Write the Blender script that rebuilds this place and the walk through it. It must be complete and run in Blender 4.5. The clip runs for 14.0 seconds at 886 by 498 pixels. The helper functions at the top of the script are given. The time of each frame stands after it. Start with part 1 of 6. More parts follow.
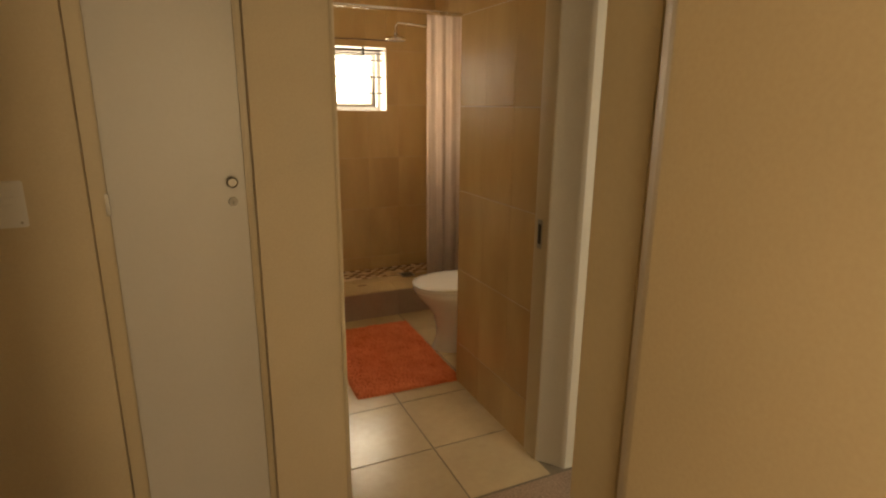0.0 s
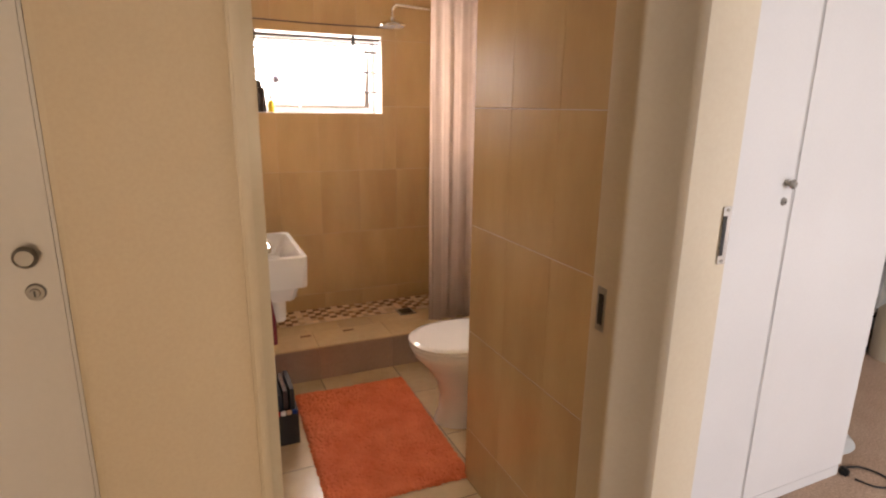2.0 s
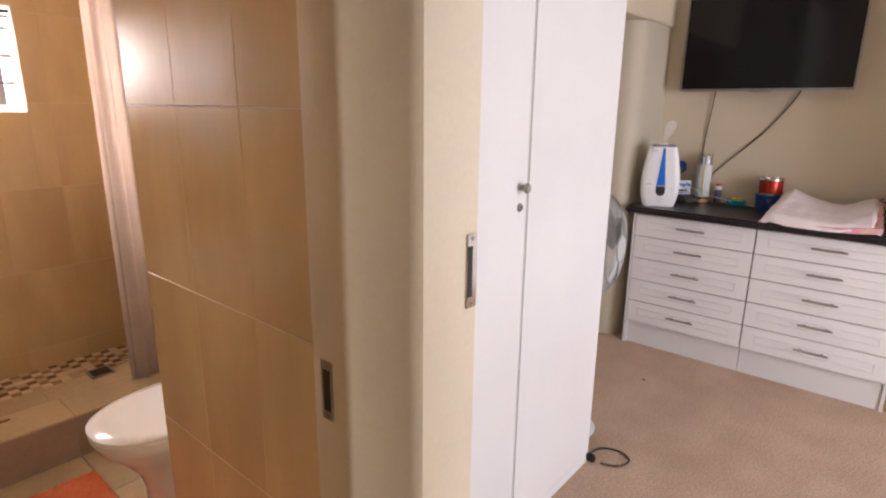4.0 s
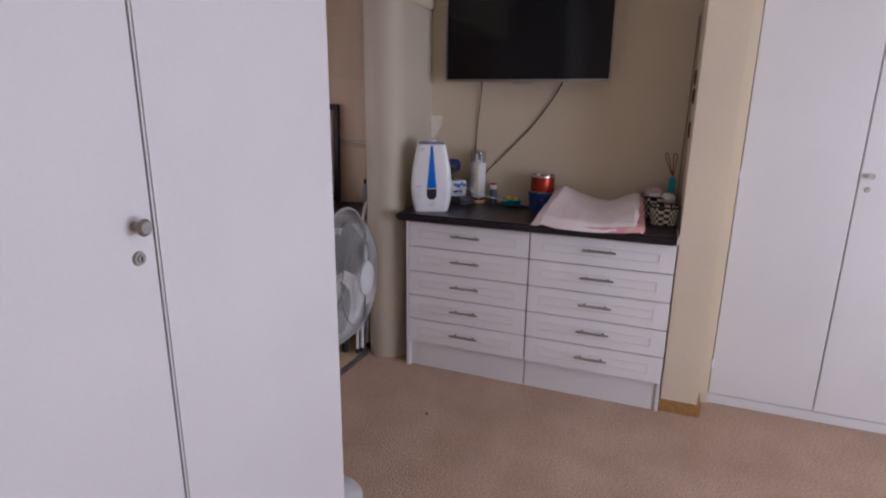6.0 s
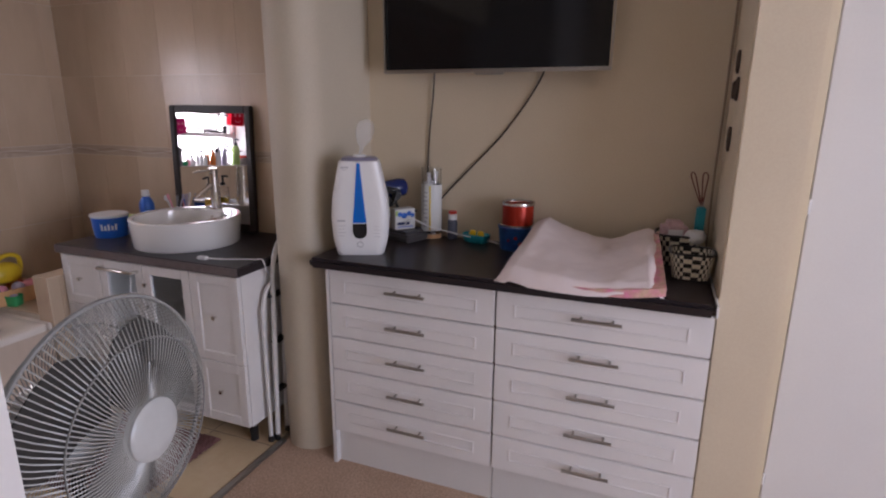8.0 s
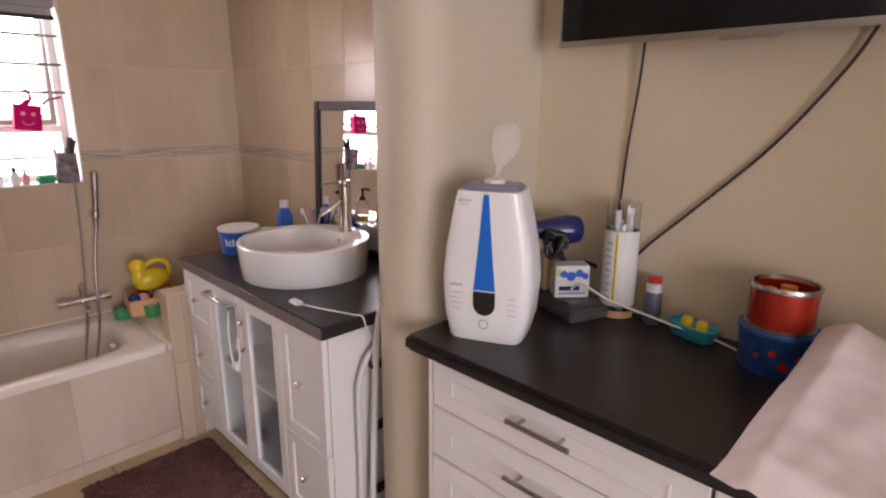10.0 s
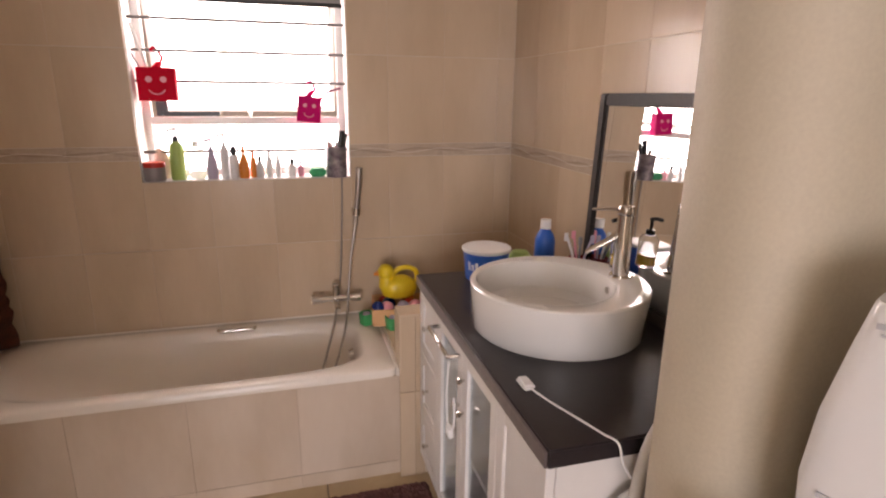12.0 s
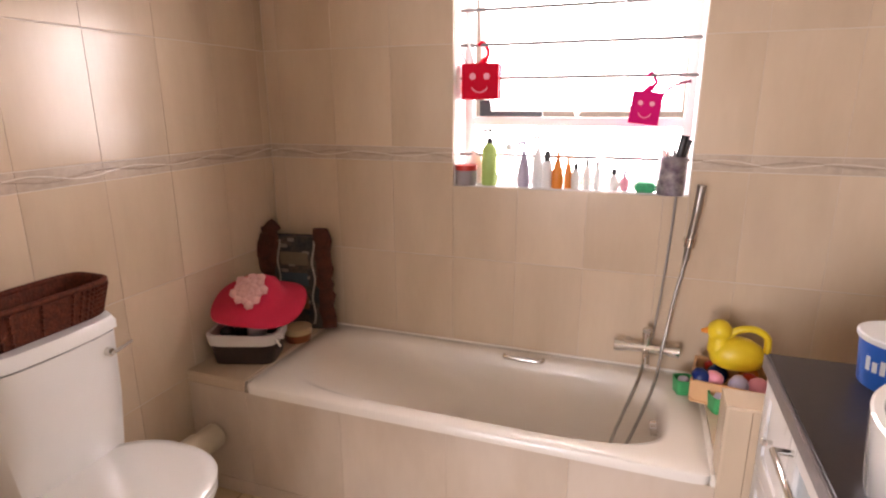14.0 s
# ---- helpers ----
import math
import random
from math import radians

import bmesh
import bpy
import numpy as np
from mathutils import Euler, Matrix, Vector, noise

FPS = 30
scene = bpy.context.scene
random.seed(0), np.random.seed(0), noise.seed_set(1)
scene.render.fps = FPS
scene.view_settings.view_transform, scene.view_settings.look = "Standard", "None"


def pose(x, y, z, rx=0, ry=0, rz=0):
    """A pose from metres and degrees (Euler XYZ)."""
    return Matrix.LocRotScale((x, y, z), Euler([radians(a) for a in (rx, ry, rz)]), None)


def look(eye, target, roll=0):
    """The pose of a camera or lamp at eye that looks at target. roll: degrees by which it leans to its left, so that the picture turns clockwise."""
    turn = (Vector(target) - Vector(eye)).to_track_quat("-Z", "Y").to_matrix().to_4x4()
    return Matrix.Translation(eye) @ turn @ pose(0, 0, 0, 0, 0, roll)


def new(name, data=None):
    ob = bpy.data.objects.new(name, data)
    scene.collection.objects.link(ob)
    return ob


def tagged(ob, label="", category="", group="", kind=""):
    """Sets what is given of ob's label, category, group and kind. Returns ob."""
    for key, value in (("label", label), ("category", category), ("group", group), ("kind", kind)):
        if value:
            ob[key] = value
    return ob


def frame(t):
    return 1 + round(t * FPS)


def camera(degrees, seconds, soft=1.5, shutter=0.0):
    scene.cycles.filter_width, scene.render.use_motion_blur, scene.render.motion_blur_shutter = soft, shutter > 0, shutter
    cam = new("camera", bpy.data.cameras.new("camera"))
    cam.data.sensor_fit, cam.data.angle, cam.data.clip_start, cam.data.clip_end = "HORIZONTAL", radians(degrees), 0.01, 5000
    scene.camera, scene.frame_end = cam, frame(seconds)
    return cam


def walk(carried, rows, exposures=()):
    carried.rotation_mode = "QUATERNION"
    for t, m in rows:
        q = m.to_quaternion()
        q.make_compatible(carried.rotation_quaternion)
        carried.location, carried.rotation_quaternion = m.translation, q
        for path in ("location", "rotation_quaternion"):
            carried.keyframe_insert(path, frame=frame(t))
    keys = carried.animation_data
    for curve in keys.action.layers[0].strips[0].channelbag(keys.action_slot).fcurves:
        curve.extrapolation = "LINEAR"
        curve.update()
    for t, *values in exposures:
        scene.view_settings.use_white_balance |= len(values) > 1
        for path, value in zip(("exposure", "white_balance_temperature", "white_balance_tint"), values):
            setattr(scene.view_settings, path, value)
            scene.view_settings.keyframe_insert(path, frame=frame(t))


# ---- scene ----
cam = camera(77.0, 14.0, soft=2.15)
PATH = [
    (0, (0.139, -0.158, 1.478), (0.949, 1.601, 0.976), 0.5),
    (0.5, (0.257, 0.062, 1.469), (1.036, 1.834, 0.967), 0.6),
    (1, (0.373, 0.268, 1.465), (1.138, 2.046, 0.963), 0.6),
    (1.5, (0.437, 0.437, 1.469), (1.2, 2.217, 0.971), 0.7),
    (2, (0.479, 0.584, 1.473), (1.269, 2.354, 0.979), 0.8),
    (2.5, (0.55, 0.689, 1.466), (1.472, 2.393, 0.97), 0.8),
    (3, (0.64, 0.767, 1.466), (1.757, 2.35, 0.97), 0.7),
    (3.5, (0.734, 0.833, 1.471), (2.055, 2.25, 0.975), 0.7),
    (4, (0.824, 0.896, 1.477), (2.308, 2.142, 0.981), 0.7),
    (4.2, (0.869, 0.907, 1.478), (2.411, 2.078, 0.979), 0.8),
    (6.3, (1.638, 0.907, 1.465), (3.451, 1.586, 0.965), 0.7),
    (6.5, (1.725, 0.909, 1.464), (3.543, 1.577, 0.966), 0.7),
    (7, (1.95, 0.918, 1.461), (3.77, 1.575, 0.956), 0.7),
    (7.2, (2.044, 0.931, 1.46), (3.864, 1.591, 0.957), 0.6),
    (9.3, (3.054, 1.164, 1.442), (4.684, 2.212, 0.947), 0.3),
    (9.5, (3.137, 1.191, 1.444), (4.703, 2.331, 0.944), 0.2),
    (10, (3.313, 1.255, 1.446), (4.683, 2.623, 0.943), 0.3),
    (10.5, (3.442, 1.365, 1.446), (4.63, 2.893, 0.941), 0.4),
    (11, (3.541, 1.496, 1.45), (4.542, 3.15, 0.94), 0.5),
    (11.5, (3.626, 1.627, 1.45), (4.41, 3.392, 0.929), 0.7),
    (12, (3.691, 1.75, 1.444), (4.207, 3.607, 0.913), 0.6),
    (12.5, (3.729, 1.892, 1.434), (4.002, 3.801, 0.904), 0.6),
    (13, (3.756, 2.028, 1.421), (3.745, 3.958, 0.896), 0.1),
    (13.5, (3.78, 2.129, 1.412), (3.445, 4.032, 0.897), -0.1),
    (14, (3.799, 2.203, 1.402), (3.147, 4.024, 0.893), -0.2),
]
EXPOSURES = [
    (0, -0.6, 8950, 9), (0.5, -0.3, 8350, 11), (1.0, -0.05, 7450, 14), (1.5, 0.12, 6800, 18), (2.0, 0.22, 6700, 20), (3.0, 0.4, 6500, 22),
    (4.2, 0.42, 6250, 22), (6.3, -0.45, 5700, 25), (7.2, -0.5, 5700, 25), (9.3, 0.3, 6500, 27), (10.0, 0.35, 6600, 27), (11.0, 0.4, 6700, 27),
    (12.5, 0.47, 7200, 25), (13.0, 0.70, 7200, 25), (13.5, 0.88, 7000, 26), (14.0, 1.15, 6700, 24),
]
walk(cam, [(t, look(eye, target, roll)) for t, eye, target, roll in PATH], EXPOSURES)

# ---- light ----
world = bpy.data.worlds.new("world")
scene.world = world
world.use_nodes = True
sky = world.node_tree.nodes.new("ShaderNodeTexSky")
sky.sky_type = "NISHITA"
sky.sun_disc = False
sky.sun_elevation, sky.sun_rotation = radians(50), radians(90)
world.node_tree.nodes["Background"].inputs[1].default_value = 0.12
world.node_tree.links.new(sky.outputs[0], world.node_tree.nodes["Background"].inputs[0])

sun = new("sun", bpy.data.lights.new("sun", "SUN"))
sun.data.energy, sun.data.angle, sun.data.color = 3.0, radians(0.5), (1.0, 0.95, 0.88)
sun.matrix_world = look((12, 0, 14), (0, 0, 0))


def area_light(name, x, y, z, w, h, energy, target, colour=(1, 1, 1)):
    lamp = new(name, bpy.data.lights.new(name, "AREA"))
    lamp.data.shape, lamp.data.size, lamp.data.size_y = "RECTANGLE", w, h
    lamp.data.energy, lamp.data.color = energy, colour
    lamp.matrix_world = look((x, y, z), target)
    return lamp


area_light("window_light_shower", 1.17, 4.52, 1.66, 1.0, 0.52, 56, (1.17, 0, 1.66), (1.0, 0.93, 0.84))
area_light("window_light_bath", 3.53, 4.52, 1.50, 0.9, 0.86, 21.0, (3.53, 0, 1.50), (1.0, 0.96, 0.92))
area_light("window_light_bedroom", 2.50, -1.93, 1.22, 1.7, 1.64, 80, (3.2, 2, 1.0), (0.90, 0.95, 1.0))

# added warm fill that brightens the lobby from the unseen corridor end
area_light("window_light_corridor", 0.31, -3.10, 1.45, 0.6, 1.3, 34, (0.31, 2, 1.3), (1.0, 0.84, 0.61))
# added fill for the near wall and tiled stub; no window known there
area_light("window_light_side", -0.22, -1.1, 1.45, 0.9, 1.1, 22, (3.0, -1.1, 1.45), (1.0, 0.84, 0.60))

# ---- materials ----
def mat(name, colour, rough=0.5, metal=0.0, vary=0.12, scale=6.0, fine=60.0, bump=0.0, stretch=(1, 1, 1), second=None, coat=0.0, rand=0.0, spec=0.5):
    m = bpy.data.materials.new(name)
    m.use_nodes = True
    nt = m.node_tree
    n, l = nt.nodes, nt.links
    b = n["Principled BSDF"]
    b.inputs["Roughness"].default_value = rough
    b.inputs["Metallic"].default_value = metal
    b.inputs["Coat Weight"].default_value = coat
    b.inputs["Coat Roughness"].default_value = 0.08
    b.inputs["Specular IOR Level"].default_value = spec
    tc = n.new("ShaderNodeTexCoord")
    mp = n.new("ShaderNodeMapping")
    mp.inputs["Scale"].default_value = stretch
    l.new(tc.outputs["Object"], mp.inputs["Vector"])
    src = mp.outputs["Vector"]
    if rand:
        oi = n.new("ShaderNodeObjectInfo")
        mul = n.new("ShaderNodeMath")
        mul.operation = "MULTIPLY"
        mul.inputs[1].default_value = 37.0
        l.new(oi.outputs["Random"], mul.inputs[0])
        add = n.new("ShaderNodeVectorMath")
        add.operation = "ADD"
        l.new(src, add.inputs[0])
        l.new(mul.outputs[0], add.inputs[1])
        src = add.outputs[0]
    big = n.new("ShaderNodeTexNoise")
    big.inputs["Scale"].default_value = scale
    big.inputs["Detail"].default_value = 4
    l.new(src, big.inputs["Vector"])
    small = n.new("ShaderNodeTexNoise")
    small.inputs["Scale"].default_value = fine
    small.inputs["Detail"].default_value = 3
    l.new(src, small.inputs["Vector"])
    c2 = second or tuple(min(1, c * (1 - vary)) for c in colour)
    ramp = n.new("ShaderNodeValToRGB")
    ramp.color_ramp.elements[0].position, ramp.color_ramp.elements[1].position = 0.32, 0.68
    ramp.color_ramp.elements[0].color = (*c2, 1)
    ramp.color_ramp.elements[1].color = (*colour, 1)
    l.new(big.outputs["Fac"], ramp.inputs["Fac"])
    mix = n.new("ShaderNodeMix")
    mix.data_type, mix.blend_type = "RGBA", "OVERLAY"
    mix.inputs["Factor"].default_value = min(1, vary * 1.2)
    l.new(ramp.outputs["Color"], mix.inputs["A"])
    l.new(small.outputs["Fac"], mix.inputs["B"])
    out = mix.outputs["Result"]
    if rand:
        hsv = n.new("ShaderNodeHueSaturation")
        rg = n.new("ShaderNodeMapRange")
        rg.inputs["To Min"].default_value, rg.inputs["To Max"].default_value = 1 - rand, 1 + rand
        l.new(oi.outputs["Random"], rg.inputs["Value"])
        l.new(rg.outputs[0], hsv.inputs["Value"])
        l.new(out, hsv.inputs["Color"])
        out = hsv.outputs["Color"]
    l.new(out, b.inputs["Base Color"])
    rr = n.new("ShaderNodeMapRange")
    rr.inputs["To Min"].default_value, rr.inputs["To Max"].default_value = max(0.02, rough * 0.85), min(1, rough * 1.18)
    l.new(big.outputs["Fac"], rr.inputs["Value"])
    l.new(rr.outputs[0], b.inputs["Roughness"])
    if bump:
        bp = n.new("ShaderNodeBump")
        bp.inputs["Strength"].default_value = bump
        bp.inputs["Distance"].default_value = 0.004
        l.new(small.outputs["Fac"], bp.inputs["Height"])
        l.new(bp.outputs[0], b.inputs["Normal"])
    return m


def glass_mat(name, colour=(1, 1, 1), rough=0.0, ior=1.45):
    m = bpy.data.materials.new(name)
    m.use_nodes = True
    b = m.node_tree.nodes["Principled BSDF"]
    b.inputs["Base Color"].default_value = (*colour, 1)
    b.inputs["Roughness"].default_value = rough
    b.inputs["Transmission Weight"].default_value = 1.0
    b.inputs["IOR"].default_value = ior
    return m


CREAM = mat("cream_wall_paint", (0.665, 0.565, 0.415), 0.6, vary=0.08, scale=2.0, fine=160, bump=0.05)
# the cream wall paint, darkened and greyed to carry the wall end's shade
PILLAR = mat("shaded_cream_wall_paint", (0.55, 0.485, 0.375), 0.6, vary=0.08, scale=2.0, fine=160, bump=0.05)
CREAM_GLOSS = mat("cream_enamel_paint", (0.66, 0.57, 0.42), 0.36, vary=0.06, scale=3, fine=90, bump=0.05)
WHITE_PAINT = mat("white_enamel_paint", (0.70, 0.685, 0.67), 0.38, vary=0.05, scale=2.5, fine=120, bump=0.06)
CEIL = mat("ceiling_paint", (0.75, 0.72, 0.66), 0.8, vary=0.05)
CARPET = mat("tan_carpet", (0.50, 0.36, 0.265), 0.95, vary=0.5, scale=4, fine=120, bump=1.5, second=(0.43, 0.30, 0.215), spec=0.1)
TILE = mat("beige_streaked_tile", (0.63, 0.50, 0.365), 0.21, vary=0.03, scale=2.0, fine=30, stretch=(2.3, 0.6, 1), second=(0.525, 0.405, 0.285), rand=0.02)
TILE_TAN = mat("tan_streaked_tile", (0.63, 0.45, 0.235), 0.20, vary=0.03, scale=2.0, fine=30, stretch=(2.4, 0.6, 1), second=(0.52, 0.355, 0.175), rand=0.03)
TILE_FRONT = mat("pale_marbled_tile", (0.70, 0.585, 0.475), 0.22, vary=0.03, scale=2.6, fine=30, stretch=(2.0, 0.7, 1), second=(0.58, 0.465, 0.355), rand=0.02)
BAND = mat("grey_listello", (0.52, 0.425, 0.335), 0.25, vary=0.15, scale=9, second=(0.45, 0.36, 0.28), rand=0.05)
GROUT = mat("light_grout", (0.66, 0.58, 0.48), 0.8, vary=0.1)
GROUT_DARK = mat("floor_grout", (0.30, 0.24, 0.17), 0.85, vary=0.15)
FTILE = mat("cream_floor_tile", (0.68, 0.53, 0.33), 0.22, vary=0.10, scale=3, fine=25, second=(0.58, 0.45, 0.29), rand=0.05)
DARKTOP = mat("dark_laminate", (0.026, 0.020, 0.022), 0.30, vary=0.15, scale=3, fine=90, bump=0.015, spec=0.32)
CHROME = mat("brushed_chrome", (0.72, 0.70, 0.67), 0.12, 1.0, vary=0.04)
STEEL = mat("brushed_steel", (0.44, 0.42, 0.39), 0.30, 1.0, vary=0.08, stretch=(1, 20, 1))
SATIN = mat("satin_nickel", (0.36, 0.34, 0.31), 0.5, 1.0, vary=0.1)
PORCELAIN = mat("white_porcelain", (0.80, 0.79, 0.77), 0.08, vary=0.02, coat=0.5)
ACRYLIC = mat("cream_acrylic", (0.86, 0.80, 0.72), 0.24, vary=0.03, coat=0.08)
BLACK = mat("black_plastic", (0.012, 0.012, 0.013), 0.35, vary=0.2)
SCREEN = mat("dark_screen", (0.006, 0.006, 0.007), 0.10, vary=0.05, spec=0.30)
WHITE_PLASTIC = mat("white_plastic", (0.80, 0.80, 0.80), 0.3, vary=0.03)
WOOD = mat("varnished_wood", (0.40, 0.22, 0.07), 0.4, vary=0.25, stretch=(1, 12, 12), second=(0.28, 0.14, 0.04))
MIRROR = mat("mirror_silver", (0.9, 0.9, 0.9), 0.01, 1.0, vary=0.0)
GLASS = glass_mat("clear_glass")
FROST = glass_mat("frosted_glass", (0.86, 0.92, 0.93), 0.14)

# ---- mesh helpers ----
def thing(name, loc, label, category, group="", rz=0.0, kind=""):
    ob = new(name)
    ob.empty_display_size = 0.05
    ob.matrix_world = pose(*loc, 0, 0, rz)
    return tagged(ob, label, category, group, kind)


def part(name, bm, material, parent=None, label="", smooth=0):
    me = bpy.data.meshes.new(name)
    bmesh.ops.recalc_face_normals(bm, faces=bm.faces)
    bm.to_mesh(me)
    bm.free()
    if smooth:
        me.polygons.foreach_set("use_smooth", [True] * len(me.polygons))
        me.set_sharp_from_angle(angle=radians(smooth))
    me.materials.append(material)
    ob = new(name, me)
    if parent:
        ob.parent = parent
    if label:
        ob["label"] = label
    return ob


def structure(name, bm, material, label, category, smooth=0):
    return tagged(part(name, bm, material, None, "", smooth), label, category, "", "structure")


def single(name, bm, material, loc, label, category, group="", rz=0.0, smooth=40):
    ob = part(name, bm, material, None, "", smooth)
    ob.matrix_world = pose(*loc, 0, 0, rz)
    return tagged(ob, label, category, group)


def B():
    return bmesh.new()


def box(bm, x0, y0, z0, x1, y1, z1, bev=0.0, seg=2):
    r = bmesh.ops.create_cube(bm, size=1.0)
    vs = r["verts"]
    for v in vs:
        v.co = Vector(((x0 + x1) / 2 + v.co.x * abs(x1 - x0), (y0 + y1) / 2 + v.co.y * abs(y1 - y0), (z0 + z1) / 2 + v.co.z * abs(z1 - z0)))
    if bev:
        es = list({e for v in vs for e in v.link_edges})
        bmesh.ops.bevel(bm, geom=es, offset=bev, segments=seg, affect="EDGES", clamp_overlap=True)
    return bm


def cyl(bm, p0, p1, r0, r1=None, seg=20, caps=True):
    p0, p1 = Vector(p0), Vector(p1)
    d = p1 - p0
    m = Matrix.Translation((p0 + p1) / 2) @ d.to_track_quat("Z", "Y").to_matrix().to_4x4()
    bmesh.ops.create_cone(bm, cap_ends=caps, segments=seg, radius1=r0, radius2=r0 if r1 is None else r1, depth=d.length, matrix=m)
    return bm


def lathe(bm, profile, seg=32, cx=0.0, cy=0.0, sx=1.0, sy=1.0):
    rings = []
    for r, z in profile:
        if r < 1e-5:
            rings.append([bm.verts.new((cx, cy, z))])
        else:
            rings.append([bm.verts.new((cx + sx * r * math.cos(2 * math.pi * i / seg), cy + sy * r * math.sin(2 * math.pi * i / seg), z)) for i in range(seg)])
    for a, b in zip(rings, rings[1:]):
        for i in range(seg):
            j = (i + 1) % seg
            if len(a) == 1 and len(b) > 1:
                bm.faces.new((a[0], b[i], b[j]))
            elif len(b) == 1 and len(a) > 1:
                bm.faces.new((a[i], a[j], b[0]))
            elif len(a) > 1:
                bm.faces.new((a[i], a[j], b[j], b[i]))
    return bm


def loft(bm, rings, closed=True, cap0=True, cap1=True):
    vs = [[bm.verts.new(p) for p in ring] for ring in rings]
    k = len(vs[0])
    for a, b in zip(vs, vs[1:]):
        for i in range(k if closed else k - 1):
            j = (i + 1) % k
            bm.faces.new((a[i], a[j], b[j], b[i]))
    if cap0:
        bm.faces.new(vs[0])
    if cap1:
        bm.faces.new(vs[-1])
    return bm


def smooth_path(pts, n=8):
    pts = [Vector(p) for p in pts]
    out = []
    for i in range(len(pts) - 1):
        p0, p1, p2, p3 = pts[max(i - 1, 0)], pts[i], pts[i + 1], pts[min(i + 2, len(pts) - 1)]
        for k in range(n):
            t = k / n
            out.append(0.5 * (2 * p1 + (p2 - p0) * t + (2 * p0 - 5 * p1 + 4 * p2 - p3) * t * t + (3 * p1 - p0 - 3 * p2 + p3) * t ** 3))
    return out + [pts[-1]]


def tube(bm, pts, r, seg=8, n=8, smooth=True):
    path = smooth_path(pts, n) if smooth else [Vector(p) for p in pts]
    rings = []
    ref = Vector((0.31, 0.22, 0.93))
    for i, p in enumerate(path):
        d = (path[min(i + 1, len(path) - 1)] - path[max(i - 1, 0)]).normalized()
        u = d.cross(ref)
        u = u.normalized() if u.length > 1e-4 else Vector((1, 0, 0))
        v = d.cross(u)
        rr = r[i * (len(r) - 1) // max(1, len(path) - 1)] if isinstance(r, (list, tuple)) else r
        rings.append([p + rr * (math.cos(2 * math.pi * k / seg) * u + math.sin(2 * math.pi * k / seg) * v) for k in range(seg)])
    return loft(bm, rings)


def superellipse(cx, cy, a, b, z, n=2.5, k=48, y_front=1.0):
    out = []
    for i in range(k):
        t = 2 * math.pi * i / k
        c, s = math.cos(t), math.sin(t)
        out.append((cx + a * math.copysign(abs(c) ** (2 / n), c), cy + b * math.copysign(abs(s) ** (2 / n), s), z))
    return out


def wall_with_holes(bm, axis, a0, a1, u0, u1, z0, z1, holes=()):
    """A wall between a0 and a1 across, u0 to u1 along, with holes (ua, ub, za, zb)."""
    us = sorted({u0, u1, *[h[0] for h in holes], *[h[1] for h in holes]})
    for ua, ub in zip(us, us[1:]):
        cut = sorted((h[2], h[3]) for h in holes if h[0] <= ua + 1e-6 and h[1] >= ub - 1e-6)
        z = z0
        for za, zb in cut + [(z1, z1)]:
            if za > z + 1e-6:
                if axis == "x":
                    box(bm, a0, ua, z, a1, ub, za)
                else:
                    box(bm, ua, a0, z, ub, a1, za)
            z = zb
    return bm

# ---- structure ----
YB, XE, XW, H = 4.21, 4.70, 2.31, 2.60
W1 = (0.685, 1.645, 1.425, 1.905)
W2 = (3.122, 3.952, 1.095, 1.92)

structure("ground", box(B(), -40, -40, -0.4, 40, 40, -0.3), mat("pale_paving", (0.40, 0.36, 0.30), 0.9, vary=0.2), "pale paved ground outside the house", "ground")
structure("floor_carpet", box(box(box(B(), -0.8, -3.0, -0.12, 1.60, 1.46, 0.0), 1.60, -1.95, -0.12, 5.3, 2.24, 0.0), 2.2, 2.24, -0.12, 5.3, 2.47, 0.0), CARPET, "short tan carpet with faint stains", "carpet")
floor_shower = structure("floor_shower_room", box(box(B(), 0.2, 1.46, -0.12, 1.60, 2.24, 0.0022), 0.2, 2.24, -0.12, 2.2, 4.3, 0.0022), GROUT_DARK, "cream ceramic tiles with dark joints", "floor")
floor_bath = structure("floor_bathroom", box(B(), 2.2, 2.47, -0.12, 4.8, 4.3, 0.0022), GROUT_DARK, "cream ceramic tiles with dark joints", "floor")
structure("ceiling", box(B(), -0.8, -3.4, H, 5.4, 4.5, H + 0.12), CEIL, "plain off-white painted ceiling", "ceiling")
structure("threshold", box(B(), 2.86, 2.455, -0.005, 4.24, 2.485, 0.008, 0.003), STEEL, "metal strip between carpet and tiles", "threshold")

wall_back = structure("wall_back", wall_with_holes(B(), "y", YB + 0.0014, YB + 0.27, -0.3, 5.0, -0.1, H, (W1, W2)), GROUT, "tiled outer wall with two windows", "wall")
wall_east = structure("wall_east", box(box(B(), XE + 0.0014, 2.48, -0.1, XE + 0.16, YB, H), XE, 0.64, -0.1, XE + 0.16, 2.48, H), CREAM, "cream painted wall", "wall")
wall_divide = structure("wall_divide", box(B(), 2.0614, 2.41, -0.1, XW - 0.0014, YB, H), GROUT, "tiled wall between the two bathrooms", "wall")
wall_stub = structure("wall_stub", box(box(B(), 1.3864, 1.66, -0.1, 1.60, 2.3586, H), 1.60, 2.355, -0.1, 2.83, 2.3986, H), GROUT, "tiled side wall of the shower room", "wall")
wall_left = structure("wall_left", box(B(), 0.30, 1.66, -0.1, 0.4586, YB, H), GROUT, "tiled side wall of the shower room", "wall")
# the hole in this unseen stretch only lets the side fill in
bm = wall_with_holes(B(), "x", -0.25, -0.10, -3.0, 0.55, -0.1, H, ((-1.55, -0.65, 0.9, 2.0),))
box(bm, -0.75, 0.40, -0.1, -0.25, 0.55, H)
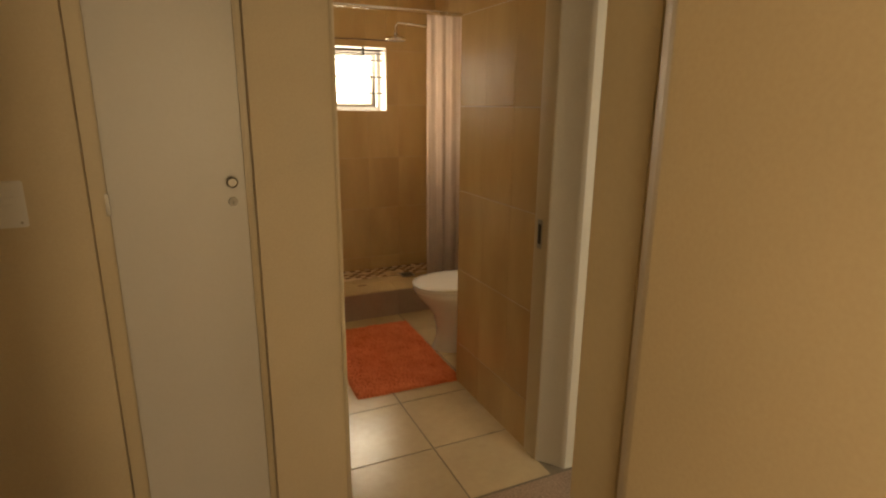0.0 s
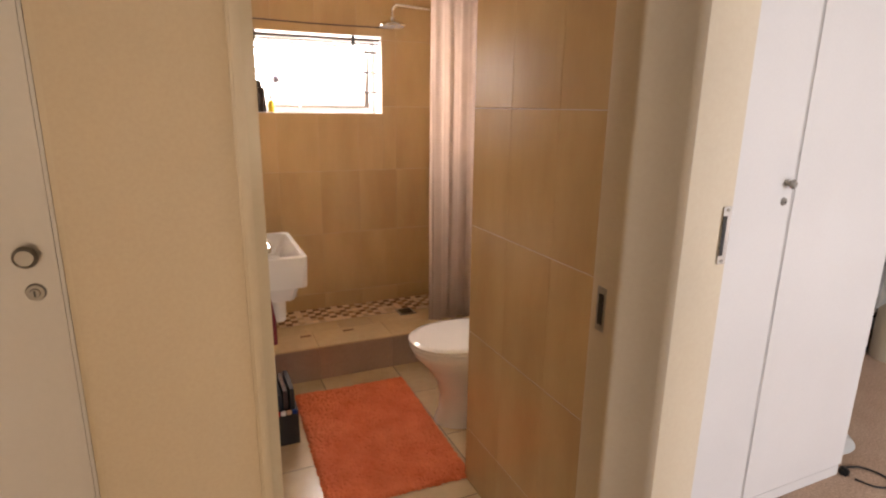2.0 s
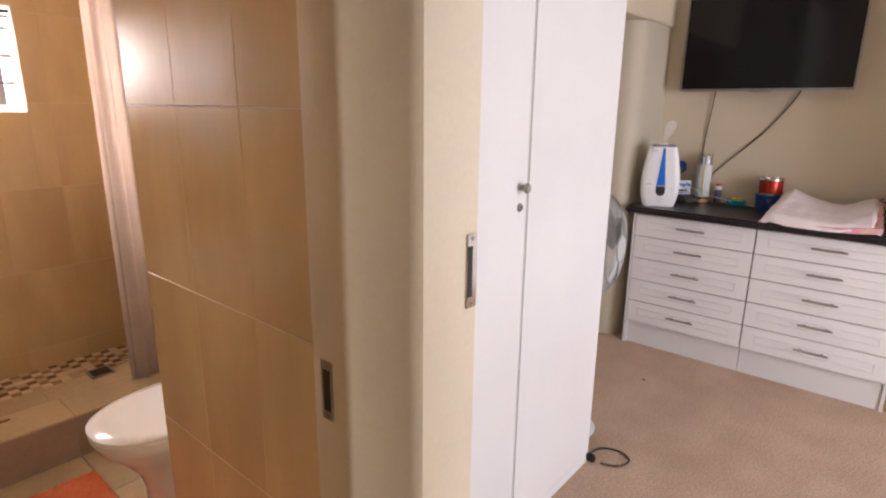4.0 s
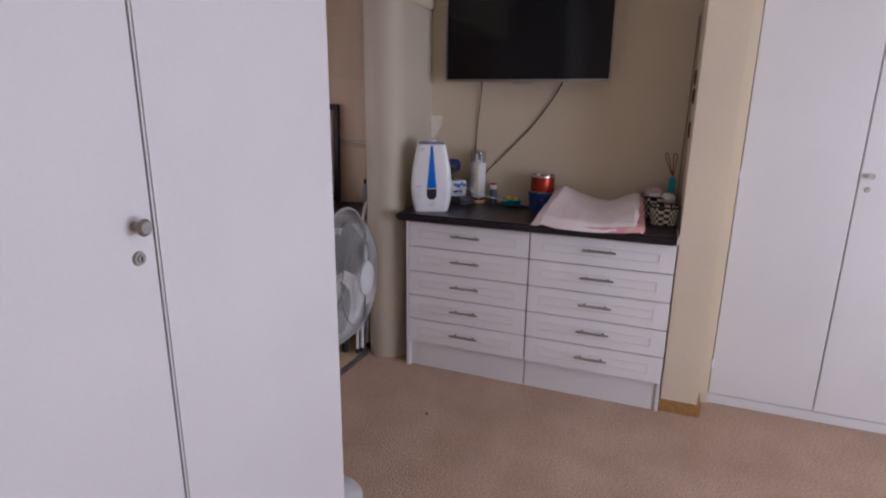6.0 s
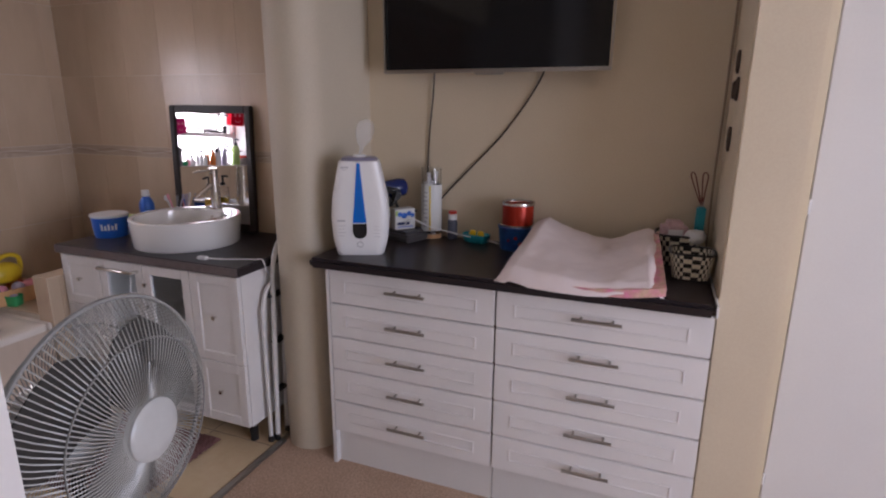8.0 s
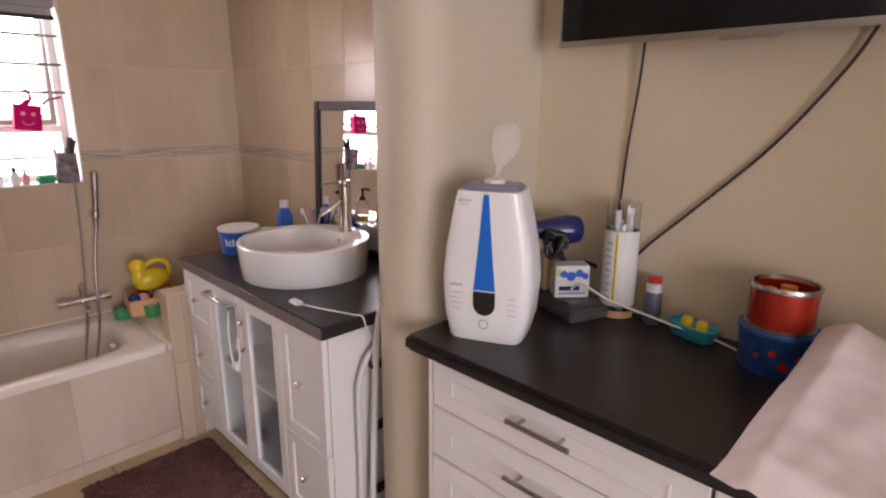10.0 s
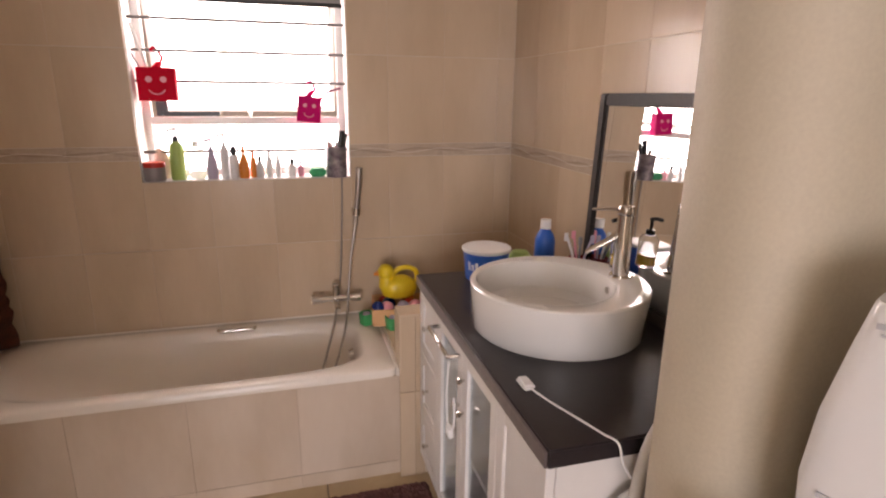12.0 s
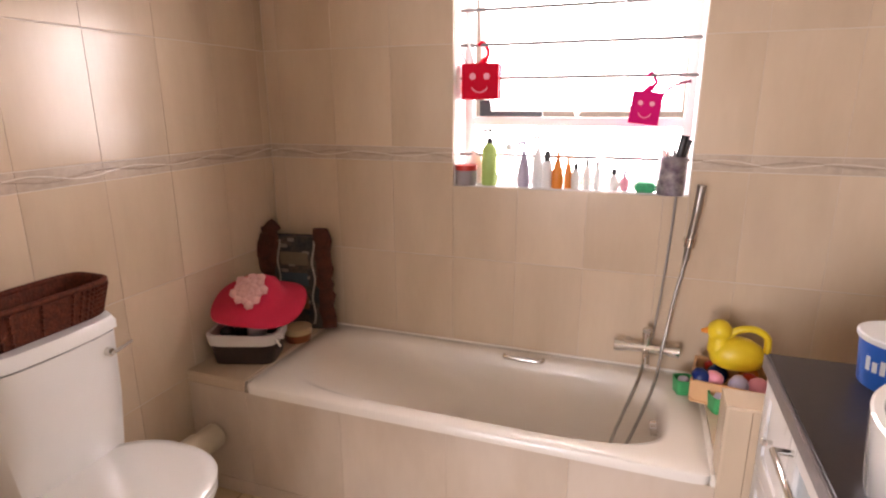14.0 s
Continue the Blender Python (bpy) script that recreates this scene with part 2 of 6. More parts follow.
box(bm, -0.75, 0.55, -0.1, -0.60, 1.51, H)
box(bm, -0.75, 1.51, -0.1, -0.10, 1.60, H)
box(bm, -0.25, 1.60, -0.1, -0.10, 2.3, H)
structure("wall_corridor", bm, CREAM, "cream painted corridor and lobby wall", "wall")
bm = box(B(), 0.31, 1.47, -0.1, 0.545, 1.60, H)
box(bm, 0.545, 1.47, 2.05, 1.385, 1.60, H)
box(bm, 0.31, 1.60, -0.1, 0.45, 1.66, H)
box(bm, -0.10, 1.62, 2.30, 0.31, 1.66, H)
structure("wall_lobby", bm, CREAM, "cream painted wall round the shower room door", "wall")
bm = B()
prof = [(1.60, 1.66), (1.378, 1.66), (1.378, 1.578), (1.380, 1.571), (1.386, 1.565), (1.396, 1.555), (1.424, 1.522), (1.444, 1.488), (1.450, 1.478), (1.460, 1.4705), (1.602, 1.4705), (1.606, 1.475), (1.606, 1.66)]
loft(bm, [[(x, y, z) for x, y in prof] for z in (-0.1, H)])
box(bm, 1.44, 0.62, 2.05, 1.58, 1.4705, H)
structure("wall_jamb", bm, CREAM_GLOSS, "cream enamel jamb between shower room and bedroom doors", "wall", 35)
bm = B()
prof = [(0.86, -3.0), (0.662, -3.0), (0.662, 0.349), (0.666, 0.360), (0.698, 0.402), (0.714, 0.418), (0.722, 0.424), (0.86, 0.424)]
loft(bm, [[(x, y, z) for x, y in prof] for z in (-0.1, H)])
box(bm, 0.72, 0.424, -0.1, 1.60, 0.534, H)
box(bm, 1.45, -3.0, -0.1, 1.60, 0.424, H)
box(bm, -0.10, 0.424, 2.06, 0.72, 0.534, H)
structure("wall_corridor_right", bm, CREAM, "cream painted corridor wall", "wall")
# unseen end wall; its opening is added for the corridor fill
structure("wall_south", wall_with_holes(B(), "y", -3.15, -3.0, -0.3, 1.60, -0.1, H, ((0.0, 0.62, 0.8, 2.1),)), CREAM, "unseen cream corridor end wall with an opening added for fill light", "wall")
structure("wall_bedroom", wall_with_holes(B(), "y", -1.95, -1.80, 1.60, 5.15, -0.1, H, ((1.65, 3.35, 0.40, 2.05),)), CREAM, "cream painted bedroom wall with a low wide window", "wall")
structure("wall_far_east", box(B(), 5.15, -1.95, -0.1, 5.3, 0.65, H), CREAM, "cream painted wall behind the cupboards", "wall")

# rounded end of the wall between bedroom and bathroom
bm = B()
ring = [(XE, 2.245), (4.335, 2.245)] + [(4.335 - 0.117 * math.sin(math.pi * i / 20), 2.362 - 0.117 * math.cos(math.pi * i / 20)) for i in range(1, 20)] + [(4.335, 2.479), (XE, 2.479)]
loft(bm, [[(x, y, z) for x, y in ring] for z in (-0.1, H)])
structure("wall_round_end", bm, PILLAR, "painted wall end rounded like a pillar, its shade in the colour", "wall", 40)
structure("beam", box(B(), 2.84, 2.225, 1.985, XE, 2.50, H, 0.006), CREAM, "cream painted beam over the bathroom opening", "beam")
structure("pier", box(B(), 4.235, 0.64, -0.1, XE, 0.81, H, 0.004), CREAM, "cream painted wall pier beside the drawers", "pier")
bm = box(B(), 4.222, 0.628, 0.0, 4.235, 0.822, 0.062, 0.004)
box(bm, 4.235, 0.622, 0.0, 4.38, 0.638, 0.062, 0.004)
structure("baseboard", bm, WOOD, "short varnished wooden skirting round the pier", "baseboard")


# ---- tiles ----
TILE_MESHES = {}


def tile_mesh(w, h, material, d=0.008, c=0.0009):
    key = (round(w, 3), round(h, 3), material.name)
    if key not in TILE_MESHES:
        me = bpy.data.meshes.new("tile")
        a, b = w / 2, h / 2
        v = [(-a, -b, -d), (a, -b, -d), (a, b, -d), (-a, b, -d), (-a, -b, -c), (a, -b, -c), (a, b, -c), (-a, b, -c)]
        v += [(-a + c, -b + c, 0), (a - c, -b + c, 0), (a - c, b - c, 0), (-a + c, b - c, 0)]
        f = [(8, 9, 10, 11)]
        for k in range(4):
            j = (k + 1) % 4
            f += [(k, j, 4 + j, 4 + k), (4 + k, 4 + j, 8 + j, 8 + k)]
        me.from_pydata(v, [], f)
        me.materials.append(material)
        TILE_MESHES[key] = me
    return TILE_MESHES[key]


def cuts(start, step, lo, hi):
    first = start - math.floor((start - lo) / step) * step
    out = [lo]
    while first < hi - 0.012:
        if first > lo + 0.012:
            out.append(first)
        first += step
    return out + [hi]


def tile_face(parent, origin, u, v, us, vs, material, holes=(), gap=0.0026, rows=None, name="tile", vgap=0.4):
    """Tiles on the face through origin along u and v (unit vectors), its normal u x v."""
    u, v, o = Vector(u), Vector(v), Vector(origin)
    n = u.cross(v)
    basis = Matrix((u, v, n)).transposed().to_4x4()
    for i, (va, vb) in enumerate(zip(vs, vs[1:])):
        m = rows.get(i, material) if rows else material
        for ua, ub in zip(us, us[1:]):
            cells = [(ua, ub, va, vb)]
            for ha, hb, hc, hd in holes:
                left = []
                for a, b, c, d in cells:
                    if b <= ha or a >= hb or d <= hc or c >= hd:
                        left.append((a, b, c, d))
                        continue
                    if a < ha:
                        left.append((a, ha, c, d))
                    if b > hb:
                        left.append((hb, b, c, d))
                    if c < hc:
                        left.append((max(a, ha), min(b, hb), c, hc))
                    if d > hd:
                        left.append((max(a, ha), min(b, hb), hd, d))
                cells = left
            for a, b, c, d in cells:
                if b - a < 0.012 or d - c < 0.012:
                    continue
                ob = new(name, tile_mesh(b - a - gap * vgap, d - c - gap, m))
                ob.parent = parent
                ob.matrix_local = Matrix.Translation(o + u * (a + b) / 2 + v * (c + d) / 2) @ basis


Z2 = [0.0, 0.072, 0.442, 0.812, 1.182, 1.236, 1.605, 1.975, 2.345, H]
Z1 = [0.0, 0.232, 0.645, 1.058, 1.471, 1.884, 2.297, H]
SH = 0.20

# ---- window parts ----
def window(name, hole, y_frame, transom, label, sash_tilt):
    x0, x1, z0, z1 = hole
    w = thing(name, ((x0 + x1) / 2, y_frame, z0), label, "window", kind="structure")
    a = (x1 - x0) / 2
    h = z1 - z0
    bm = B()
    f = 0.032
    box(bm, -a, -0.02, 0, -a + f, 0.02, h, 0.003)
    box(bm, a - f, -0.02, 0, a, 0.02, h, 0.003)
    box(bm, -a + f, -0.02, 0, a - f, 0.02, f, 0.003)
    box(bm, -a + f, -0.02, h - f, a - f, 0.02, h, 0.003)
    if transom:
        box(bm, -a + f, -0.022, transom - 0.016, a - f, 0.022, transom + 0.016, 0.003)
    part("window_frame", bm, WHITE_PAINT, w)
    return w


# dark grey puts the bars' backlit shade into their colour
BAR = mat("backlit_bar_grey", (0.20, 0.18, 0.17), 0.5)


def burglar_bars(parent, a, zs, y, r=0.006):
    for z in zs:
        part("bar", cyl(B(), (-a, y, z), (a, y, z), r, seg=8), BAR, parent, smooth=40)


w1 = window("window_1", W1, YB + 0.17, 0, "steel window with burglar bars and a half-open sash", 0)
w2 = window("window_2", W2, YB + 0.17, 0.235, "white steel window with burglar bars and a tilted sash", 0)
for w, hole, zs in ((w1, W1, (0.135, 0.26, 0.385)), (w2, W2, (0.113, 0.393, 0.510, 0.630))):
    a = (hole[1] - hole[0]) / 2
    burglar_bars(w, a, zs, -0.09)
    bm = B()
    box(bm, -a - 0.0, -0.16, -0.004, a + 0.0, 0.09, 0.004, 0.002)
    part("window_sill", bm, WHITE_PAINT, w)
    bm = B()
    box(bm, -a, -0.158, 0.004, -a + 0.004, 0.09, hole[3] - hole[2])
    box(bm, a - 0.004, -0.158, 0.004, a, 0.09, hole[3] - hole[2])
    box(bm, -a, -0.158, hole[3] - hole[2] - 0.004, a, 0.09, hole[3] - hole[2])
    part("reveal", bm, WHITE_PAINT, w)


def sash(parent, a, z0, z1, tilt):
    """A top-hung sash, pushed outwards at its foot by tilt."""
    bm = B()
    f = 0.022
    h = z1 - z0
    for x0, x1, za, zb in ((-a, -a + f, -h, 0), (a - f, a, -h, 0), (-a + f, a - f, -h, -h + f), (-a + f, a - f, -f, 0)):
        box(bm, x0, -0.012, za, x1, 0.012, zb, 0.002)
    ob = part("sash", bm, WHITE_PAINT, parent)
    ob.matrix_local = pose(0, 0.03, z1, tilt, 0, 0)
    pane = part("pane", box(B(), -a + f, -0.002, -h + f, a - f, 0.002, -f), GLASS, ob)
    pane.visible_shadow = False
    bm = cyl(B(), (0.0, -0.02, -h + 0.01), (0.0, -0.02, -h - 0.03), 0.006, seg=10)
    box(bm, -0.012, -0.016, -h - 0.008, 0.012, -0.012, -h + 0.02)
    part("catch", bm, STEEL, ob)
    return ob


sash(w1, (W1[1] - W1[0]) / 2 - 0.034, 0.036, 0.445, 16)
sash(w2, (W2[1] - W2[0]) / 2 - 0.034, 0.262, 0.79, 12)
pane = part("pane", box(B(), -0.38, -0.002, 0.034, 0.38, 0.002, 0.218), GLASS, w2)
pane.visible_shadow = False

# black strip painted in for the dark gap below the tilted sash
bm = box(B(), -0.37, 0.026, 0.253, -0.12, 0.040, 0.272, 0.002)
box(bm, -0.37, 0.026, 0.272, -0.325, 0.040, 0.315, 0.002)
part("stay", bm, BLACK, w2, "black strip standing in for the dark gap below the sash")

# ---- cupboards ----
def knob(parent, x, y, z):
    """A round knob that points to -y, with a key lock under it."""
    bm = cyl(B(), (x, y, z), (x, y - 0.012, z), 0.009, 0.007, 16)
    cyl(bm, (x, y - 0.012, z), (x, y - 0.024, z), 0.010, 0.016, 20)
    cyl(bm, (x, y - 0.024, z), (x, y - 0.030, z), 0.016, 0.011, 20)
    k = part("knob", bm, SATIN, parent, "brushed steel knob", 40)
    bm = cyl(B(), (x, y, z - 0.058), (x, y - 0.005, z - 0.058), 0.0135, 0.0115, 20)
    cyl(bm, (x, y - 0.005, z - 0.058), (x, y - 0.008, z - 0.058), 0.007, 0.006, 16)
    lock = part("key_lock", bm, SATIN, parent, "round steel key lock", 40)
    part("keyhole", box(B(), x - 0.001, y - 0.0095, z - 0.063, x + 0.001, y - 0.007, z - 0.054), BLACK, lock)


# cupboard in the lobby
c = thing("cupboard", (-0.10, 1.53, 0.0), "narrow white painted built-in cupboard with a steel knob", "cupboard")
bm = box(B(), 0.002, 0.0, 0.0, 0.042, 0.06, 2.3, 0.004)
box(bm, 0.390, -0.008, 0.0, 0.412, 0.06, 2.3, 0.006)
box(bm, 0.042, 0.0, 2.26, 0.385, 0.06, 2.3, 0.003)
box(bm, 0.042, 0.01, 0.0, 0.385, 0.06, 0.06, 0.003)
part("frame", bm, CREAM_GLOSS, c, "cream painted frame")
part("carcass", box(B(), 0.002, 0.062, 0.0, 0.409, 0.5, 2.3), WHITE_PAINT, c)
d = part("door", box(B(), 0.0435, -0.004, 0.064, 0.3885, 0.018, 2.256, 0.005), WHITE_PAINT, c)
knob(d, 0.352, -0.004, 1.262)
part("hinge", box(B(), 0.036, -0.008, 1.185, 0.046, 0.004, 1.245, 0.002), STEEL, d, "small worn hinge")

# cupboard in the bedroom
c = thing("wardrobe", (1.62, 1.761, 0.0), "white painted built-in wardrobe with two tall doors", "wardrobe")
part("carcass", box(B(), -0.012, 0.02, 0.0, 1.215, 0.592, 2.4), WHITE_PAINT, c)
part("plinth", box(B(), -0.012, 0.004, 0.0, 1.212, 0.02, 0.05, 0.003), WHITE_PAINT, c)
d = part("door", box(B(), -0.012, -0.002, 0.054, 0.616, 0.018, 2.38, 0.004), WHITE_PAINT, c)
knob(d, 0.577, -0.002, 1.252)
part("door", box(B(), 0.621, -0.002, 0.054, 1.214, 0.018, 2.38, 0.004), WHITE_PAINT, c)

# wardrobes along the east side
c = thing("wardrobe", (4.40, 0.0, 0.0), "long white painted wardrobe with tall flat doors", "wardrobe")
part("carcass", box(B(), 0.022, -1.795, 0.0, 0.6, 0.625, 2.4), WHITE_PAINT, c)
part("plinth", box(B(), 0.005, -1.795, 0.0, 0.022, 0.62, 0.05, 0.003), WHITE_PAINT, c)
part("frame", box(B(), -0.012, 0.585, 0.0, 0.022, 0.637, 2.4, 0.004), CREAM_GLOSS, c, "cream painted frame")
y = 0.581
for i in range(4):
    w = 0.46 if i < 2 else 0.72
    d = part("door", box(B(), 0.0, y - w + 0.004, 0.056, 0.02, y, 2.38, 0.003), WHITE_PAINT, c)
    if i % 2 == 0:
        for z in (0.22, 1.17, 2.1):
            part("hinge", cyl(B(), (-0.004, y + 0.001, z - 0.022), (-0.004, y + 0.001, z + 0.022), 0.005, seg=10), WHITE_PLASTIC, d)
    ky = y - 0.035 if i % 2 else y - w + 0.04
    if i % 2:
        bm = cyl(B(), (0.0, ky, 1.19), (-0.014, ky, 1.19), 0.008, 0.008, 14)
        cyl(bm, (-0.014, ky, 1.19), (-0.026, ky, 1.19), 0.010, 0.014, 18)
        part("knob", bm, STEEL, d, "brushed steel knob", 40)
        part("key_lock", cyl(B(), (0.0, ky, 1.13), (-0.006, ky, 1.13), 0.012, 0.010, 18), STEEL, d, "round steel key lock", 40)
    y -= w

# ---- door frames and doors ----
f = thing("door_frame", (0.0, 1.47, 0.0), "cream enamel steel frame of the shower room door", "door frame", kind="structure")
bm = box(B(), 0.536, -0.012, 0.0, 0.548, 0.03, 2.06, 0.004)
box(bm, 0.536, 0.03, 0.0, 0.558, 0.075, 2.06, 0.006)
box(bm, 0.536, 0.075, 0.0, 0.546, 0.17, 2.06, 0.003)
part("jamb", bm, CREAM_GLOSS, f)
part("head", box(B(), 0.548, -0.012, 2.03, 1.382, 0.17, 2.06, 0.004), CREAM_GLOSS, f)
bm = box(B(), 1.3765, 0.138, 0.930, 1.3795, 0.170, 1.046, 0.001)
sp = part("strike_plate", bm, STEEL, f, "worn steel strike plate")
part("slot", box(B(), 1.3755, 0.144, 0.948, 1.377, 0.162, 1.028), BLACK, sp)

f = thing("door_frame", (1.436, 1.4705, 0.0), "steel strike plate set in the cream jamb", "door frame", kind="structure")
bm = box(B(), 0.135, -0.004, 1.125, 0.163, -0.0005, 1.262, 0.0012)
sp = part("strike_plate", bm, CHROME, f, "bright steel strike plate")
part("slot", box(B(), 0.137, -0.0055, 1.147, 0.148, -0.003, 1.240), BLACK, sp)
for z in (1.133, 1.254):
    part("screw", cyl(B(), (0.149, -0.004, z), (0.149, -0.0062, z), 0.0042, 0.0035, 12), STEEL, sp)

f = thing("door_frame", (0.72, 0.40, 0.0), "cream enamel frame of the corridor door", "door frame", kind="structure")
bm = box(B(), -0.004, 0.022, 0.0, 0.012, 0.1365, 2.06, 0.003, 2)
part("jamb", bm, CREAM_GLOSS, f)

d = thing("door", (0.553, 1.645, 0.0), "glossy cream shower room door standing open", "door", rz=-1.8, kind="structure")
part("leaf", box(B(), 0.0, 0.0, 0.008, 0.038, 0.79, 2.03, 0.003), mat("cream_gloss_door", (0.66, 0.58, 0.43), 0.09, vary=0.05, scale=3, fine=80), d)
for s in (1, -1):
    x = 0.038 if s > 0 else 0.0
    bm = box(B(), x, 0.722, 0.92, x + s * 0.006, 0.762, 1.10, 0.002)
    pl = part("lock_plate", bm, CHROME, d, "chrome lock plate")
    bm = tube(B(), [(x, 0.742, 1.05), (x + s * 0.03, 0.742, 1.05), (x + s * 0.045, 0.735, 1.05), (x + s * 0.05, 0.70, 1.05), (x + s * 0.05, 0.63, 1.048)], 0.009, 10)
    part("door_handle", bm, CHROME, pl, "chrome lever handle", 40)
    part("key", box(B(), x, 0.738, 0.965, x + s * 0.03, 0.746, 0.985, 0.002), CHROME, pl)

s = thing("light_switch", (-0.277, 1.51, 1.232), "white plastic light switch plate on the cream wall", "light switch")
part("plate", box(B(), -0.047, -0.008, -0.058, 0.047, 0.0, 0.058, 0.003), WHITE_PLASTIC, s)
for i in range(3):
    part("rocker", box(B(), -0.006, -0.012, -0.012 + i * 0.017, 0.030, -0.006, 0.001 + i * 0.017, 0.001), WHITE_PLASTIC, s)
part("screw", cyl(B(), (0.034, -0.008, -0.046), (0.034, -0.0095, -0.046), 0.003, seg=10), STEEL, s)

# ---- drawers ----
DX, DY0, DY1 = 4.205, 0.815, 2.178
# dark brown puts the shade of the drawer gaps into the carcass colour
CARCASS_SHADE = mat("shaded_carcass_brown", (0.16, 0.11, 0.07), 0.9, vary=0.3, scale=60)
DRAWER = mat("white_foil_front", (0.78, 0.76, 0.75), 0.30, vary=0.03)


def drawer_front(y0, y1, z0, z1, parent, x=0.0):
    """A front that faces -x with a routed panel line and a bar handle."""
    bm = B()
    g = 0.030
    box(bm, x - 0.018, y0, z0, x, y1, z1, 0.003)
    d = part("drawer", bm, DRAWER, parent)
    ins = B()
    m = 0.050
    for a, b, c0, c1 in ((y0 + 0.07, y1 - 0.07, z0 + m - 0.007, z0 + m), (y0 + 0.07, y1 - 0.07, z1 - m, z1 - m + 0.007), (y0 + 0.063, y0 + 0.07, z0 + m - 0.007, z1 - m + 0.007), (y1 - 0.07, y1 - 0.063, z0 + m - 0.007, z1 - m + 0.007)):
        box(ins, x - 0.0215, a, c0, x - 0.017, b, c1, 0.0015, 1)
    part("moulding", ins, DRAWER, d)
    ym, zm = (y0 + y1) / 2, (z0 + z1) / 2 + 0.01
    bm = cyl(B(), (x - 0.048, ym - 0.078, zm), (x - 0.048, ym + 0.078, zm), 0.0058, seg=12)
    for s in (-0.05, 0.05):
        cyl(bm, (x - 0.018, ym + s, zm), (x - 0.048, ym + s, zm), 0.0045, seg=10)
    part("handle", bm, STEEL, d, "brushed steel bar handle", 40)


for y0, y1 in ((DY0, 1.494), (1.498, DY1)):
    c = thing("drawer_unit", (DX, 0.0, 0.0), "white five-drawer chest with steel bar handles", "chest of drawers", "drawer units")
    part("carcass", box(B(), 0.06, y0, 0.15, XE - DX - 0.003, y1 - (0.016 if y1 > 2 else 0), 0.858), CARCASS_SHADE, c)
    part("plinth", box(B(), 0.012, y0, 0.0, 0.03, y1, 0.15), WHITE_PAINT, c)
    part("side_panel", box(B(), -0.014 if y1 > 2 else 0.002, (y1 if y1 > 2 else y0 - 0.0) - (0.016 if y1 > 2 else 0), 0.0, XE - DX - 0.003, y1 + 0.001 if y1 > 2 else y0 + 0.016, 0.15), WHITE_PAINT, c)
    for i in range(5):
        drawer_front(y0 + 0.001, y1 - (0.017 if y1 > 2 else 0.001), 0.158 + i * 0.1395, 0.158 + (i + 1) * 0.1395 - 0.005, c)
    if y1 > 2:
        part("end_panel", box(B(), -0.018, y1 - 0.014, 0.152, XE - DX - 0.003, y1, 0.858, 0.002), DRAWER, c)
wt = thing("worktop", (DX, 0, 0), "dark laminate worktop on the drawers", "worktop")
part("slab", box(B(), -0.065, DY0 + 0.004, 0.86, XE - DX - 0.002, 2.222, 0.90, 0.012, 4), DARKTOP, wt, smooth=40)
part("end_cap", box(B(), -0.060, DY0 - 0.002, 0.862, XE - DX - 0.01, DY0 + 0.005, 0.898, 0.002), WHITE_PLASTIC, wt, "pale edging strip")

# ---- television ----
tv = thing("television", (4.60, 1.665, 1.587), "flat black television with a silver rim on the wall", "television")
part("body", box(B(), 0.012, -0.43, 0.02, 0.055, 0.43, 0.52, 0.01), BLACK, tv)
part("screen", box(B(), 0.0, -0.445, 0.014, 0.012, 0.445, 0.538, 0.002), SCREEN, tv)
bm = box(B(), -0.006, -0.455, 0.0, 0.014, 0.455, 0.014, 0.003)
box(bm, -0.004, -0.455, 0.014, 0.014, -0.449, 0.548, 0.002)
box(bm, -0.004, 0.449, 0.014, 0.014, 0.455, 0.548, 0.002)
box(bm, -0.004, -0.449, 0.542, 0.014, 0.449, 0.548, 0.002)
bz = part("bezel", bm, STEEL, tv, "silver rim")
part("badge", box(B(), -0.010, -0.06, -0.009, 0.006, 0.06, 0.003, 0.004), STEEL, tv)
part("bracket", box(B(), 0.055, -0.15, 0.15, 0.098, 0.15, 0.40), BLACK, tv)

# ---- vanity ----
VX, V0, V1 = 4.135, 2.545, 3.575
WHITE_DOOR = mat("white_painted_door", (0.76, 0.74, 0.72), 0.33, vary=0.04, bump=0.03)
van = thing("vanity_unit", (VX, 0.0, 0.0), "white bathroom vanity with two frosted glass doors and drawers", "vanity")
for y in (V0, V1 - 0.018):
    part("side_panel", box(B(), 0.0, y, 0.11, XE - VX - 0.012, y + 0.018, 0.79), WHITE_DOOR, van)
part("bottom_panel", box(B(), 0.0, V0 + 0.018, 0.11, XE - VX - 0.012, V1 - 0.018, 0.128), WHITE_DOOR, van)
part("back_panel", box(B(), XE - VX - 0.03, V0 + 0.018, 0.128, XE - VX - 0.012, V1 - 0.018, 0.79), WHITE_DOOR, van)
for y in (2.80, 3.33):
    part("divider", box(B(), 0.0, y - 0.008, 0.128, XE - VX - 0.03, y + 0.008, 0.79), WHITE_DOOR, van)
part("shelf", box(B(), 0.0, 2.808, 0.45, XE - VX - 0.03, 3.322, 0.465), WHITE_DOOR, van)
for x, y in ((0.06, V0 + 0.05), (0.06, V1 - 0.05), (0.48, V0 + 0.05), (0.48, V1 - 0.05)):
    part("leg", cyl(B(), (x, y, 0.0), (x, y, 0.11), 0.018, 0.022, 14), BLACK, van, "black plastic leg", 40)


def small_knob(parent, y, z):
    bm = cyl(B(), (-0.02, y, z), (-0.030, y, z), 0.005, seg=10)
    box(bm, -0.042, y - 0.009, z - 0.009, -0.030, y + 0.009, z + 0.009, 0.003)
    part("knob", bm, CHROME, parent, "small chrome knob")


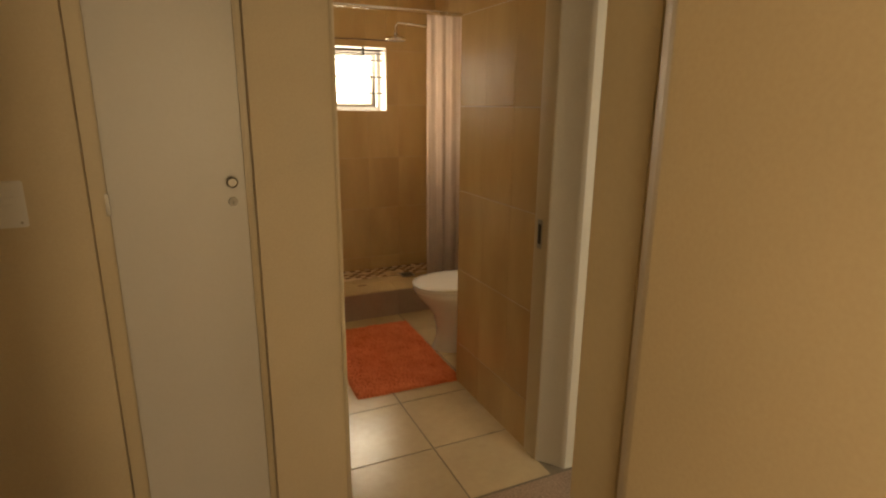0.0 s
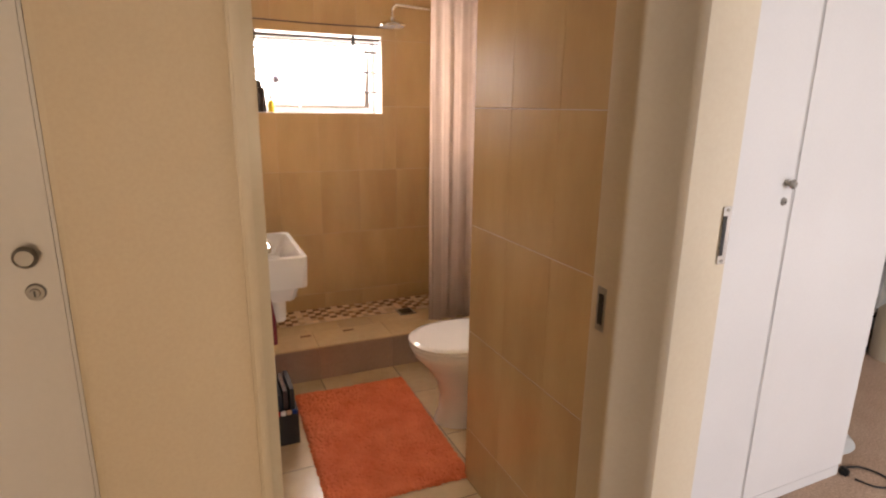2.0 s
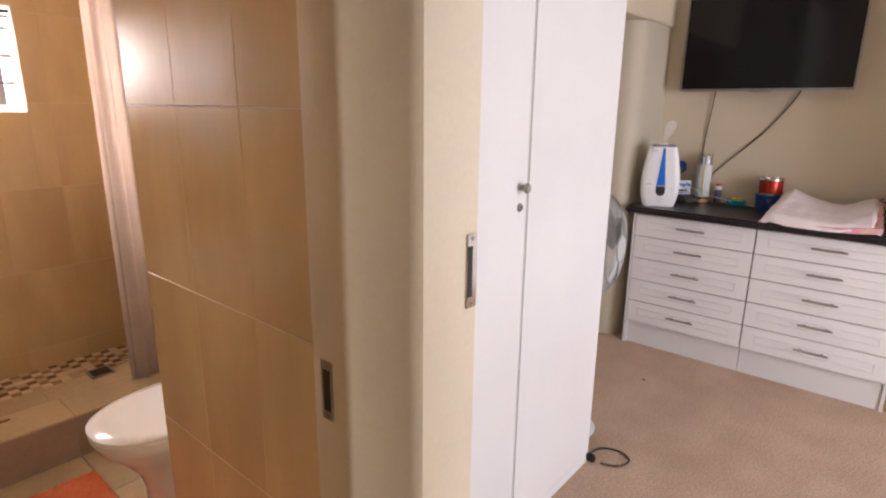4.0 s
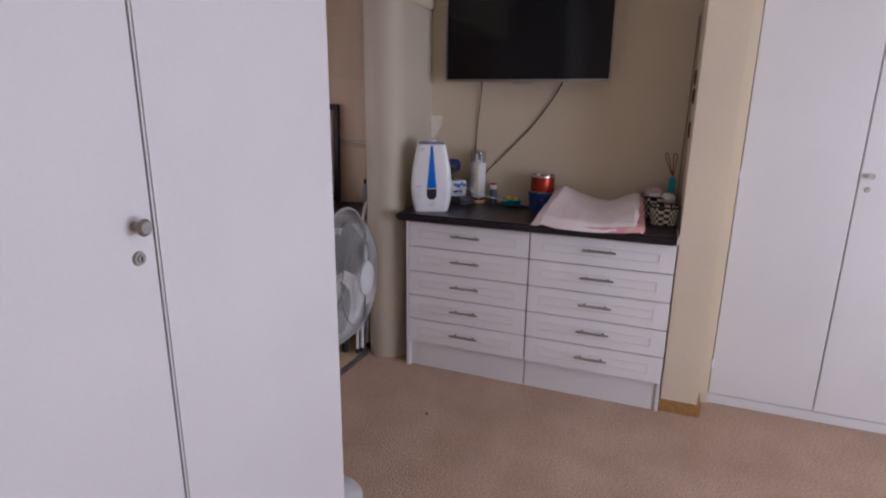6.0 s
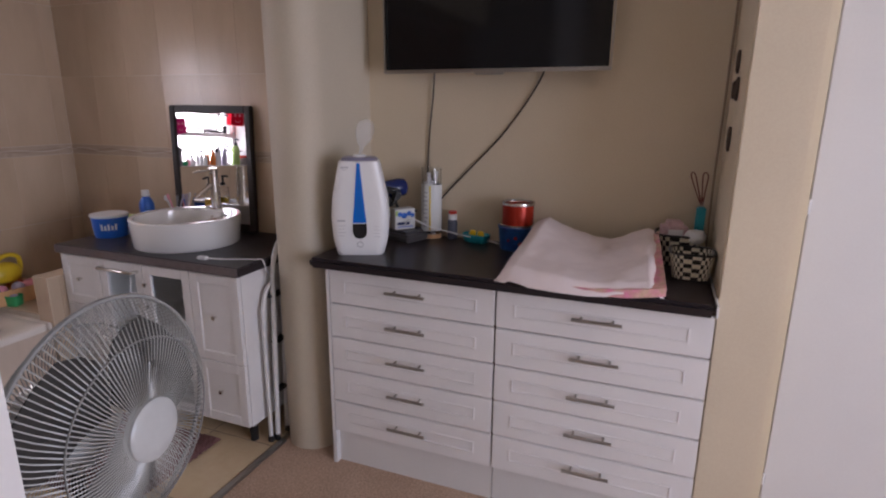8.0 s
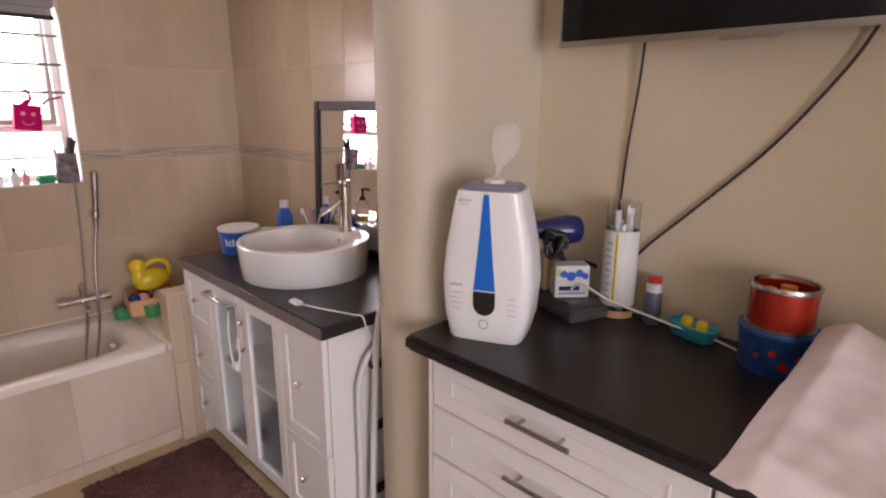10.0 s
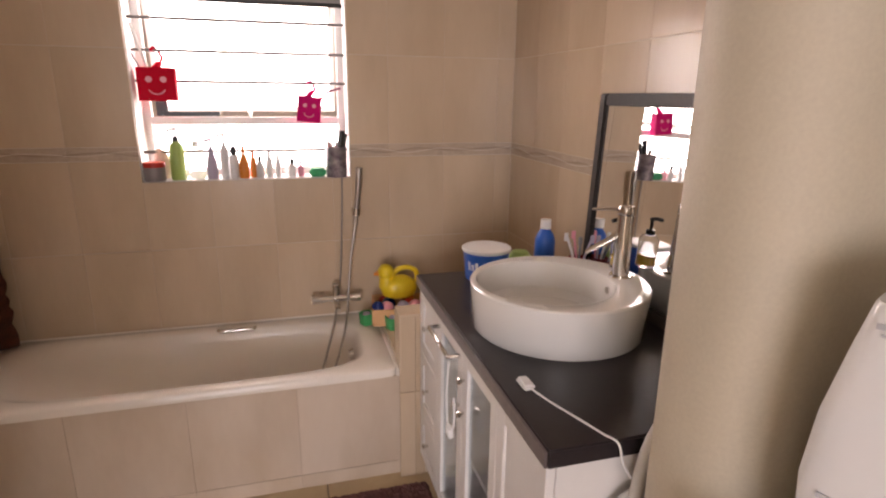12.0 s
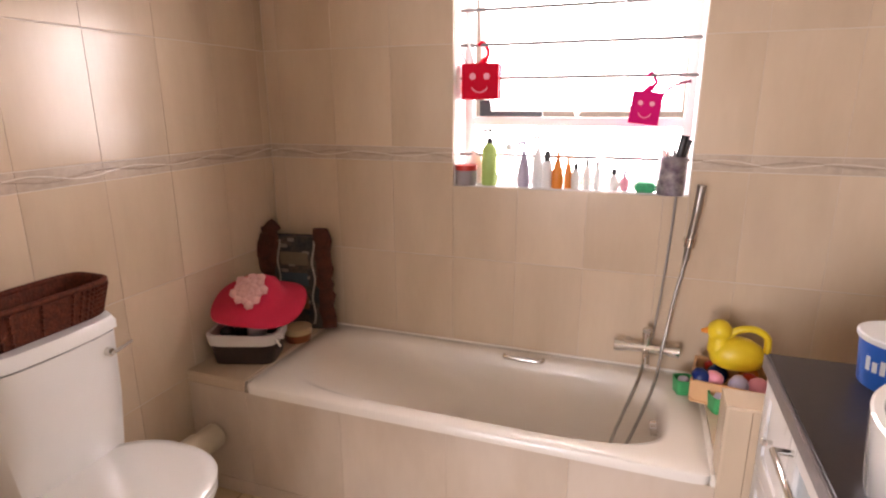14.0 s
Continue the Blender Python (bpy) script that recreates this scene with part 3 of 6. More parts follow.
def shaker(name, y0, y1, z0, z1, parent, glass=False):
    f = 0.042
    bm = B()
    for a, b, c0, c1 in ((y0, y0 + f, z0, z1), (y1 - f, y1, z0, z1), (y0 + f, y1 - f, z0, z0 + f), (y0 + f, y1 - f, z1 - f, z1)):
        box(bm, -0.02, a, c0, -0.001, b, c1, 0.002, 1)
    d = part(name, bm, WHITE_DOOR, parent)
    pn = part("pane" if glass else "panel", box(B(), -0.013 if not glass else -0.010, y0 + f, z0 + f, -0.005, y1 - f, z1 - f), FROST if glass else WHITE_DOOR, d, "frosted glass pane" if glass else "")
    pn.visible_shadow = not glass
    return d


for y0, y1, zs in ((V0 + 0.002, 2.798, (0.112, 0.40, 0.788)), (3.332, V1 - 0.002, (0.112, 0.31, 0.55, 0.788))):
    for za, zb in zip(zs, zs[1:]):
        d = shaker("drawer", y0, y1, za + 0.002, zb - 0.002, van)
        small_knob(d, (y0 + y1) / 2, (za + zb) / 2 + 0.01)
d = shaker("door", 2.802, 3.064, 0.114, 0.786, van, True)
small_knob(d, 3.045, 0.60)
small_knob(d, 3.045, 0.70)
d = shaker("door", 3.068, 3.328, 0.114, 0.786, van, True)
small_knob(d, 3.09, 0.60)
bm = tube(B(), [(-0.02, 3.30, 0.752), (-0.055, 3.30, 0.752), (-0.055, 3.30, 0.752), (-0.055, 3.09, 0.752), (-0.02, 3.09, 0.752)], 0.007, 10, smooth=False)
part("towel_bar", bm, CHROME, d, "chrome towel bar", 40)
ct = thing("countertop", (VX, 0, 0), "dark laminate top on the vanity", "countertop")
part("slab", box(B(), -0.026, V0 - 0.012, 0.79, XE - VX - 0.012, 3.595, 0.83, 0.004, 3), DARKTOP, ct, smooth=40)
part("front_edge", box(B(), -0.031, V0 - 0.010, 0.792, -0.025, 3.593, 0.828, 0.002), mat("worn_edge", (0.16, 0.13, 0.13), 0.3, vary=0.3), ct, "worn front edging")

# ---- vessel basin ----
BX, BY = 4.385, 3.062
bm = B()
rings = [[(0.225 * math.cos(t) * q, 0.225 * math.sin(t) * q, z) for t in [2 * math.pi * k / 72 for k in range(72)]] for q, z in ((1.02, 0.0), (1.04, 0.006), (1.075, 0.118), (1.078, 0.126), (1.06, 0.130))]
for r, z, dx, dy in ((0.193, 0.130, -0.033, 0.006), (0.187, 0.126, -0.036, 0.007), (0.176, 0.05, -0.036, 0.008), (0.155, 0.028, -0.036, 0.008), (0.03, 0.020, -0.036, 0.008)):
    rings.append([(dx + r * math.cos(t), dy + r * math.sin(t), z) for t in [2 * math.pi * k / 72 for k in range(72)]])
loft(bm, rings)
basin = thing("vessel_basin", (BX, BY, 0.83), "round white ceramic basin with straight sides", "basin")
part("bowl", bm, PORCELAIN, basin, smooth=35)
part("drain", lathe(B(), [(0.0, 0.026), (0.02, 0.026), (0.022, 0.021)], 20, -0.036, 0.008), CHROME, basin)
part("overflow", cyl(B(), (0.152, -0.02, 0.095), (0.140, -0.019, 0.095), 0.010, seg=16), CHROME, basin)

mir = thing("mirror", (4.665, 3.16, 0.832), "rectangular mirror with a dark grey frame leaning on the wall", "mirror")
bm = B()
for a, b, c0, c1 in ((-0.26, -0.222, 0.0, 0.625), (0.222, 0.26, 0.0, 0.625), (-0.222, 0.222, 0.0, 0.038), (-0.222, 0.222, 0.587, 0.625)):
    box(bm, 0.0, a, c0, 0.028, b, c1, 0.005)
part("frame", bm, mat("dark_grey_frame", (0.035, 0.029, 0.027), 0.45, vary=0.2, spec=0.3), mir)
part("glass", box(B(), 0.009, -0.224, 0.036, 0.014, 0.224, 0.589), MIRROR, mir)
mir.matrix_world = pose(4.645, 3.145, 0.832, 0, 2.2, 0)

# ---- bathtub ----
T0, T1, TY0 = 2.56, 4.035, 3.610
TZ = 0.46
tub = thing("bathtub", ((T0 + T1) / 2, (TY0 + YB) / 2, 0.0), "cream acrylic bathtub set in a tiled surround", "bathtub")
a, b = (T1 - T0) / 2, (YB - TY0) / 2
rings = []
for n, ra, rb, z, dx, nn in ((0, a, b, TZ - 0.032, 0, 30), (1, a, b, TZ - 0.006, 0, 30), (2, a - 0.006, b - 0.006, TZ, 0, 30), (3, a - 0.085, b - 0.050, TZ, 0.0, 4.5), (4, a - 0.105, b - 0.066, TZ - 0.012, 0.004, 4), (5, a - 0.20, b - 0.074, TZ - 0.055, 0.085, 3.6), (6, a - 0.33, b - 0.085, TZ - 0.13, 0.20, 3.4), (7, a - 0.405, b - 0.115, TZ - 0.28, 0.245, 3.0), (8, a - 0.48, b - 0.155, TZ - 0.335, 0.255, 2.8)):
    rings.append(superellipse(dx, 0, ra, rb, z, nn, 72))
part("shell", loft(B(), rings, True, False, True), ACRYLIC, tub, smooth=50)
bm = tube(B(), [(0.06, b - 0.075, TZ + 0.002), (0.065, b - 0.095, TZ + 0.004), (0.09, b - 0.10, TZ + 0.006), (0.18, b - 0.10, TZ + 0.006), (0.205, b - 0.095, TZ + 0.004), (0.21, b - 0.075, TZ + 0.002)], 0.008, 10)
part("grip", bm, CHROME, tub, "chrome grip", 40)
part("overflow", cyl(B(), (a - 0.125, 0.02, TZ - 0.075), (a - 0.145, 0.02, TZ - 0.078), 0.026, 0.022, 20), CHROME, tub, "chrome overflow", 40)

part("sealant", box(B(), a - 0.003, -b, TZ - 0.031, a + 0.0118, b, TZ + 0.004, 0.003), ACRYLIC, tub, "white sealant bead")
part("rear_sealant", box(B(), -a, b - 0.006, TZ - 0.02, a, b - 0.0005, TZ + 0.006, 0.002), ACRYLIC, tub, "white sealant bead")
sur = structure("tub_surround", box(box(B(), XW, TY0 + 0.016, 0.0, T1 + 0.0, TY0 + 0.05, TZ - 0.036), XW, TY0 + 0.03, TZ - 0.036, T0 - 0.002, YB + 0.005, TZ + 0.0), GROUT, "tiled front and end shelf of the bathtub", "tub surround")
ledge = structure("ledge", box(box(B(), T1 + 0.012, TY0 - 0.018, -0.02, XE - 0.002, 3.675, 0.675), T1 + 0.012, 3.675, -0.02, XE - 0.002, YB - 0.002, 0.490), GROUT, "tiled ledge at the tap end of the bathtub", "ledge")


# ---- toilets ----
def toilet(name, loc, rz, label, cistern_w=0.42):
    """Its bowl points to +x from the wall at x = 0."""
    t = thing(name, loc, label, "toilet", rz=rz)
    rings = []
    for z, cx, ra, rb in ((0.0, 0.375, 0.175, 0.115), (0.02, 0.375, 0.172, 0.11), (0.06, 0.375, 0.155, 0.095), (0.14, 0.38, 0.145, 0.088), (0.22, 0.385, 0.16, 0.10), (0.29, 0.395, 0.20, 0.135), (0.36, 0.405, 0.252, 0.178), (0.385, 0.41, 0.255, 0.182), (0.392, 0.41, 0.25, 0.178)):
        rings.append(superellipse(cx, 0, ra, rb, z, 2.2, 40))
    part("bowl", loft(B(), rings), PORCELAIN, t, smooth=50)
    part("shelf", box(B(), 0.03, -0.13, 0.24, 0.27, 0.13, 0.392, 0.03, 4), PORCELAIN, t, smooth=40)
    part("seat", loft(B(), [superellipse(0.415, 0, ra, rb, z, 2.25, 48) for z, ra, rb in ((0.392, 0.250, 0.180), (0.395, 0.255, 0.186), (0.407, 0.255, 0.186), (0.410, 0.252, 0.183))]), PORCELAIN, t, smooth=40)
    part("lid", loft(B(), [superellipse(0.415, 0, ra, rb, z, 2.25, 48) for z, ra, rb in ((0.411, 0.250, 0.182), (0.414, 0.257, 0.188), (0.424, 0.257, 0.188), (0.430, 0.250, 0.181), (0.433, 0.22, 0.155))]), PORCELAIN, t, smooth=40)
    for y in (-0.07, 0.07):
        part("hinge", cyl(B(), (0.155, y - 0.018, 0.42), (0.155, y + 0.018, 0.42), 0.012, seg=14), PORCELAIN, t, smooth=40)
    w = cistern_w / 2
    rings = [[(x, y * s, z) for x, y in ((0.012, -w), (0.15, -w), (0.185, -w * 0.9), (0.20, -w * 0.55), (0.205, 0), (0.20, w * 0.55), (0.185, w * 0.9), (0.15, w), (0.012, w))] for s, z in ((0.78, 0.40), (0.84, 0.44), (0.96, 0.60), (1.0, 0.77))]
    part("cistern", loft(B(), rings), PORCELAIN, t, smooth=50)
    rings = [[(x * q, y * s, z) for x, y in ((0.012, -w), (0.15, -w), (0.187, -w * 0.9), (0.203, -w * 0.55), (0.208, 0), (0.203, w * 0.55), (0.187, w * 0.9), (0.15, w), (0.012, w))] for q, s, z in ((1.0, 1.0, 0.774), (1.03, 1.03, 0.778), (1.03, 1.03, 0.80), (1.0, 0.99, 0.812))]
    part("cistern_lid", loft(B(), rings), PORCELAIN, t, smooth=40)
    bm = cyl(B(), (0.18, w * 0.70, 0.725), (0.212, w * 0.70, 0.725), 0.013, 0.010, 16)
    tube(bm, [(0.212, w * 0.70, 0.725), (0.222, w * 0.74, 0.727), (0.226, w * 1.0, 0.738)], 0.005, 8)
    part("flush_lever", bm, CHROME, t, "chrome flush lever", 40)
    return t


t2 = toilet("toilet", (XW + 0.002, 3.065, 0.0), 0, "white ceramic toilet with closed lid and cistern", 0.36)
t1 = toilet("toilet", (2.0, 2.78, 0.0), 180, "white ceramic toilet with closed lid beside the shower step")

t2.scale = (0.92, 1, 1.05)
for ob in t2.children:
    if ob.name.split(".")[0] in ("bowl", "shelf", "seat", "lid", "hinge"):
        ob.scale = (0.89, 1, 1.07)
t1.scale = (1.03, 1.03, 1.02)

# ---- shower step ----
step = structure("shower_step", box(box(B(), 0.455, 3.43, -0.02, 2.06, 3.62, SH - 0.01), 0.455, 3.62, -0.02, 2.06, YB + 0.005, SH - 0.075), GROUT, "tiled step and floor of the shower", "shower step")


# ---- plain colours of small things ----
def plain(name, c, rough=0.4, metal=0.0, vary=0.06, **k):
    return mat(name, c, rough, metal, vary=vary, **k)


BLUE = plain("blue_plastic", (0.02, 0.13, 0.55), 0.3)
DEEP_BLUE = plain("deep_blue_plastic", (0.012, 0.03, 0.16), 0.22)
RED = plain("red_plastic", (0.55, 0.03, 0.02), 0.3)
PINK = plain("hot_pink_plastic", (0.62, 0.004, 0.025), 0.6, spec=0.1)
MAGENTA = plain("magenta_plastic", (0.62, 0.006, 0.15), 0.6, spec=0.1)
PALE_PINK = plain("pale_pink_plastic", (0.85, 0.35, 0.45), 0.4)
YELLOW = plain("yellow_plastic", (0.80, 0.58, 0.02), 0.35)
GREEN = plain("green_plastic", (0.04, 0.36, 0.12), 0.5)
LIME = plain("lime_plastic", (0.40, 0.58, 0.16), 0.35)
ORANGE = plain("orange_plastic", (0.80, 0.26, 0.03), 0.35)
TEAL = plain("teal_plastic", (0.02, 0.36, 0.46), 0.3)
GREY = plain("grey_plastic", (0.30, 0.30, 0.31), 0.35)
LILAC = plain("lilac_plastic", (0.48, 0.44, 0.58), 0.35)
CARD = plain("white_card", (0.72, 0.72, 0.70), 0.6)
AMBER = glass_mat("amber_soap", (0.95, 0.62, 0.08), 0.0, 1.36)
CLEAR = glass_mat("clear_plastic", (0.95, 0.96, 0.97), 0.05, 1.3)
WICKER = mat("red_brown_wicker", (0.12, 0.030, 0.014), 0.75, vary=0.45, scale=60, fine=160, bump=0.5, spec=0.2)
DARK_WICKER = mat("dark_wicker", (0.035, 0.017, 0.012), 0.6, vary=0.4, scale=40, fine=160, bump=0.5)
LINEN = mat("white_linen", (0.68, 0.64, 0.60), 0.9, vary=0.1, fine=300, bump=0.4)
TIN = plain("tin_metal", (0.62, 0.60, 0.58), 0.25, 1.0)

# ---- bedroom: worktop things ----
h = thing("humidifier", (4.315, 2.085, 0.9), "white humidifier with a blue drop-shaped water window", "humidifier", rz=-65.5)
prof = [(0.0, 0.086, 0.066), (0.004, 0.091, 0.07), (0.06, 0.105, 0.072), (0.14, 0.111, 0.072), (0.22, 0.104, 0.070), (0.30, 0.088, 0.064), (0.352, 0.076, 0.056), (0.358, 0.073, 0.053)]
rings = []
for z, a, d in prof:
    r = superellipse(0, 0.0, a, d, z, 6, 40)
    rings.append([(x, max(y, -d) + (d - 0.07), z) if y < 0 else (x, y, z) for x, y, _ in r])
part("housing", loft(B(), rings), WHITE_PLASTIC, h, smooth=45)
part("cap", loft(B(), [superellipse(0, 0.0, a, b, z, 5, 40) for z, a, b in ((0.3585, 0.070, 0.050), (0.368, 0.064, 0.045), (0.370, 0.058, 0.04))]), plain("violet_grey_plastic", (0.26, 0.24, 0.34), 0.3), h, "violet grey top", 45)
part("nozzle", lathe(B(), [(0.0, 0.369), (0.026, 0.369), (0.024, 0.378), (0.012, 0.38), (0.0, 0.378)], 24), WHITE_PLASTIC, h, smooth=40)


def drop(z0, z1, w0, w1, y):
    """A flat panel from z0 to z1 that widens from w1 at its top to w0 at its foot."""
    bm = B()
    n = 20
    left, right = [], []
    for i in range(n + 1):
        z = z0 + (z1 - z0) * i / n
        w = w0 + (w1 - w0) * (i / n) ** 0.9
        left.append((-w, z))
        right.append((w, z))
    out = left + right[::-1]
    return loft(bm, [[(x, yy, z) for x, z in out] for yy in (y, y - 0.002)])


part("water_window", drop(0.126, 0.352, 0.0265, 0.006, -0.0695), plain("blue_window", (0.01, 0.16, 0.62), 0.12), h, "glossy blue drop-shaped window")
bm = B()
out = [(0.0265 * math.cos(math.pi * i / 20 + math.pi), 0.092 + 0.027 * math.sin(math.pi * i / 20 + math.pi)) for i in range(21)] + [(0.0265, 0.124), (-0.0265, 0.124)]
part("dark_window", loft(bm, [[(x, yy, z) for x, z in out] for yy in (-0.0695, -0.0715)]), BLACK, h, "black lower window")
part("trim_line", box(B(), -0.0265, -0.0718, 0.1235, 0.0265, -0.0695, 0.1262), WHITE_PLASTIC, h)
GREY_PRINT = plain("grey_print", (0.50, 0.50, 0.53), 0.5)
for i in range(4):
    part("printed_line", box(B(), -0.082, -0.0708, 0.076 + i * 0.013, -0.058 + 0.004 * (i % 2), -0.0695, 0.0774 + i * 0.013), GREY_PRINT, h)
    part("printed_line", box(B(), 0.054, -0.0708, 0.072 + i * 0.013, 0.078 - 0.004 * (i % 2), -0.0695, 0.0734 + i * 0.013), GREY_PRINT, h)
for x0, x1, z0, z1 in ((-0.066, -0.036, 0.333, 0.339), (-0.060, -0.042, 0.326, 0.3285), (-0.084, -0.054, 0.132, 0.138)):
    part("printed_name", box(B(), x0, -0.0708, z0, x1, -0.0695, z1), GREY_PRINT, h)
part("button", lathe(B(), [(0.010, 0.0), (0.012, 0.0), (0.012, 0.001), (0.010, 0.001)], 24), GREY, h).matrix_local = pose(0, -0.0705, 0.043, 90, 0, 0)

mist = bpy.data.materials.new("mist")
mist.use_nodes = True
nt = mist.node_tree
nt.nodes.clear()
mo, ms, mt, md = (nt.nodes.new(k) for k in ("ShaderNodeOutputMaterial", "ShaderNodeMixShader", "ShaderNodeBsdfTransparent", "ShaderNodeBsdfDiffuse"))
md.inputs[0].default_value = (0.9, 0.9, 0.92, 1)
ms.inputs[0].default_value = 0.17
nt.links.new(mt.outputs[0], ms.inputs[1])
nt.links.new(md.outputs[0], ms.inputs[2])
nt.links.new(ms.outputs[0], mo.inputs[0])
bm = B()
rings = []
for i in range(25):
    t = i / 24
    r = 0.006 + 0.010 * t + 0.022 * max(0.0, math.sin(math.pi * max(0.0, t - 0.22) / 0.78)) ** 0.6
    if t > 0.9:
        r *= max(0.08, 1 - ((t - 0.9) / 0.1) ** 2)
    cx, cy = 0.030 * t ** 0.7, 0.004 * math.sin(t * 4)
    rings.append([(cx + r * (1 + 0.06 * math.sin(3 * a + 4 * t)) * math.cos(a), cy + 0.7 * r * math.sin(a), t * 0.13) for a in [2 * math.pi * k / 24 for k in range(24)]])
loft(bm, rings)
m = single("mist", bm, mist, (4.315, 2.085, 1.28), "thin white mist rising from the humidifier", "mist", rz=-65.5)
m.visible_shadow = False

NAVY = plain("navy_plastic", (0.012, 0.022, 0.11), 0.25)
t = thing("hair_dryer", (4.592, 2.10, 1.078), "dark blue hair dryer lying on a small box", "hair dryer", rz=-40)
part("body", loft(B(), [[(x, r * math.cos(a), 0.035 + r * math.sin(a)) for a in [2 * math.pi * k / 24 for k in range(24)]] for x, r in ((-0.11, 0.022), (-0.10, 0.024), (-0.04, 0.026), (-0.005, 0.036), (0.04, 0.041), (0.068, 0.037), (0.076, 0.028))]), NAVY, t, smooth=50)
part("handle", tube(B(), [(0.02, 0, 0.0), (0.0, 0.01, -0.04), (-0.03, 0.02, -0.08)], 0.018, 12), NAVY, t, smooth=50)
part("nozzle", loft(B(), [[(x, a * math.cos(q), 0.035 + b * math.sin(q)) for q in [2 * math.pi * k / 24 for k in range(24)]] for x, a, b in ((-0.108, 0.025, 0.025), (-0.15, 0.030, 0.012), (-0.152, 0.026, 0.009))]), BLACK, t, smooth=50)
coil = [(-0.03, 0.02, -0.08)]
for k in range(33):
    a = k * 0.82
    coil.append((-0.012 + (0.030 + 0.006 * math.sin(k * 1.7)) * (0.4 + 0.15 * (k * 3 % 5)) * math.cos(a), -0.052 - 0.010 * math.sin(k * 0.9), 0.010 + (0.046 + 0.006 * math.cos(k * 2.3)) * (0.4 + 0.15 * (k * 3 % 5)) * math.sin(a)))
coil += [(0.03, -0.03, -0.055), (0.09, 0.0, -0.06), (0.16, 0.02, -0.09)]
part("cord", tube(B(), coil, 0.0066, 7, n=4), BLACK, t, "black cord wound in a bundle", 60)

t = thing("carton", (4.578, 2.032, 0.945), "small white carton with blue printing", "box", rz=-42)
part("box", box(B(), -0.046, -0.028, 0.0, 0.046, 0.028, 0.088, 0.002), CARD, t)
for x, z, r in ((-0.024, 0.066, 0.010), (-0.004, 0.060, 0.013), (0.018, 0.068, 0.011), (0.034, 0.060, 0.009)):
    part("blue_print", cyl(B(), (x, -0.0275, z), (x, -0.0290, z), r, seg=14), BLUE, t)
part("title_print", box(B(), -0.036, -0.0290, 0.020, 0.020, -0.0275, 0.032), NAVY, t)
part("line_print", box(B(), -0.036, -0.0290, 0.010, 0.036, -0.0275, 0.014), BLUE, t)
part("colour_patch", box(B(), -0.044, -0.0290, 0.060, -0.032, -0.0275, 0.082), LIME, t)
bm = box(B(), -0.075, -0.085, 0.0, 0.075, 0.085, 0.030, 0.006)
box(bm, -0.078, -0.07, 0.012, -0.07, 0.07, 0.022, 0.002)
box(bm, -0.06, -0.06, 0.030, 0.06, 0.06, 0.042, 0.004)
single("set_top_box", bm, plain("dark_grey_plastic", (0.10, 0.095, 0.10), 0.3), (4.59, 2.02, 0.90), "flat grey plastic box under a carton", "device", rz=-20)
single("beige_carton", box(B(), -0.02, -0.025, 0.0, 0.02, 0.025, 0.11, 0.004), plain("beige_card", (0.60, 0.47, 0.28), 0.6), (4.585, 2.115, 0.944), "narrow beige carton behind the humidifier", "box", rz=-20)

t = thing("cotton_bud_tube", (4.645, 1.925, 0.9), "tall clear tube with white cotton sticks and grey printing", "tube", rz=-15)
part("tube", lathe(B(), [(0.0, 0.0), (0.040, 0.0), (0.042, 0.01), (0.042, 0.305), (0.0405, 0.305), (0.0405, 0.01), (0.0, 0.008)], 32), CLEAR, t, smooth=40)
part("sleeve", lathe(B(), [(0.0432, 0.035), (0.0445, 0.035), (0.0445, 0.235), (0.0432, 0.235)], 32), CARD, t, "white printed sleeve", 40)
bm = B()
for i, (x, y, z) in enumerate(((-0.02, 0.0, 0.285), (0.01, 0.018, 0.255), (0.005, -0.02, 0.29), (0.024, 0.0, 0.265), (-0.012, 0.02, 0.245), (-0.008, -0.008, 0.25))):
    cyl(bm, (x * 0.5, y * 0.5, 0.012), (x, y, z), 0.008, 0.009, 10)
part("sticks", bm, WHITE_PLASTIC, t)
bm = B()
for i in range(9):
    box(bm, -0.0458, -0.013 + 0.004 * (i % 2), 0.055 + i * 0.018, -0.0435, 0.010 - 0.003 * (i % 3), 0.062 + i * 0.018)
part("printing", bm, plain("grey_ink", (0.46, 0.46, 0.47), 0.6), t)
part("stripe", box(B(), -0.0405, -0.024, 0.04, -0.036, -0.018, 0.23), YELLOW, t)
part("foot", lathe(B(), [(0.036, 0.002), (0.0435, 0.002), (0.0435, 0.020), (0.036, 0.020)], 32), plain("peach_band", (0.70, 0.42, 0.22), 0.4), t, "peach foot band", 40)

t = thing("small_bottle", (4.655, 1.83, 0.9), "small dark bottle with a red and white cap", "bottle")
part("body", lathe(B(), [(0.0, 0.0), (0.020, 0.0), (0.022, 0.005), (0.022, 0.075), (0.017, 0.085), (0.0, 0.085)], 24), plain("slate_label", (0.10, 0.11, 0.16), 0.4), t, smooth=40)
part("cap", lathe(B(), [(0.0, 0.085), (0.019, 0.085), (0.019, 0.108), (0.0, 0.110)], 24), WHITE_PLASTIC, t, smooth=40)
part("cap_top", lathe(B(), [(0.0, 0.1105), (0.018, 0.1105), (0.018, 0.122), (0.0, 0.124)], 24), RED, t, smooth=40)

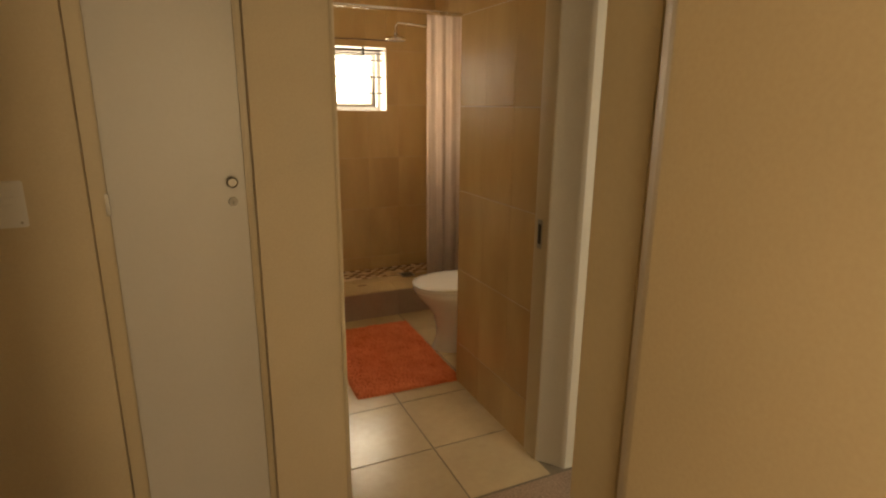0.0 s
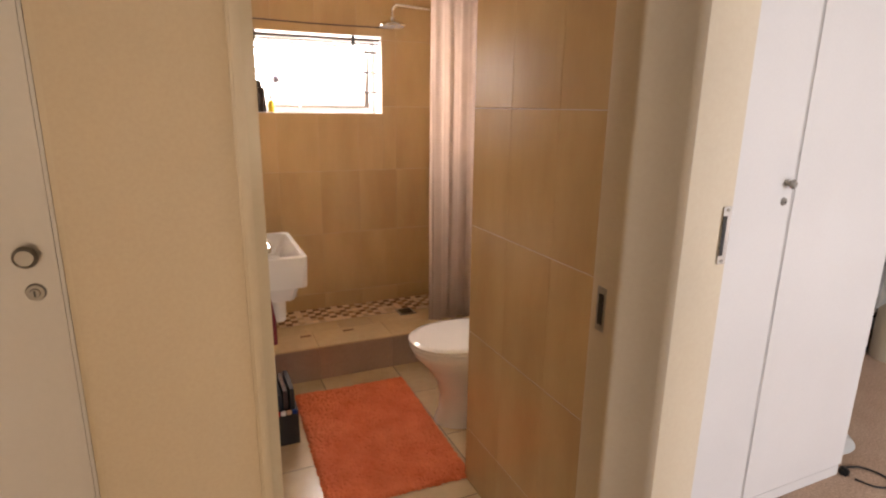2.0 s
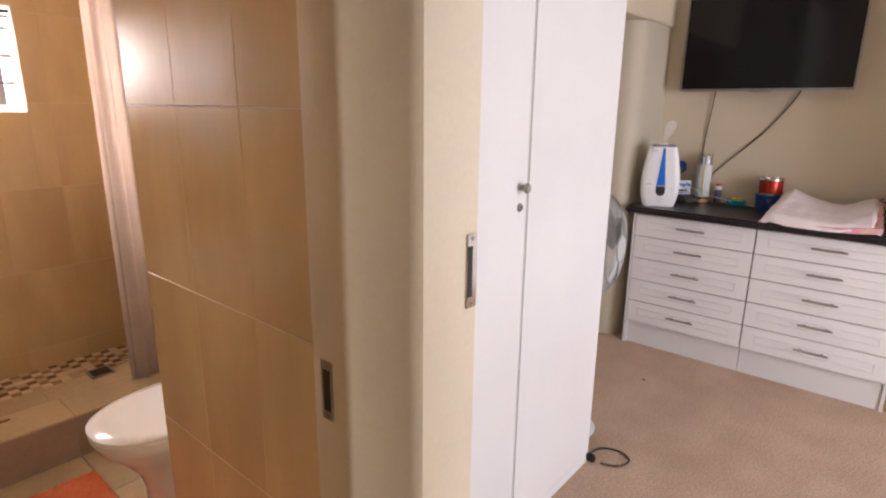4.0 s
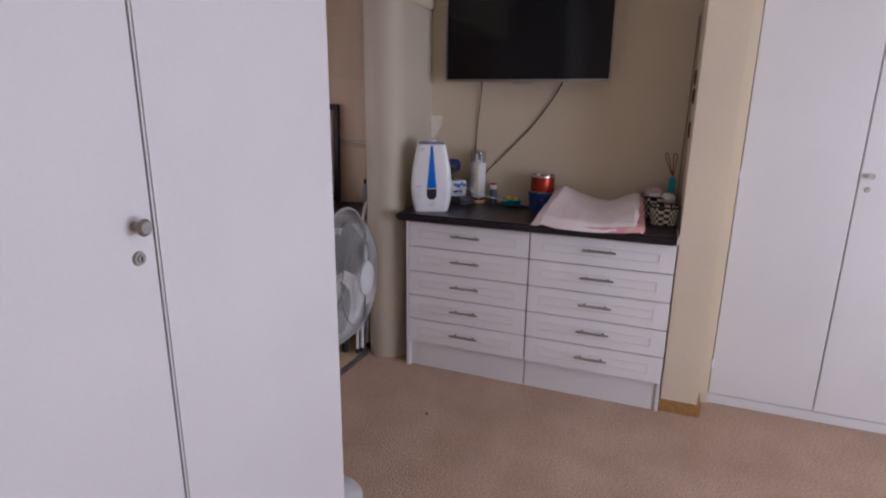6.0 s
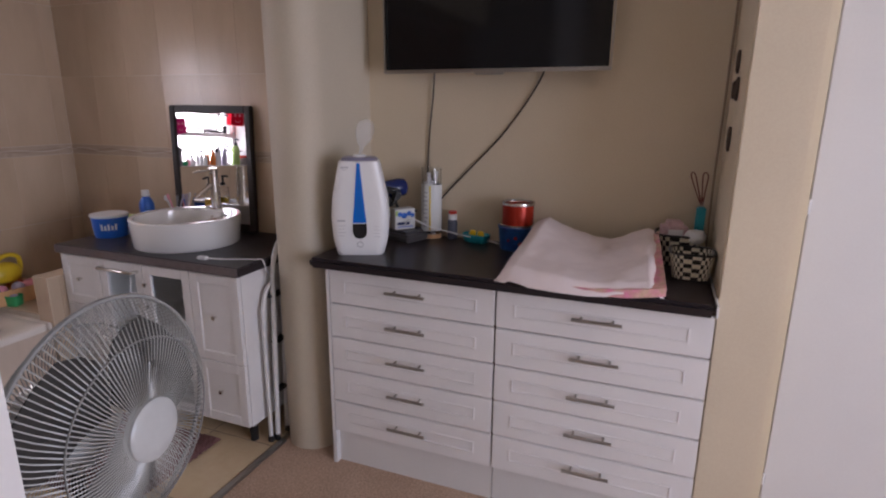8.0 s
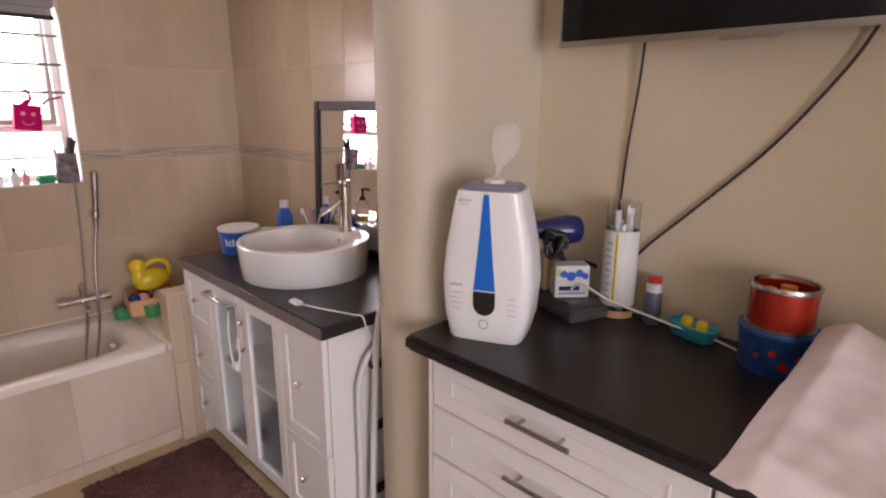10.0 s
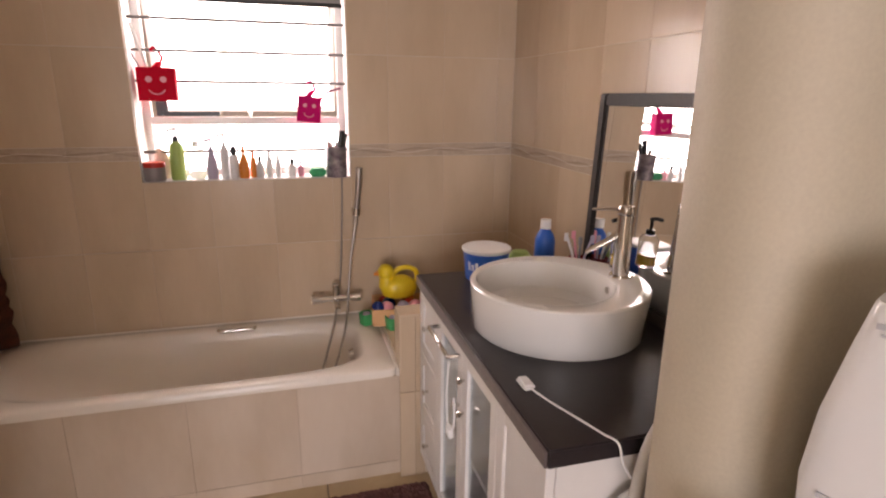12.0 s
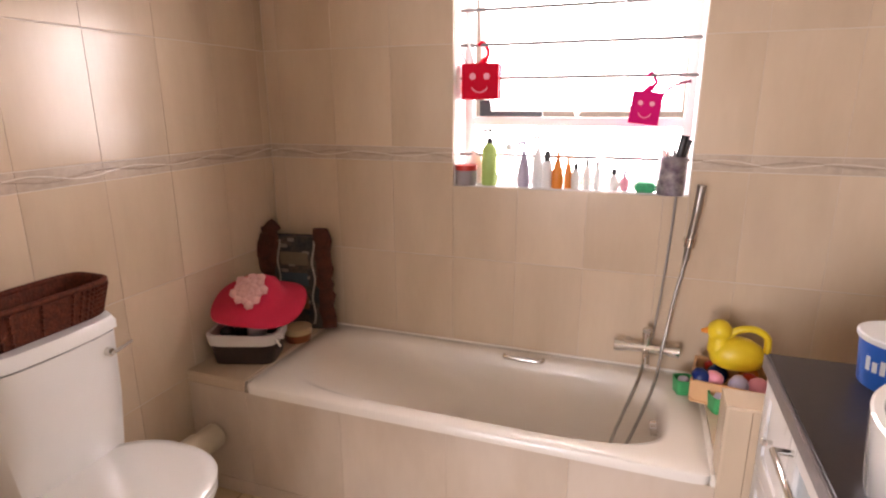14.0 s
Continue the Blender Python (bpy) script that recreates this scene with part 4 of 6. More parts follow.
t = thing("soap_dish", (4.635, 1.715, 0.9), "turquoise boat-shaped dish with yellow knobs", "dish", rz=75)
part("dish", loft(B(), [superellipse(0, 0, a, b, z, 3, 32) for z, a, b in ((0.0, 0.050, 0.026), (0.004, 0.055, 0.030), (0.034, 0.062, 0.036), (0.036, 0.060, 0.034), (0.028, 0.055, 0.029), (0.026, 0.02, 0.01))]), TEAL, t, smooth=45)
for x in (-0.022, 0.018):
    part("knob", lathe(B(), [(0.0, 0.026), (0.014, 0.026), (0.015, 0.040), (0.010, 0.048), (0.0, 0.050)], 20, x), YELLOW, t, smooth=50)

t = thing("blue_tin", (4.600, 1.53, 0.9), "blue printed tin tub on the dark worktop", "tin")
part("tub", lathe(B(), [(0.0, 0.0), (0.066, 0.0), (0.068, 0.004), (0.075, 0.085), (0.078, 0.088), (0.078, 0.095), (0.0, 0.095)], 40), mat("printed_blue_tin", (0.03, 0.16, 0.50), 0.3, vary=0.3, scale=22, second=(0.02, 0.05, 0.22)), t, smooth=40)
bm = B()
for a, z, r in ((3.3, 0.056, 0.007), (3.6, 0.030, 0.010), (2.9, 0.045, 0.005), (4.0, 0.048, 0.006)):
    cyl(bm, (0.070 * math.cos(a), 0.070 * math.sin(a), z), (0.0755 * math.cos(a), 0.0755 * math.sin(a), z), r, seg=14)
part("print", bm, RED, t)
part("handle", tube(B(), [(0.0, -0.079, 0.085), (-0.02, -0.095, 0.09), (-0.03, -0.1, 0.06)], 0.003, 8), WHITE_PLASTIC, t)
t = thing("red_tin", (4.600, 1.53, 0.9955), "red metal tin with an open rim on a blue tin", "tin")
part("body", lathe(B(), [(0.0, 0.0), (0.064, 0.0), (0.064, 0.085), (0.0615, 0.085), (0.0615, 0.02), (0.0, 0.02)], 40), plain("red_tin_paint", (0.42, 0.03, 0.012), 0.22, 0.4), t, smooth=40)
part("rim", lathe(B(), [(0.0605, 0.085), (0.067, 0.085), (0.068, 0.092), (0.066, 0.096), (0.061, 0.094), (0.0605, 0.085)], 40), TIN, t, "bright tin rim", 60)
part("lower_rim", lathe(B(), [(0.064, 0.0), (0.068, 0.001), (0.068, 0.008), (0.064, 0.009)], 40), TIN, t, smooth=60)
bm = B()
for k in range(5):
    cyl(bm, (0.03 * math.cos(k * 1.3), 0.03 * math.sin(k * 1.3), 0.02), (0.034 * math.cos(k * 1.3), 0.034 * math.sin(k * 1.3), 0.08 - 0.006 * k), 0.016, seg=14)
part("filling", bm, ORANGE, t)

CABLE = plain("brown_cable", (0.035, 0.022, 0.016), 0.5)
single("charger_cord", tube(B(), [(4.56, 2.02, 0.955), (4.53, 1.97, 1.0), (4.56, 1.90, 0.965), (4.585, 1.82, 0.945), (4.60, 1.75, 0.93), (4.62, 1.66, 0.915), (4.62, 1.61, 0.905)], 0.0027, 8), WHITE_PLASTIC, (0, 0, 0), "white charger cord across the worktop", "cable")
single("tv_cable", tube(B(), [(4.68, 1.925, 1.64), (4.685, 1.935, 1.50), (4.69, 1.955, 1.32), (4.69, 1.965, 1.10), (4.69, 1.965, 0.92)], 0.0034, 8), CABLE, (0, 0, 0), "dark brown cable hanging from the television", "cable", "television cables")
single("tv_cable", tube(B(), [(4.68, 1.45, 1.64), (4.685, 1.50, 1.53), (4.69, 1.62, 1.36), (4.69, 1.76, 1.21), (4.69, 1.88, 1.085), (4.69, 1.94, 1.0), (4.69, 1.96, 0.915)], 0.0036, 8), CABLE, (0, 0, 0), "dark brown cable hanging from the television", "cable", "television cables")

# changing mat and towel
FLORAL = mat("pink_floral_vinyl", (0.62, 0.20, 0.30), 0.35, vary=0.5, scale=30, fine=60, second=(0.60, 0.45, 0.30))
TOWEL = mat("white_pink_towel", (0.83, 0.73, 0.72), 0.95, vary=0.08, scale=6, fine=520, bump=0.3, spec=0.1)


def mat_height(u, v):
    """u from one side to the other, v from front to back, both 0 to 1."""
    side = abs(2 * u - 1) ** 1.8
    return 0.024 + 0.036 * v + (0.016 + 0.048 * v) * side


def draped(nu, nv, y0, y1, x0, x1, lift, thick, crumple, seed, drop_side=0.0, drop_front=0.0, reveal=0.0):
    """A sheet that follows the changing mat and falls off beyond its sides."""
    top, bot = [], []
    for i in range(nu + 1):
        for j in range(nv + 1):
            u, v = i / nu, j / nv
            skew = (0.03 * (1 - v) - 0.008 * v) * (1 - 2 * u)
            bow = -0.042 * math.sin(math.pi * u) * (1 - v) ** 2
            y = y0 + (y1 - y0) * u
            x = x0 + (x1 - x0) * v
            um, vm = min(1, max(0, (1.405 - y) / 0.415)), min(1, max(0, (x - 4.14) / 0.43))
            x += bow + reveal * max(0.0, (u - 0.6) / 0.4) ** 0.7 * (1 - v) ** 2 + 0.3 * crumple * noise.noise((u * 5, seed, 3))
            z = mat_height(um, vm) + lift + crumple * noise.noise((u * 4 + seed, v * 4, 1.0)) + crumple * 0.35 * noise.noise((u * 13, v * 13, seed))
            z -= drop_side * (max(0, 1 - u / 0.11) ** 1.4 + max(0, 1 - (1 - u) / 0.08) ** 1.4) * (1 - 0.5 * v) + drop_front * max(0.0, 1 - v / 0.07) ** 1.3 * (1.0 - 0.8 * max(0.0, (u - 0.55) / 0.45))
            low = 0.003
            top.append((x, y + skew, 0.9 + max(z, low + 0.002)))
            bot.append((x, y + skew, 0.9 + max(z - thick, low)))
    n = len(top)
    faces = []
    q = nv + 1
    for i in range(nu):
        for j in range(nv):
            a = i * q + j
            faces += [(a, a + 1, a + q + 1, a + q), (n + a, n + a + q, n + a + q + 1, n + a + 1)]
    for i in range(nu):
        a, b = i * q, i * q + nv
        faces += [(a, a + q, n + a + q, n + a), (b, n + b, n + b + q, b + q)]
    for j in range(nv):
        a, b = j, nu * q + j
        faces += [(a, n + a, n + a + 1, a + 1), (b, b + 1, n + b + 1, n + b)]
    bm = B()
    vs = [bm.verts.new(p) for p in top + bot]
    for f in faces:
        bm.faces.new([vs[k] for k in f])
    return bm


single("changing_mat", draped(40, 30, 1.405, 0.99, 4.138, 4.57, 0.0, 0.026, 0.0, 1.0), FLORAL, (0, 0, 0), "pink floral baby changing mat with raised sides", "changing mat", smooth=60)
single("towel", draped(76, 60, 1.455, 0.995, 4.120, 4.60, 0.016, 0.006, 0.0105, 7.0, 0.050, 0.040, 0.026), TOWEL, (0, 0, 0.001), "pale pink and white towel spread over a changing mat", "towel", smooth=70)


def woven_basket(loc, w, d, hh, rz, label):
    b = thing("woven_basket", loc, label, "basket", "woven baskets", rz=rz)
    light, dark = B(), B()
    n, rows = 38, 6
    for r in range(rows):
        z0, z1 = hh * r / rows, hh * (r + 1) / rows
        lo = [superellipse(0, 0, w / 2 * (0.88 + 0.24 * q / rows), d / 2 * (0.88 + 0.24 * q / rows), 0, 4, n) for q in (r, r + 1)]
        for i in range(n):
            k = (i + 1) % n
            tgt = dark if (i + r) % 2 else light
            o = 1.0 if (i + r) % 2 else 1.02
            quad = [(lo[0][i], z0), (lo[0][k], z0), (lo[1][k], z1), (lo[1][i], z1)]
            loft(tgt, [[(p[0] * s, p[1] * s, z) for p, z in quad] for s in (0.96, o)])
    part("light_weave", light, plain("cream_strap", (0.78, 0.73, 0.56), 0.5), b, "cream plastic straps")
    part("dark_weave", dark, plain("black_strap", (0.015, 0.014, 0.013), 0.45), b, "black plastic straps")
    part("base", box(B(), -w / 2, -d / 2, 0.001, w / 2, d / 2, 0.005), BLACK, b)
    rim = [(x, y, hh) for x, y, _ in superellipse(0, 0, w / 2 * 1.12, d / 2 * 1.12, hh, 4, 40)]
    part("rim", tube(B(), rim + rim[:1], 0.004, 8, smooth=False), BLACK, b)
    return b


woven_basket((4.43, 0.886, 0.9), 0.115, 0.125, 0.092, 0, "small black and cream woven strap basket")
woven_basket((4.60, 0.925, 0.9), 0.12, 0.15, 0.115, 0, "black and cream woven strap basket with toiletries")
t = thing("tissue_pack", (4.60, 0.955, 0.985), "soft pink and white tissue pack in a basket", "tissue pack", rz=12)
part("pack", box(B(), -0.045, -0.05, 0.0, 0.045, 0.035, 0.075, 0.018, 4), plain("pale_pink_wrap", (0.72, 0.50, 0.52), 0.35, vary=0.2, scale=30), t, smooth=50)
part("label", box(B(), -0.0465, -0.03, 0.02, -0.044, 0.02, 0.05), WHITE_PLASTIC, t)
single("cotton_ball", lathe(B(), [(0.0, 0.0), (0.02, 0.004), (0.034, 0.02), (0.036, 0.034), (0.026, 0.05), (0.0, 0.056)], 24), WHITE_PLASTIC, (4.56, 0.875, 0.985), "round white tub lid in a basket", "container")
single("teal_pouch", box(B(), -0.010, -0.016, 0.0, 0.010, 0.016, 0.128, 0.005), TEAL, (4.625, 0.862, 0.985), "upright turquoise pouch holding scissors", "pouch", rz=10)
t = thing("scissors", (4.625, 0.862, 1.10), "scissors with thin red handles standing in a pouch", "scissors")
part("blades", box(B(), -0.002, -0.006, -0.08, 0.002, 0.006, 0.03), STEEL, t)
for s in (-1, 1):
    part("handle", tube(B(), [(0, s * 0.003, 0.02), (0, s * 0.016 + 0.010, 0.07), (0, s * 0.028 + 0.018, 0.125), (0, s * 0.014 + 0.020, 0.13), (0, s * 0.006 + 0.010, 0.07), (0, s * 0.001, 0.02)], 0.0024, 8), plain("dark_red_plastic", (0.16, 0.03, 0.02), 0.4), t, smooth=60)

for x, z, hh in ((4.50, 1.60, 0.05), (4.44, 1.515, 0.05), (4.53, 1.515, 0.04), (4.49, 1.36, 0.055)):
    t = thing("wall_ornament", (x, 0.812, z), "small dark oval ornament on the cream pier", "ornament", "wall ornaments")
    part("ring", loft(B(), [[(0.022 * q * math.cos(a), y, hh * 0.72 * q * math.sin(a)) for a in [2 * math.pi * k / 28 for k in range(28)]] for y, q in ((0.0, 1.0), (0.006, 1.0), (0.008, 0.86), (0.004, 0.8))]), plain("dark_bronze", (0.07, 0.045, 0.03), 0.4, 0.5), t, smooth=60)
single("wall_cable", tube(B(), [(4.688, 0.822, 1.9), (4.688, 0.824, 1.5), (4.686, 0.828, 1.2), (4.69, 0.826, 0.915)], 0.004, 8), plain("tan_cable", (0.30, 0.22, 0.15), 0.5), (0, 0, 0), "thin tan cable in the wall corner", "cable")

# ---- bedroom floor ----
t = thing("pedestal_fan", (3.035, 1.975, 0.0), "grey white pedestal fan with a round wire grille", "fan", rz=8)
t.scale = (1, 1, 0.998)
PALE_GREY = plain("pale_grey_plastic", (0.55, 0.56, 0.55), 0.35)
part("base", lathe(B(), [(0.0, 0.0), (0.135, 0.0), (0.14, 0.008), (0.128, 0.024), (0.06, 0.045), (0.03, 0.06), (0.0, 0.06)], 48), PALE_GREY, t, "round pale grey foot", 45)
part("pole", cyl(cyl(B(), (0, 0, 0.05), (0, 0, 0.50), 0.017, seg=18), (0, 0, 0.50), (0, 0, 0.80), 0.012, seg=18), BLACK, t, "dark metal pole", 45)
part("collar", lathe(B(), [(0.0, 0.46), (0.024, 0.46), (0.026, 0.50), (0.02, 0.54), (0.0, 0.54)], 20), PALE_GREY, t, smooth=45)
part("motor", loft(B(), [[(r * math.cos(a), y, 0.905 + r * math.sin(a)) for a in [2 * math.pi * k / 28 for k in range(28)]] for y, r in ((0.13, 0.02), (0.12, 0.055), (0.06, 0.075), (0.0, 0.075), (-0.01, 0.06))]), PALE_GREY, t, smooth=50)
part("neck", box(B(), -0.025, 0.02, 0.79, 0.025, 0.07, 0.87, 0.012, 3), PALE_GREY, t)
FR = 0.228
gr = B()


def fan_ring(bm, r, y, w, n=56):
    pts = [(r * math.cos(2 * math.pi * k / n), y, 0.905 + r * math.sin(2 * math.pi * k / n)) for k in range(n)]
    rings = []
    for k in range(n):
        a = 2 * math.pi * k / n
        o = Vector((math.cos(a), 0, math.sin(a)))
        rings.append([Vector(pts[k]) + w * (math.cos(q) * o + math.sin(q) * Vector((0, 1, 0))) for q in [2 * math.pi * j / 6 for j in range(6)]])
    rings.append(rings[0])
    loft(bm, rings, True, False, False)


fan_ring(gr, FR, -0.055, 0.0045)
for r, y in ((0.16, -0.116),):
    fan_ring(gr, r, y, 0.0016)
fan_ring(gr, 0.17, 0.02, 0.0016)
part("rim", gr, plain("mid_grey_wire", (0.26, 0.26, 0.25), 0.35), t, smooth=60)
for side in (-1, 1):
    bm = B()
    n = 120
    for k in range(n):
        a = 2 * math.pi * k / n
        a2 = a + 0.28
        pts = []
        for f in range(6):
            q = f / 5
            r = 0.05 + (FR - 0.05) * q
            aa = a + (a2 - a) * (1 - q)
            dome = 0.075 * (1 - q ** 3.2) if side < 0 else -0.095 * (1 - q ** 3.2)
            pts.append((r * math.cos(aa), -0.055 - dome, 0.905 + r * math.sin(aa)))
        tube(bm, pts, 0.0012, 3, smooth=False)
    part("grille", bm, plain("grille_wire", (0.36, 0.36, 0.34), 0.3), t, "fine curved wire grille", 60)
part("hub", loft(B(), [[(r * math.cos(a), y, 0.905 + r * math.sin(a)) for a in [2 * math.pi * k / 32 for k in range(32)]] for y, r in ((-0.122, 0.056), (-0.136, 0.056), (-0.141, 0.05), (-0.142, 0.03))]), plain("hub_plastic", (0.47, 0.48, 0.47), 0.3), t, "pale grey hub badge", 40)
for k in range(3):
    bm = B()
    a0 = 2 * math.pi * k / 3 + 0.5
    grid = []
    for i in range(7):
        r = 0.03 + 0.165 * i / 6
        row = []
        for j in range(5):
            a = a0 + (j / 4 - 0.5) * (0.95 + 0.75 * math.sin(math.pi * i / 6))
            row.append((r * math.cos(a), -0.05 + 0.035 * (j / 4 - 0.5), 0.905 + r * math.sin(a)))
        grid.append(row)
    vs = [[bm.verts.new(p) for p in row] + [bm.verts.new((p[0], p[1] + 0.002, p[2])) for p in row[::-1]] for row in grid]
    for a, b in zip(vs, vs[1:]):
        for i in range(10):
            bm.faces.new((a[i], a[(i + 1) % 10], b[(i + 1) % 10], b[i]))
    bm.faces.new(vs[0])
    bm.faces.new(vs[-1])
    part("blade", bm, plain("smoky_blade", (0.05, 0.048, 0.045), 0.35), t, "smoky plastic blade", 60)
for ob in t.children:
    if ob.name.split(".")[0] not in ("base", "pole", "collar"):
        ob.matrix_local = pose(0, -0.053, 0)
t = thing("power_cord", (2.86, 1.72, 0.0), "black cord with a plug looped on the carpet", "cable")
part("cord", tube(B(), [(0.0, 0.035, 0.022), (0.05, 0.055, 0.006), (0.11, 0.03, 0.006), (0.135, -0.04, 0.006), (0.10, -0.095, 0.006), (0.03, -0.075, 0.007), (-0.005, -0.01, 0.010)], 0.0042, 8), BLACK, t, smooth=60)
part("plug", box(B(), -0.02, 0.015, 0.002, 0.006, 0.052, 0.034, 0.006), BLACK, t)
stain = plain("brown_stain", (0.16, 0.10, 0.07), 0.95)
single("carpet_mark", loft(B(), [superellipse(0, 0, a, b, z, 2, 20) for z, a, b in ((0.0, 0.014, 0.009), (0.0015, 0.012, 0.007), (0.002, 0.006, 0.003))]), stain, (3.745, 1.862, 0.0), "small brown mark on the carpet", "stain", rz=30)

# ---- step ladder between vanity and wall end ----
t = thing("step_ladder", (4.30, 2.512, 0.0), "folded white tubular step ladder with dark treads", "step ladder")
for dx, dy in ((0.0, 0.0), (0.075, 0.006)):
    part("rail", tube(B(), [(-0.065 + dx, -0.012 + dy, 0.0), (-0.045 + dx, -0.012 + dy, 0.4), (-0.025 + dx, -0.012 + dy, 0.72), (-0.005 + dx, -0.012 + dy, 0.84), (0.04 + dx, -0.012 + dy, 0.90), (0.10 + dx, -0.012 + dy, 0.905)], 0.011, 12), WHITE_PAINT, t, smooth=60)
part("brace", tube(B(), [(-0.085, 0.004, 0.62), (-0.05, 0.004, 0.70), (0.0, 0.004, 0.73)], 0.009, 10), WHITE_PAINT, t, smooth=60)
part("back_leg", tube(B(), [(-0.09, 0.004, 0.0), (-0.087, 0.004, 0.3), (-0.085, 0.004, 0.62)], 0.009, 10), WHITE_PAINT, t, smooth=60)
for z in (0.22, 0.45, 0.66):
    part("tread", box(B(), -0.04, -0.018, z, 0.12, 0.012, z + 0.02, 0.004), BLACK, t, "dark ribbed tread")
for x in (-0.065, 0.01, -0.09):
    part("foot", cyl(B(), (x, -0.010 if x != -0.09 else 0.004, 0.0), (x + 0.001, -0.010 if x != -0.09 else 0.004, 0.03), 0.014, 0.013, 12), BLACK, t)

# ---- bathroom: vanity things ----
t = thing("basin_tap", (4.570, 3.052, 0.9605), "tall chrome basin mixer tap", "tap", rz=-25)
part("body", cyl(B(), (0, 0, 0), (0, 0, 0.175), 0.0235, 0.0215, 28), CHROME, t, smooth=40)
part("flange", lathe(B(), [(0.0, 0.0), (0.031, 0.0), (0.030, 0.005), (0.0, 0.006)], 28), CHROME, t, smooth=40)
part("spout", loft(B(), [[(x, w * math.cos(q), z + hh * math.sin(q)) for q in [2 * math.pi * k / 20 for k in range(20)]] for x, z, w, hh in ((-0.015, 0.118, 0.014, 0.014), (-0.045, 0.098, 0.015, 0.011), (-0.082, 0.076, 0.015, 0.008), (-0.100, 0.064, 0.014, 0.006))]), CHROME, t, smooth=50)
part("cap", lathe(B(), [(0.0215, 0.176), (0.0225, 0.178), (0.0225, 0.196), (0.020, 0.200), (0.0, 0.200)], 28), CHROME, t, smooth=40)
part("lever", tube(B(), [(-0.015, 0.0, 0.190), (-0.05, 0.02, 0.186), (-0.085, 0.038, 0.180)], 0.0042, 10), CHROME, t, smooth=50)

t = thing("soap_dispenser", (4.615, 3.13, 0.9605), "clear soap pump bottle with amber soap and black pump", "soap dispenser")
part("bottle", lathe(B(), [(0.0, 0.0), (0.026, 0.0), (0.029, 0.006), (0.029, 0.082), (0.022, 0.094), (0.012, 0.098), (0.0105, 0.098), (0.020, 0.092), (0.0272, 0.08), (0.0272, 0.007), (0.0, 0.004)], 28), CLEAR, t, smooth=40)
part("soap", lathe(B(), [(0.0, 0.005), (0.0265, 0.0075), (0.0265, 0.036), (0.0, 0.036)], 28), plain("amber_liquid", (0.80, 0.48, 0.03), 0.12), t, "amber liquid soap", 40)
bm = cyl(B(), (0, 0, 0.098), (0, 0, 0.112), 0.013, seg=18)
cyl(bm, (0, 0, 0.112), (0, 0, 0.140), 0.005, seg=12)
tube(bm, [(0.006, 0, 0.142), (-0.015, 0, 0.144), (-0.035, 0.0, 0.140)], 0.006, 10)
part("pump", bm, BLACK, t, "black pump", 40)

t = thing("plastic_bucket", (4.335, 3.505, 0.83), "blue and white plastic tub with a lid", "tub")
part("body", lathe(B(), [(0.0, 0.0), (0.070, 0.0), (0.072, 0.004), (0.080, 0.098), (0.0, 0.098)], 40), BLUE, t, smooth=40)
part("lid", lathe(B(), [(0.0, 0.099), (0.083, 0.099), (0.085, 0.103), (0.085, 0.110), (0.081, 0.112), (0.070, 0.109), (0.0, 0.108)], 40), WHITE_PLASTIC, t, "white lid", 40)
bm = B()
for k, a in enumerate((3.55, 3.75, 3.95, 4.15, 4.35)):
    hh = 0.030 if k % 2 == 0 else 0.022
    ca, sa = math.cos(a), math.sin(a)
    loft(bm, [[(r * math.cos(a + da), r * math.sin(a + da), z) for da in (-0.06, 0.06)] + [(r2 * math.cos(a + da), r2 * math.sin(a + da), z) for da in (0.06, -0.06)] for z, r, r2 in ((0.040, 0.0745, 0.0765), (0.040 + hh, 0.0768, 0.0788))])
part("lettering", bm, WHITE_PLASTIC, t, "white block lettering")


def squeeze_bottle(name, loc, r, hh, body, cap, label, cap_h=0.03, cap_r=None, category="bottle", pump=False, neck=0.75, sx=1.0, group=""):
    t = thing(name, loc, label, category, group)
    part("body", lathe(B(), [(0.0, 0.0), (r * 0.92, 0.0), (r, 0.006), (r, hh * neck), (r * 0.82, hh * (neck + 0.12)), (r * 0.42, hh), (0.0, hh)], 28, sx=sx), body, t, smooth=40)
    cr = cap_r or r * 0.5
    part("cap", lathe(B(), [(0.0, hh + 0.0003), (cr, hh + 0.0003), (cr * 0.95, hh + cap_h), (0.0, hh + cap_h)], 20), cap, t, smooth=40)
    if pump:
        bm = cyl(B(), (0, 0, hh + cap_h), (0, 0, hh + cap_h + 0.028), 0.004, seg=10)
        tube(bm, [(0.008, 0, hh + cap_h + 0.03), (-0.008, 0, hh + cap_h + 0.031), (-0.028, -0.008, hh + cap_h + 0.024)], 0.0055, 8)
        part("pump", bm, cap, t, smooth=50)
    return t


squeeze_bottle("lotion_bottle", (4.555, 3.505, 0.83), 0.036, 0.165, BLUE, WHITE_PLASTIC, "blue lotion bottle with a white cap", 0.032, 0.020)
t = thing("green_jar", (4.475, 3.535, 0.83), "low jar with a green lid and red label", "jar")
part("body", lathe(B(), [(0.0, 0.0), (0.036, 0.0), (0.038, 0.045), (0.0, 0.045)], 28), CARD, t, smooth=40)
part("band", lathe(B(), [(0.0368, 0.012), (0.0388, 0.012), (0.0395, 0.034), (0.0375, 0.034)], 28), RED, t, smooth=40)
part("lid", lathe(B(), [(0.0, 0.0455), (0.040, 0.0455), (0.039, 0.062), (0.028, 0.078), (0.0, 0.082)], 28), LIME, t, "green lid", 40)
t = thing("toothbrush_cup", (4.62, 3.375, 0.83), "dark red cup crowded with toothbrushes and small tubes", "cup")
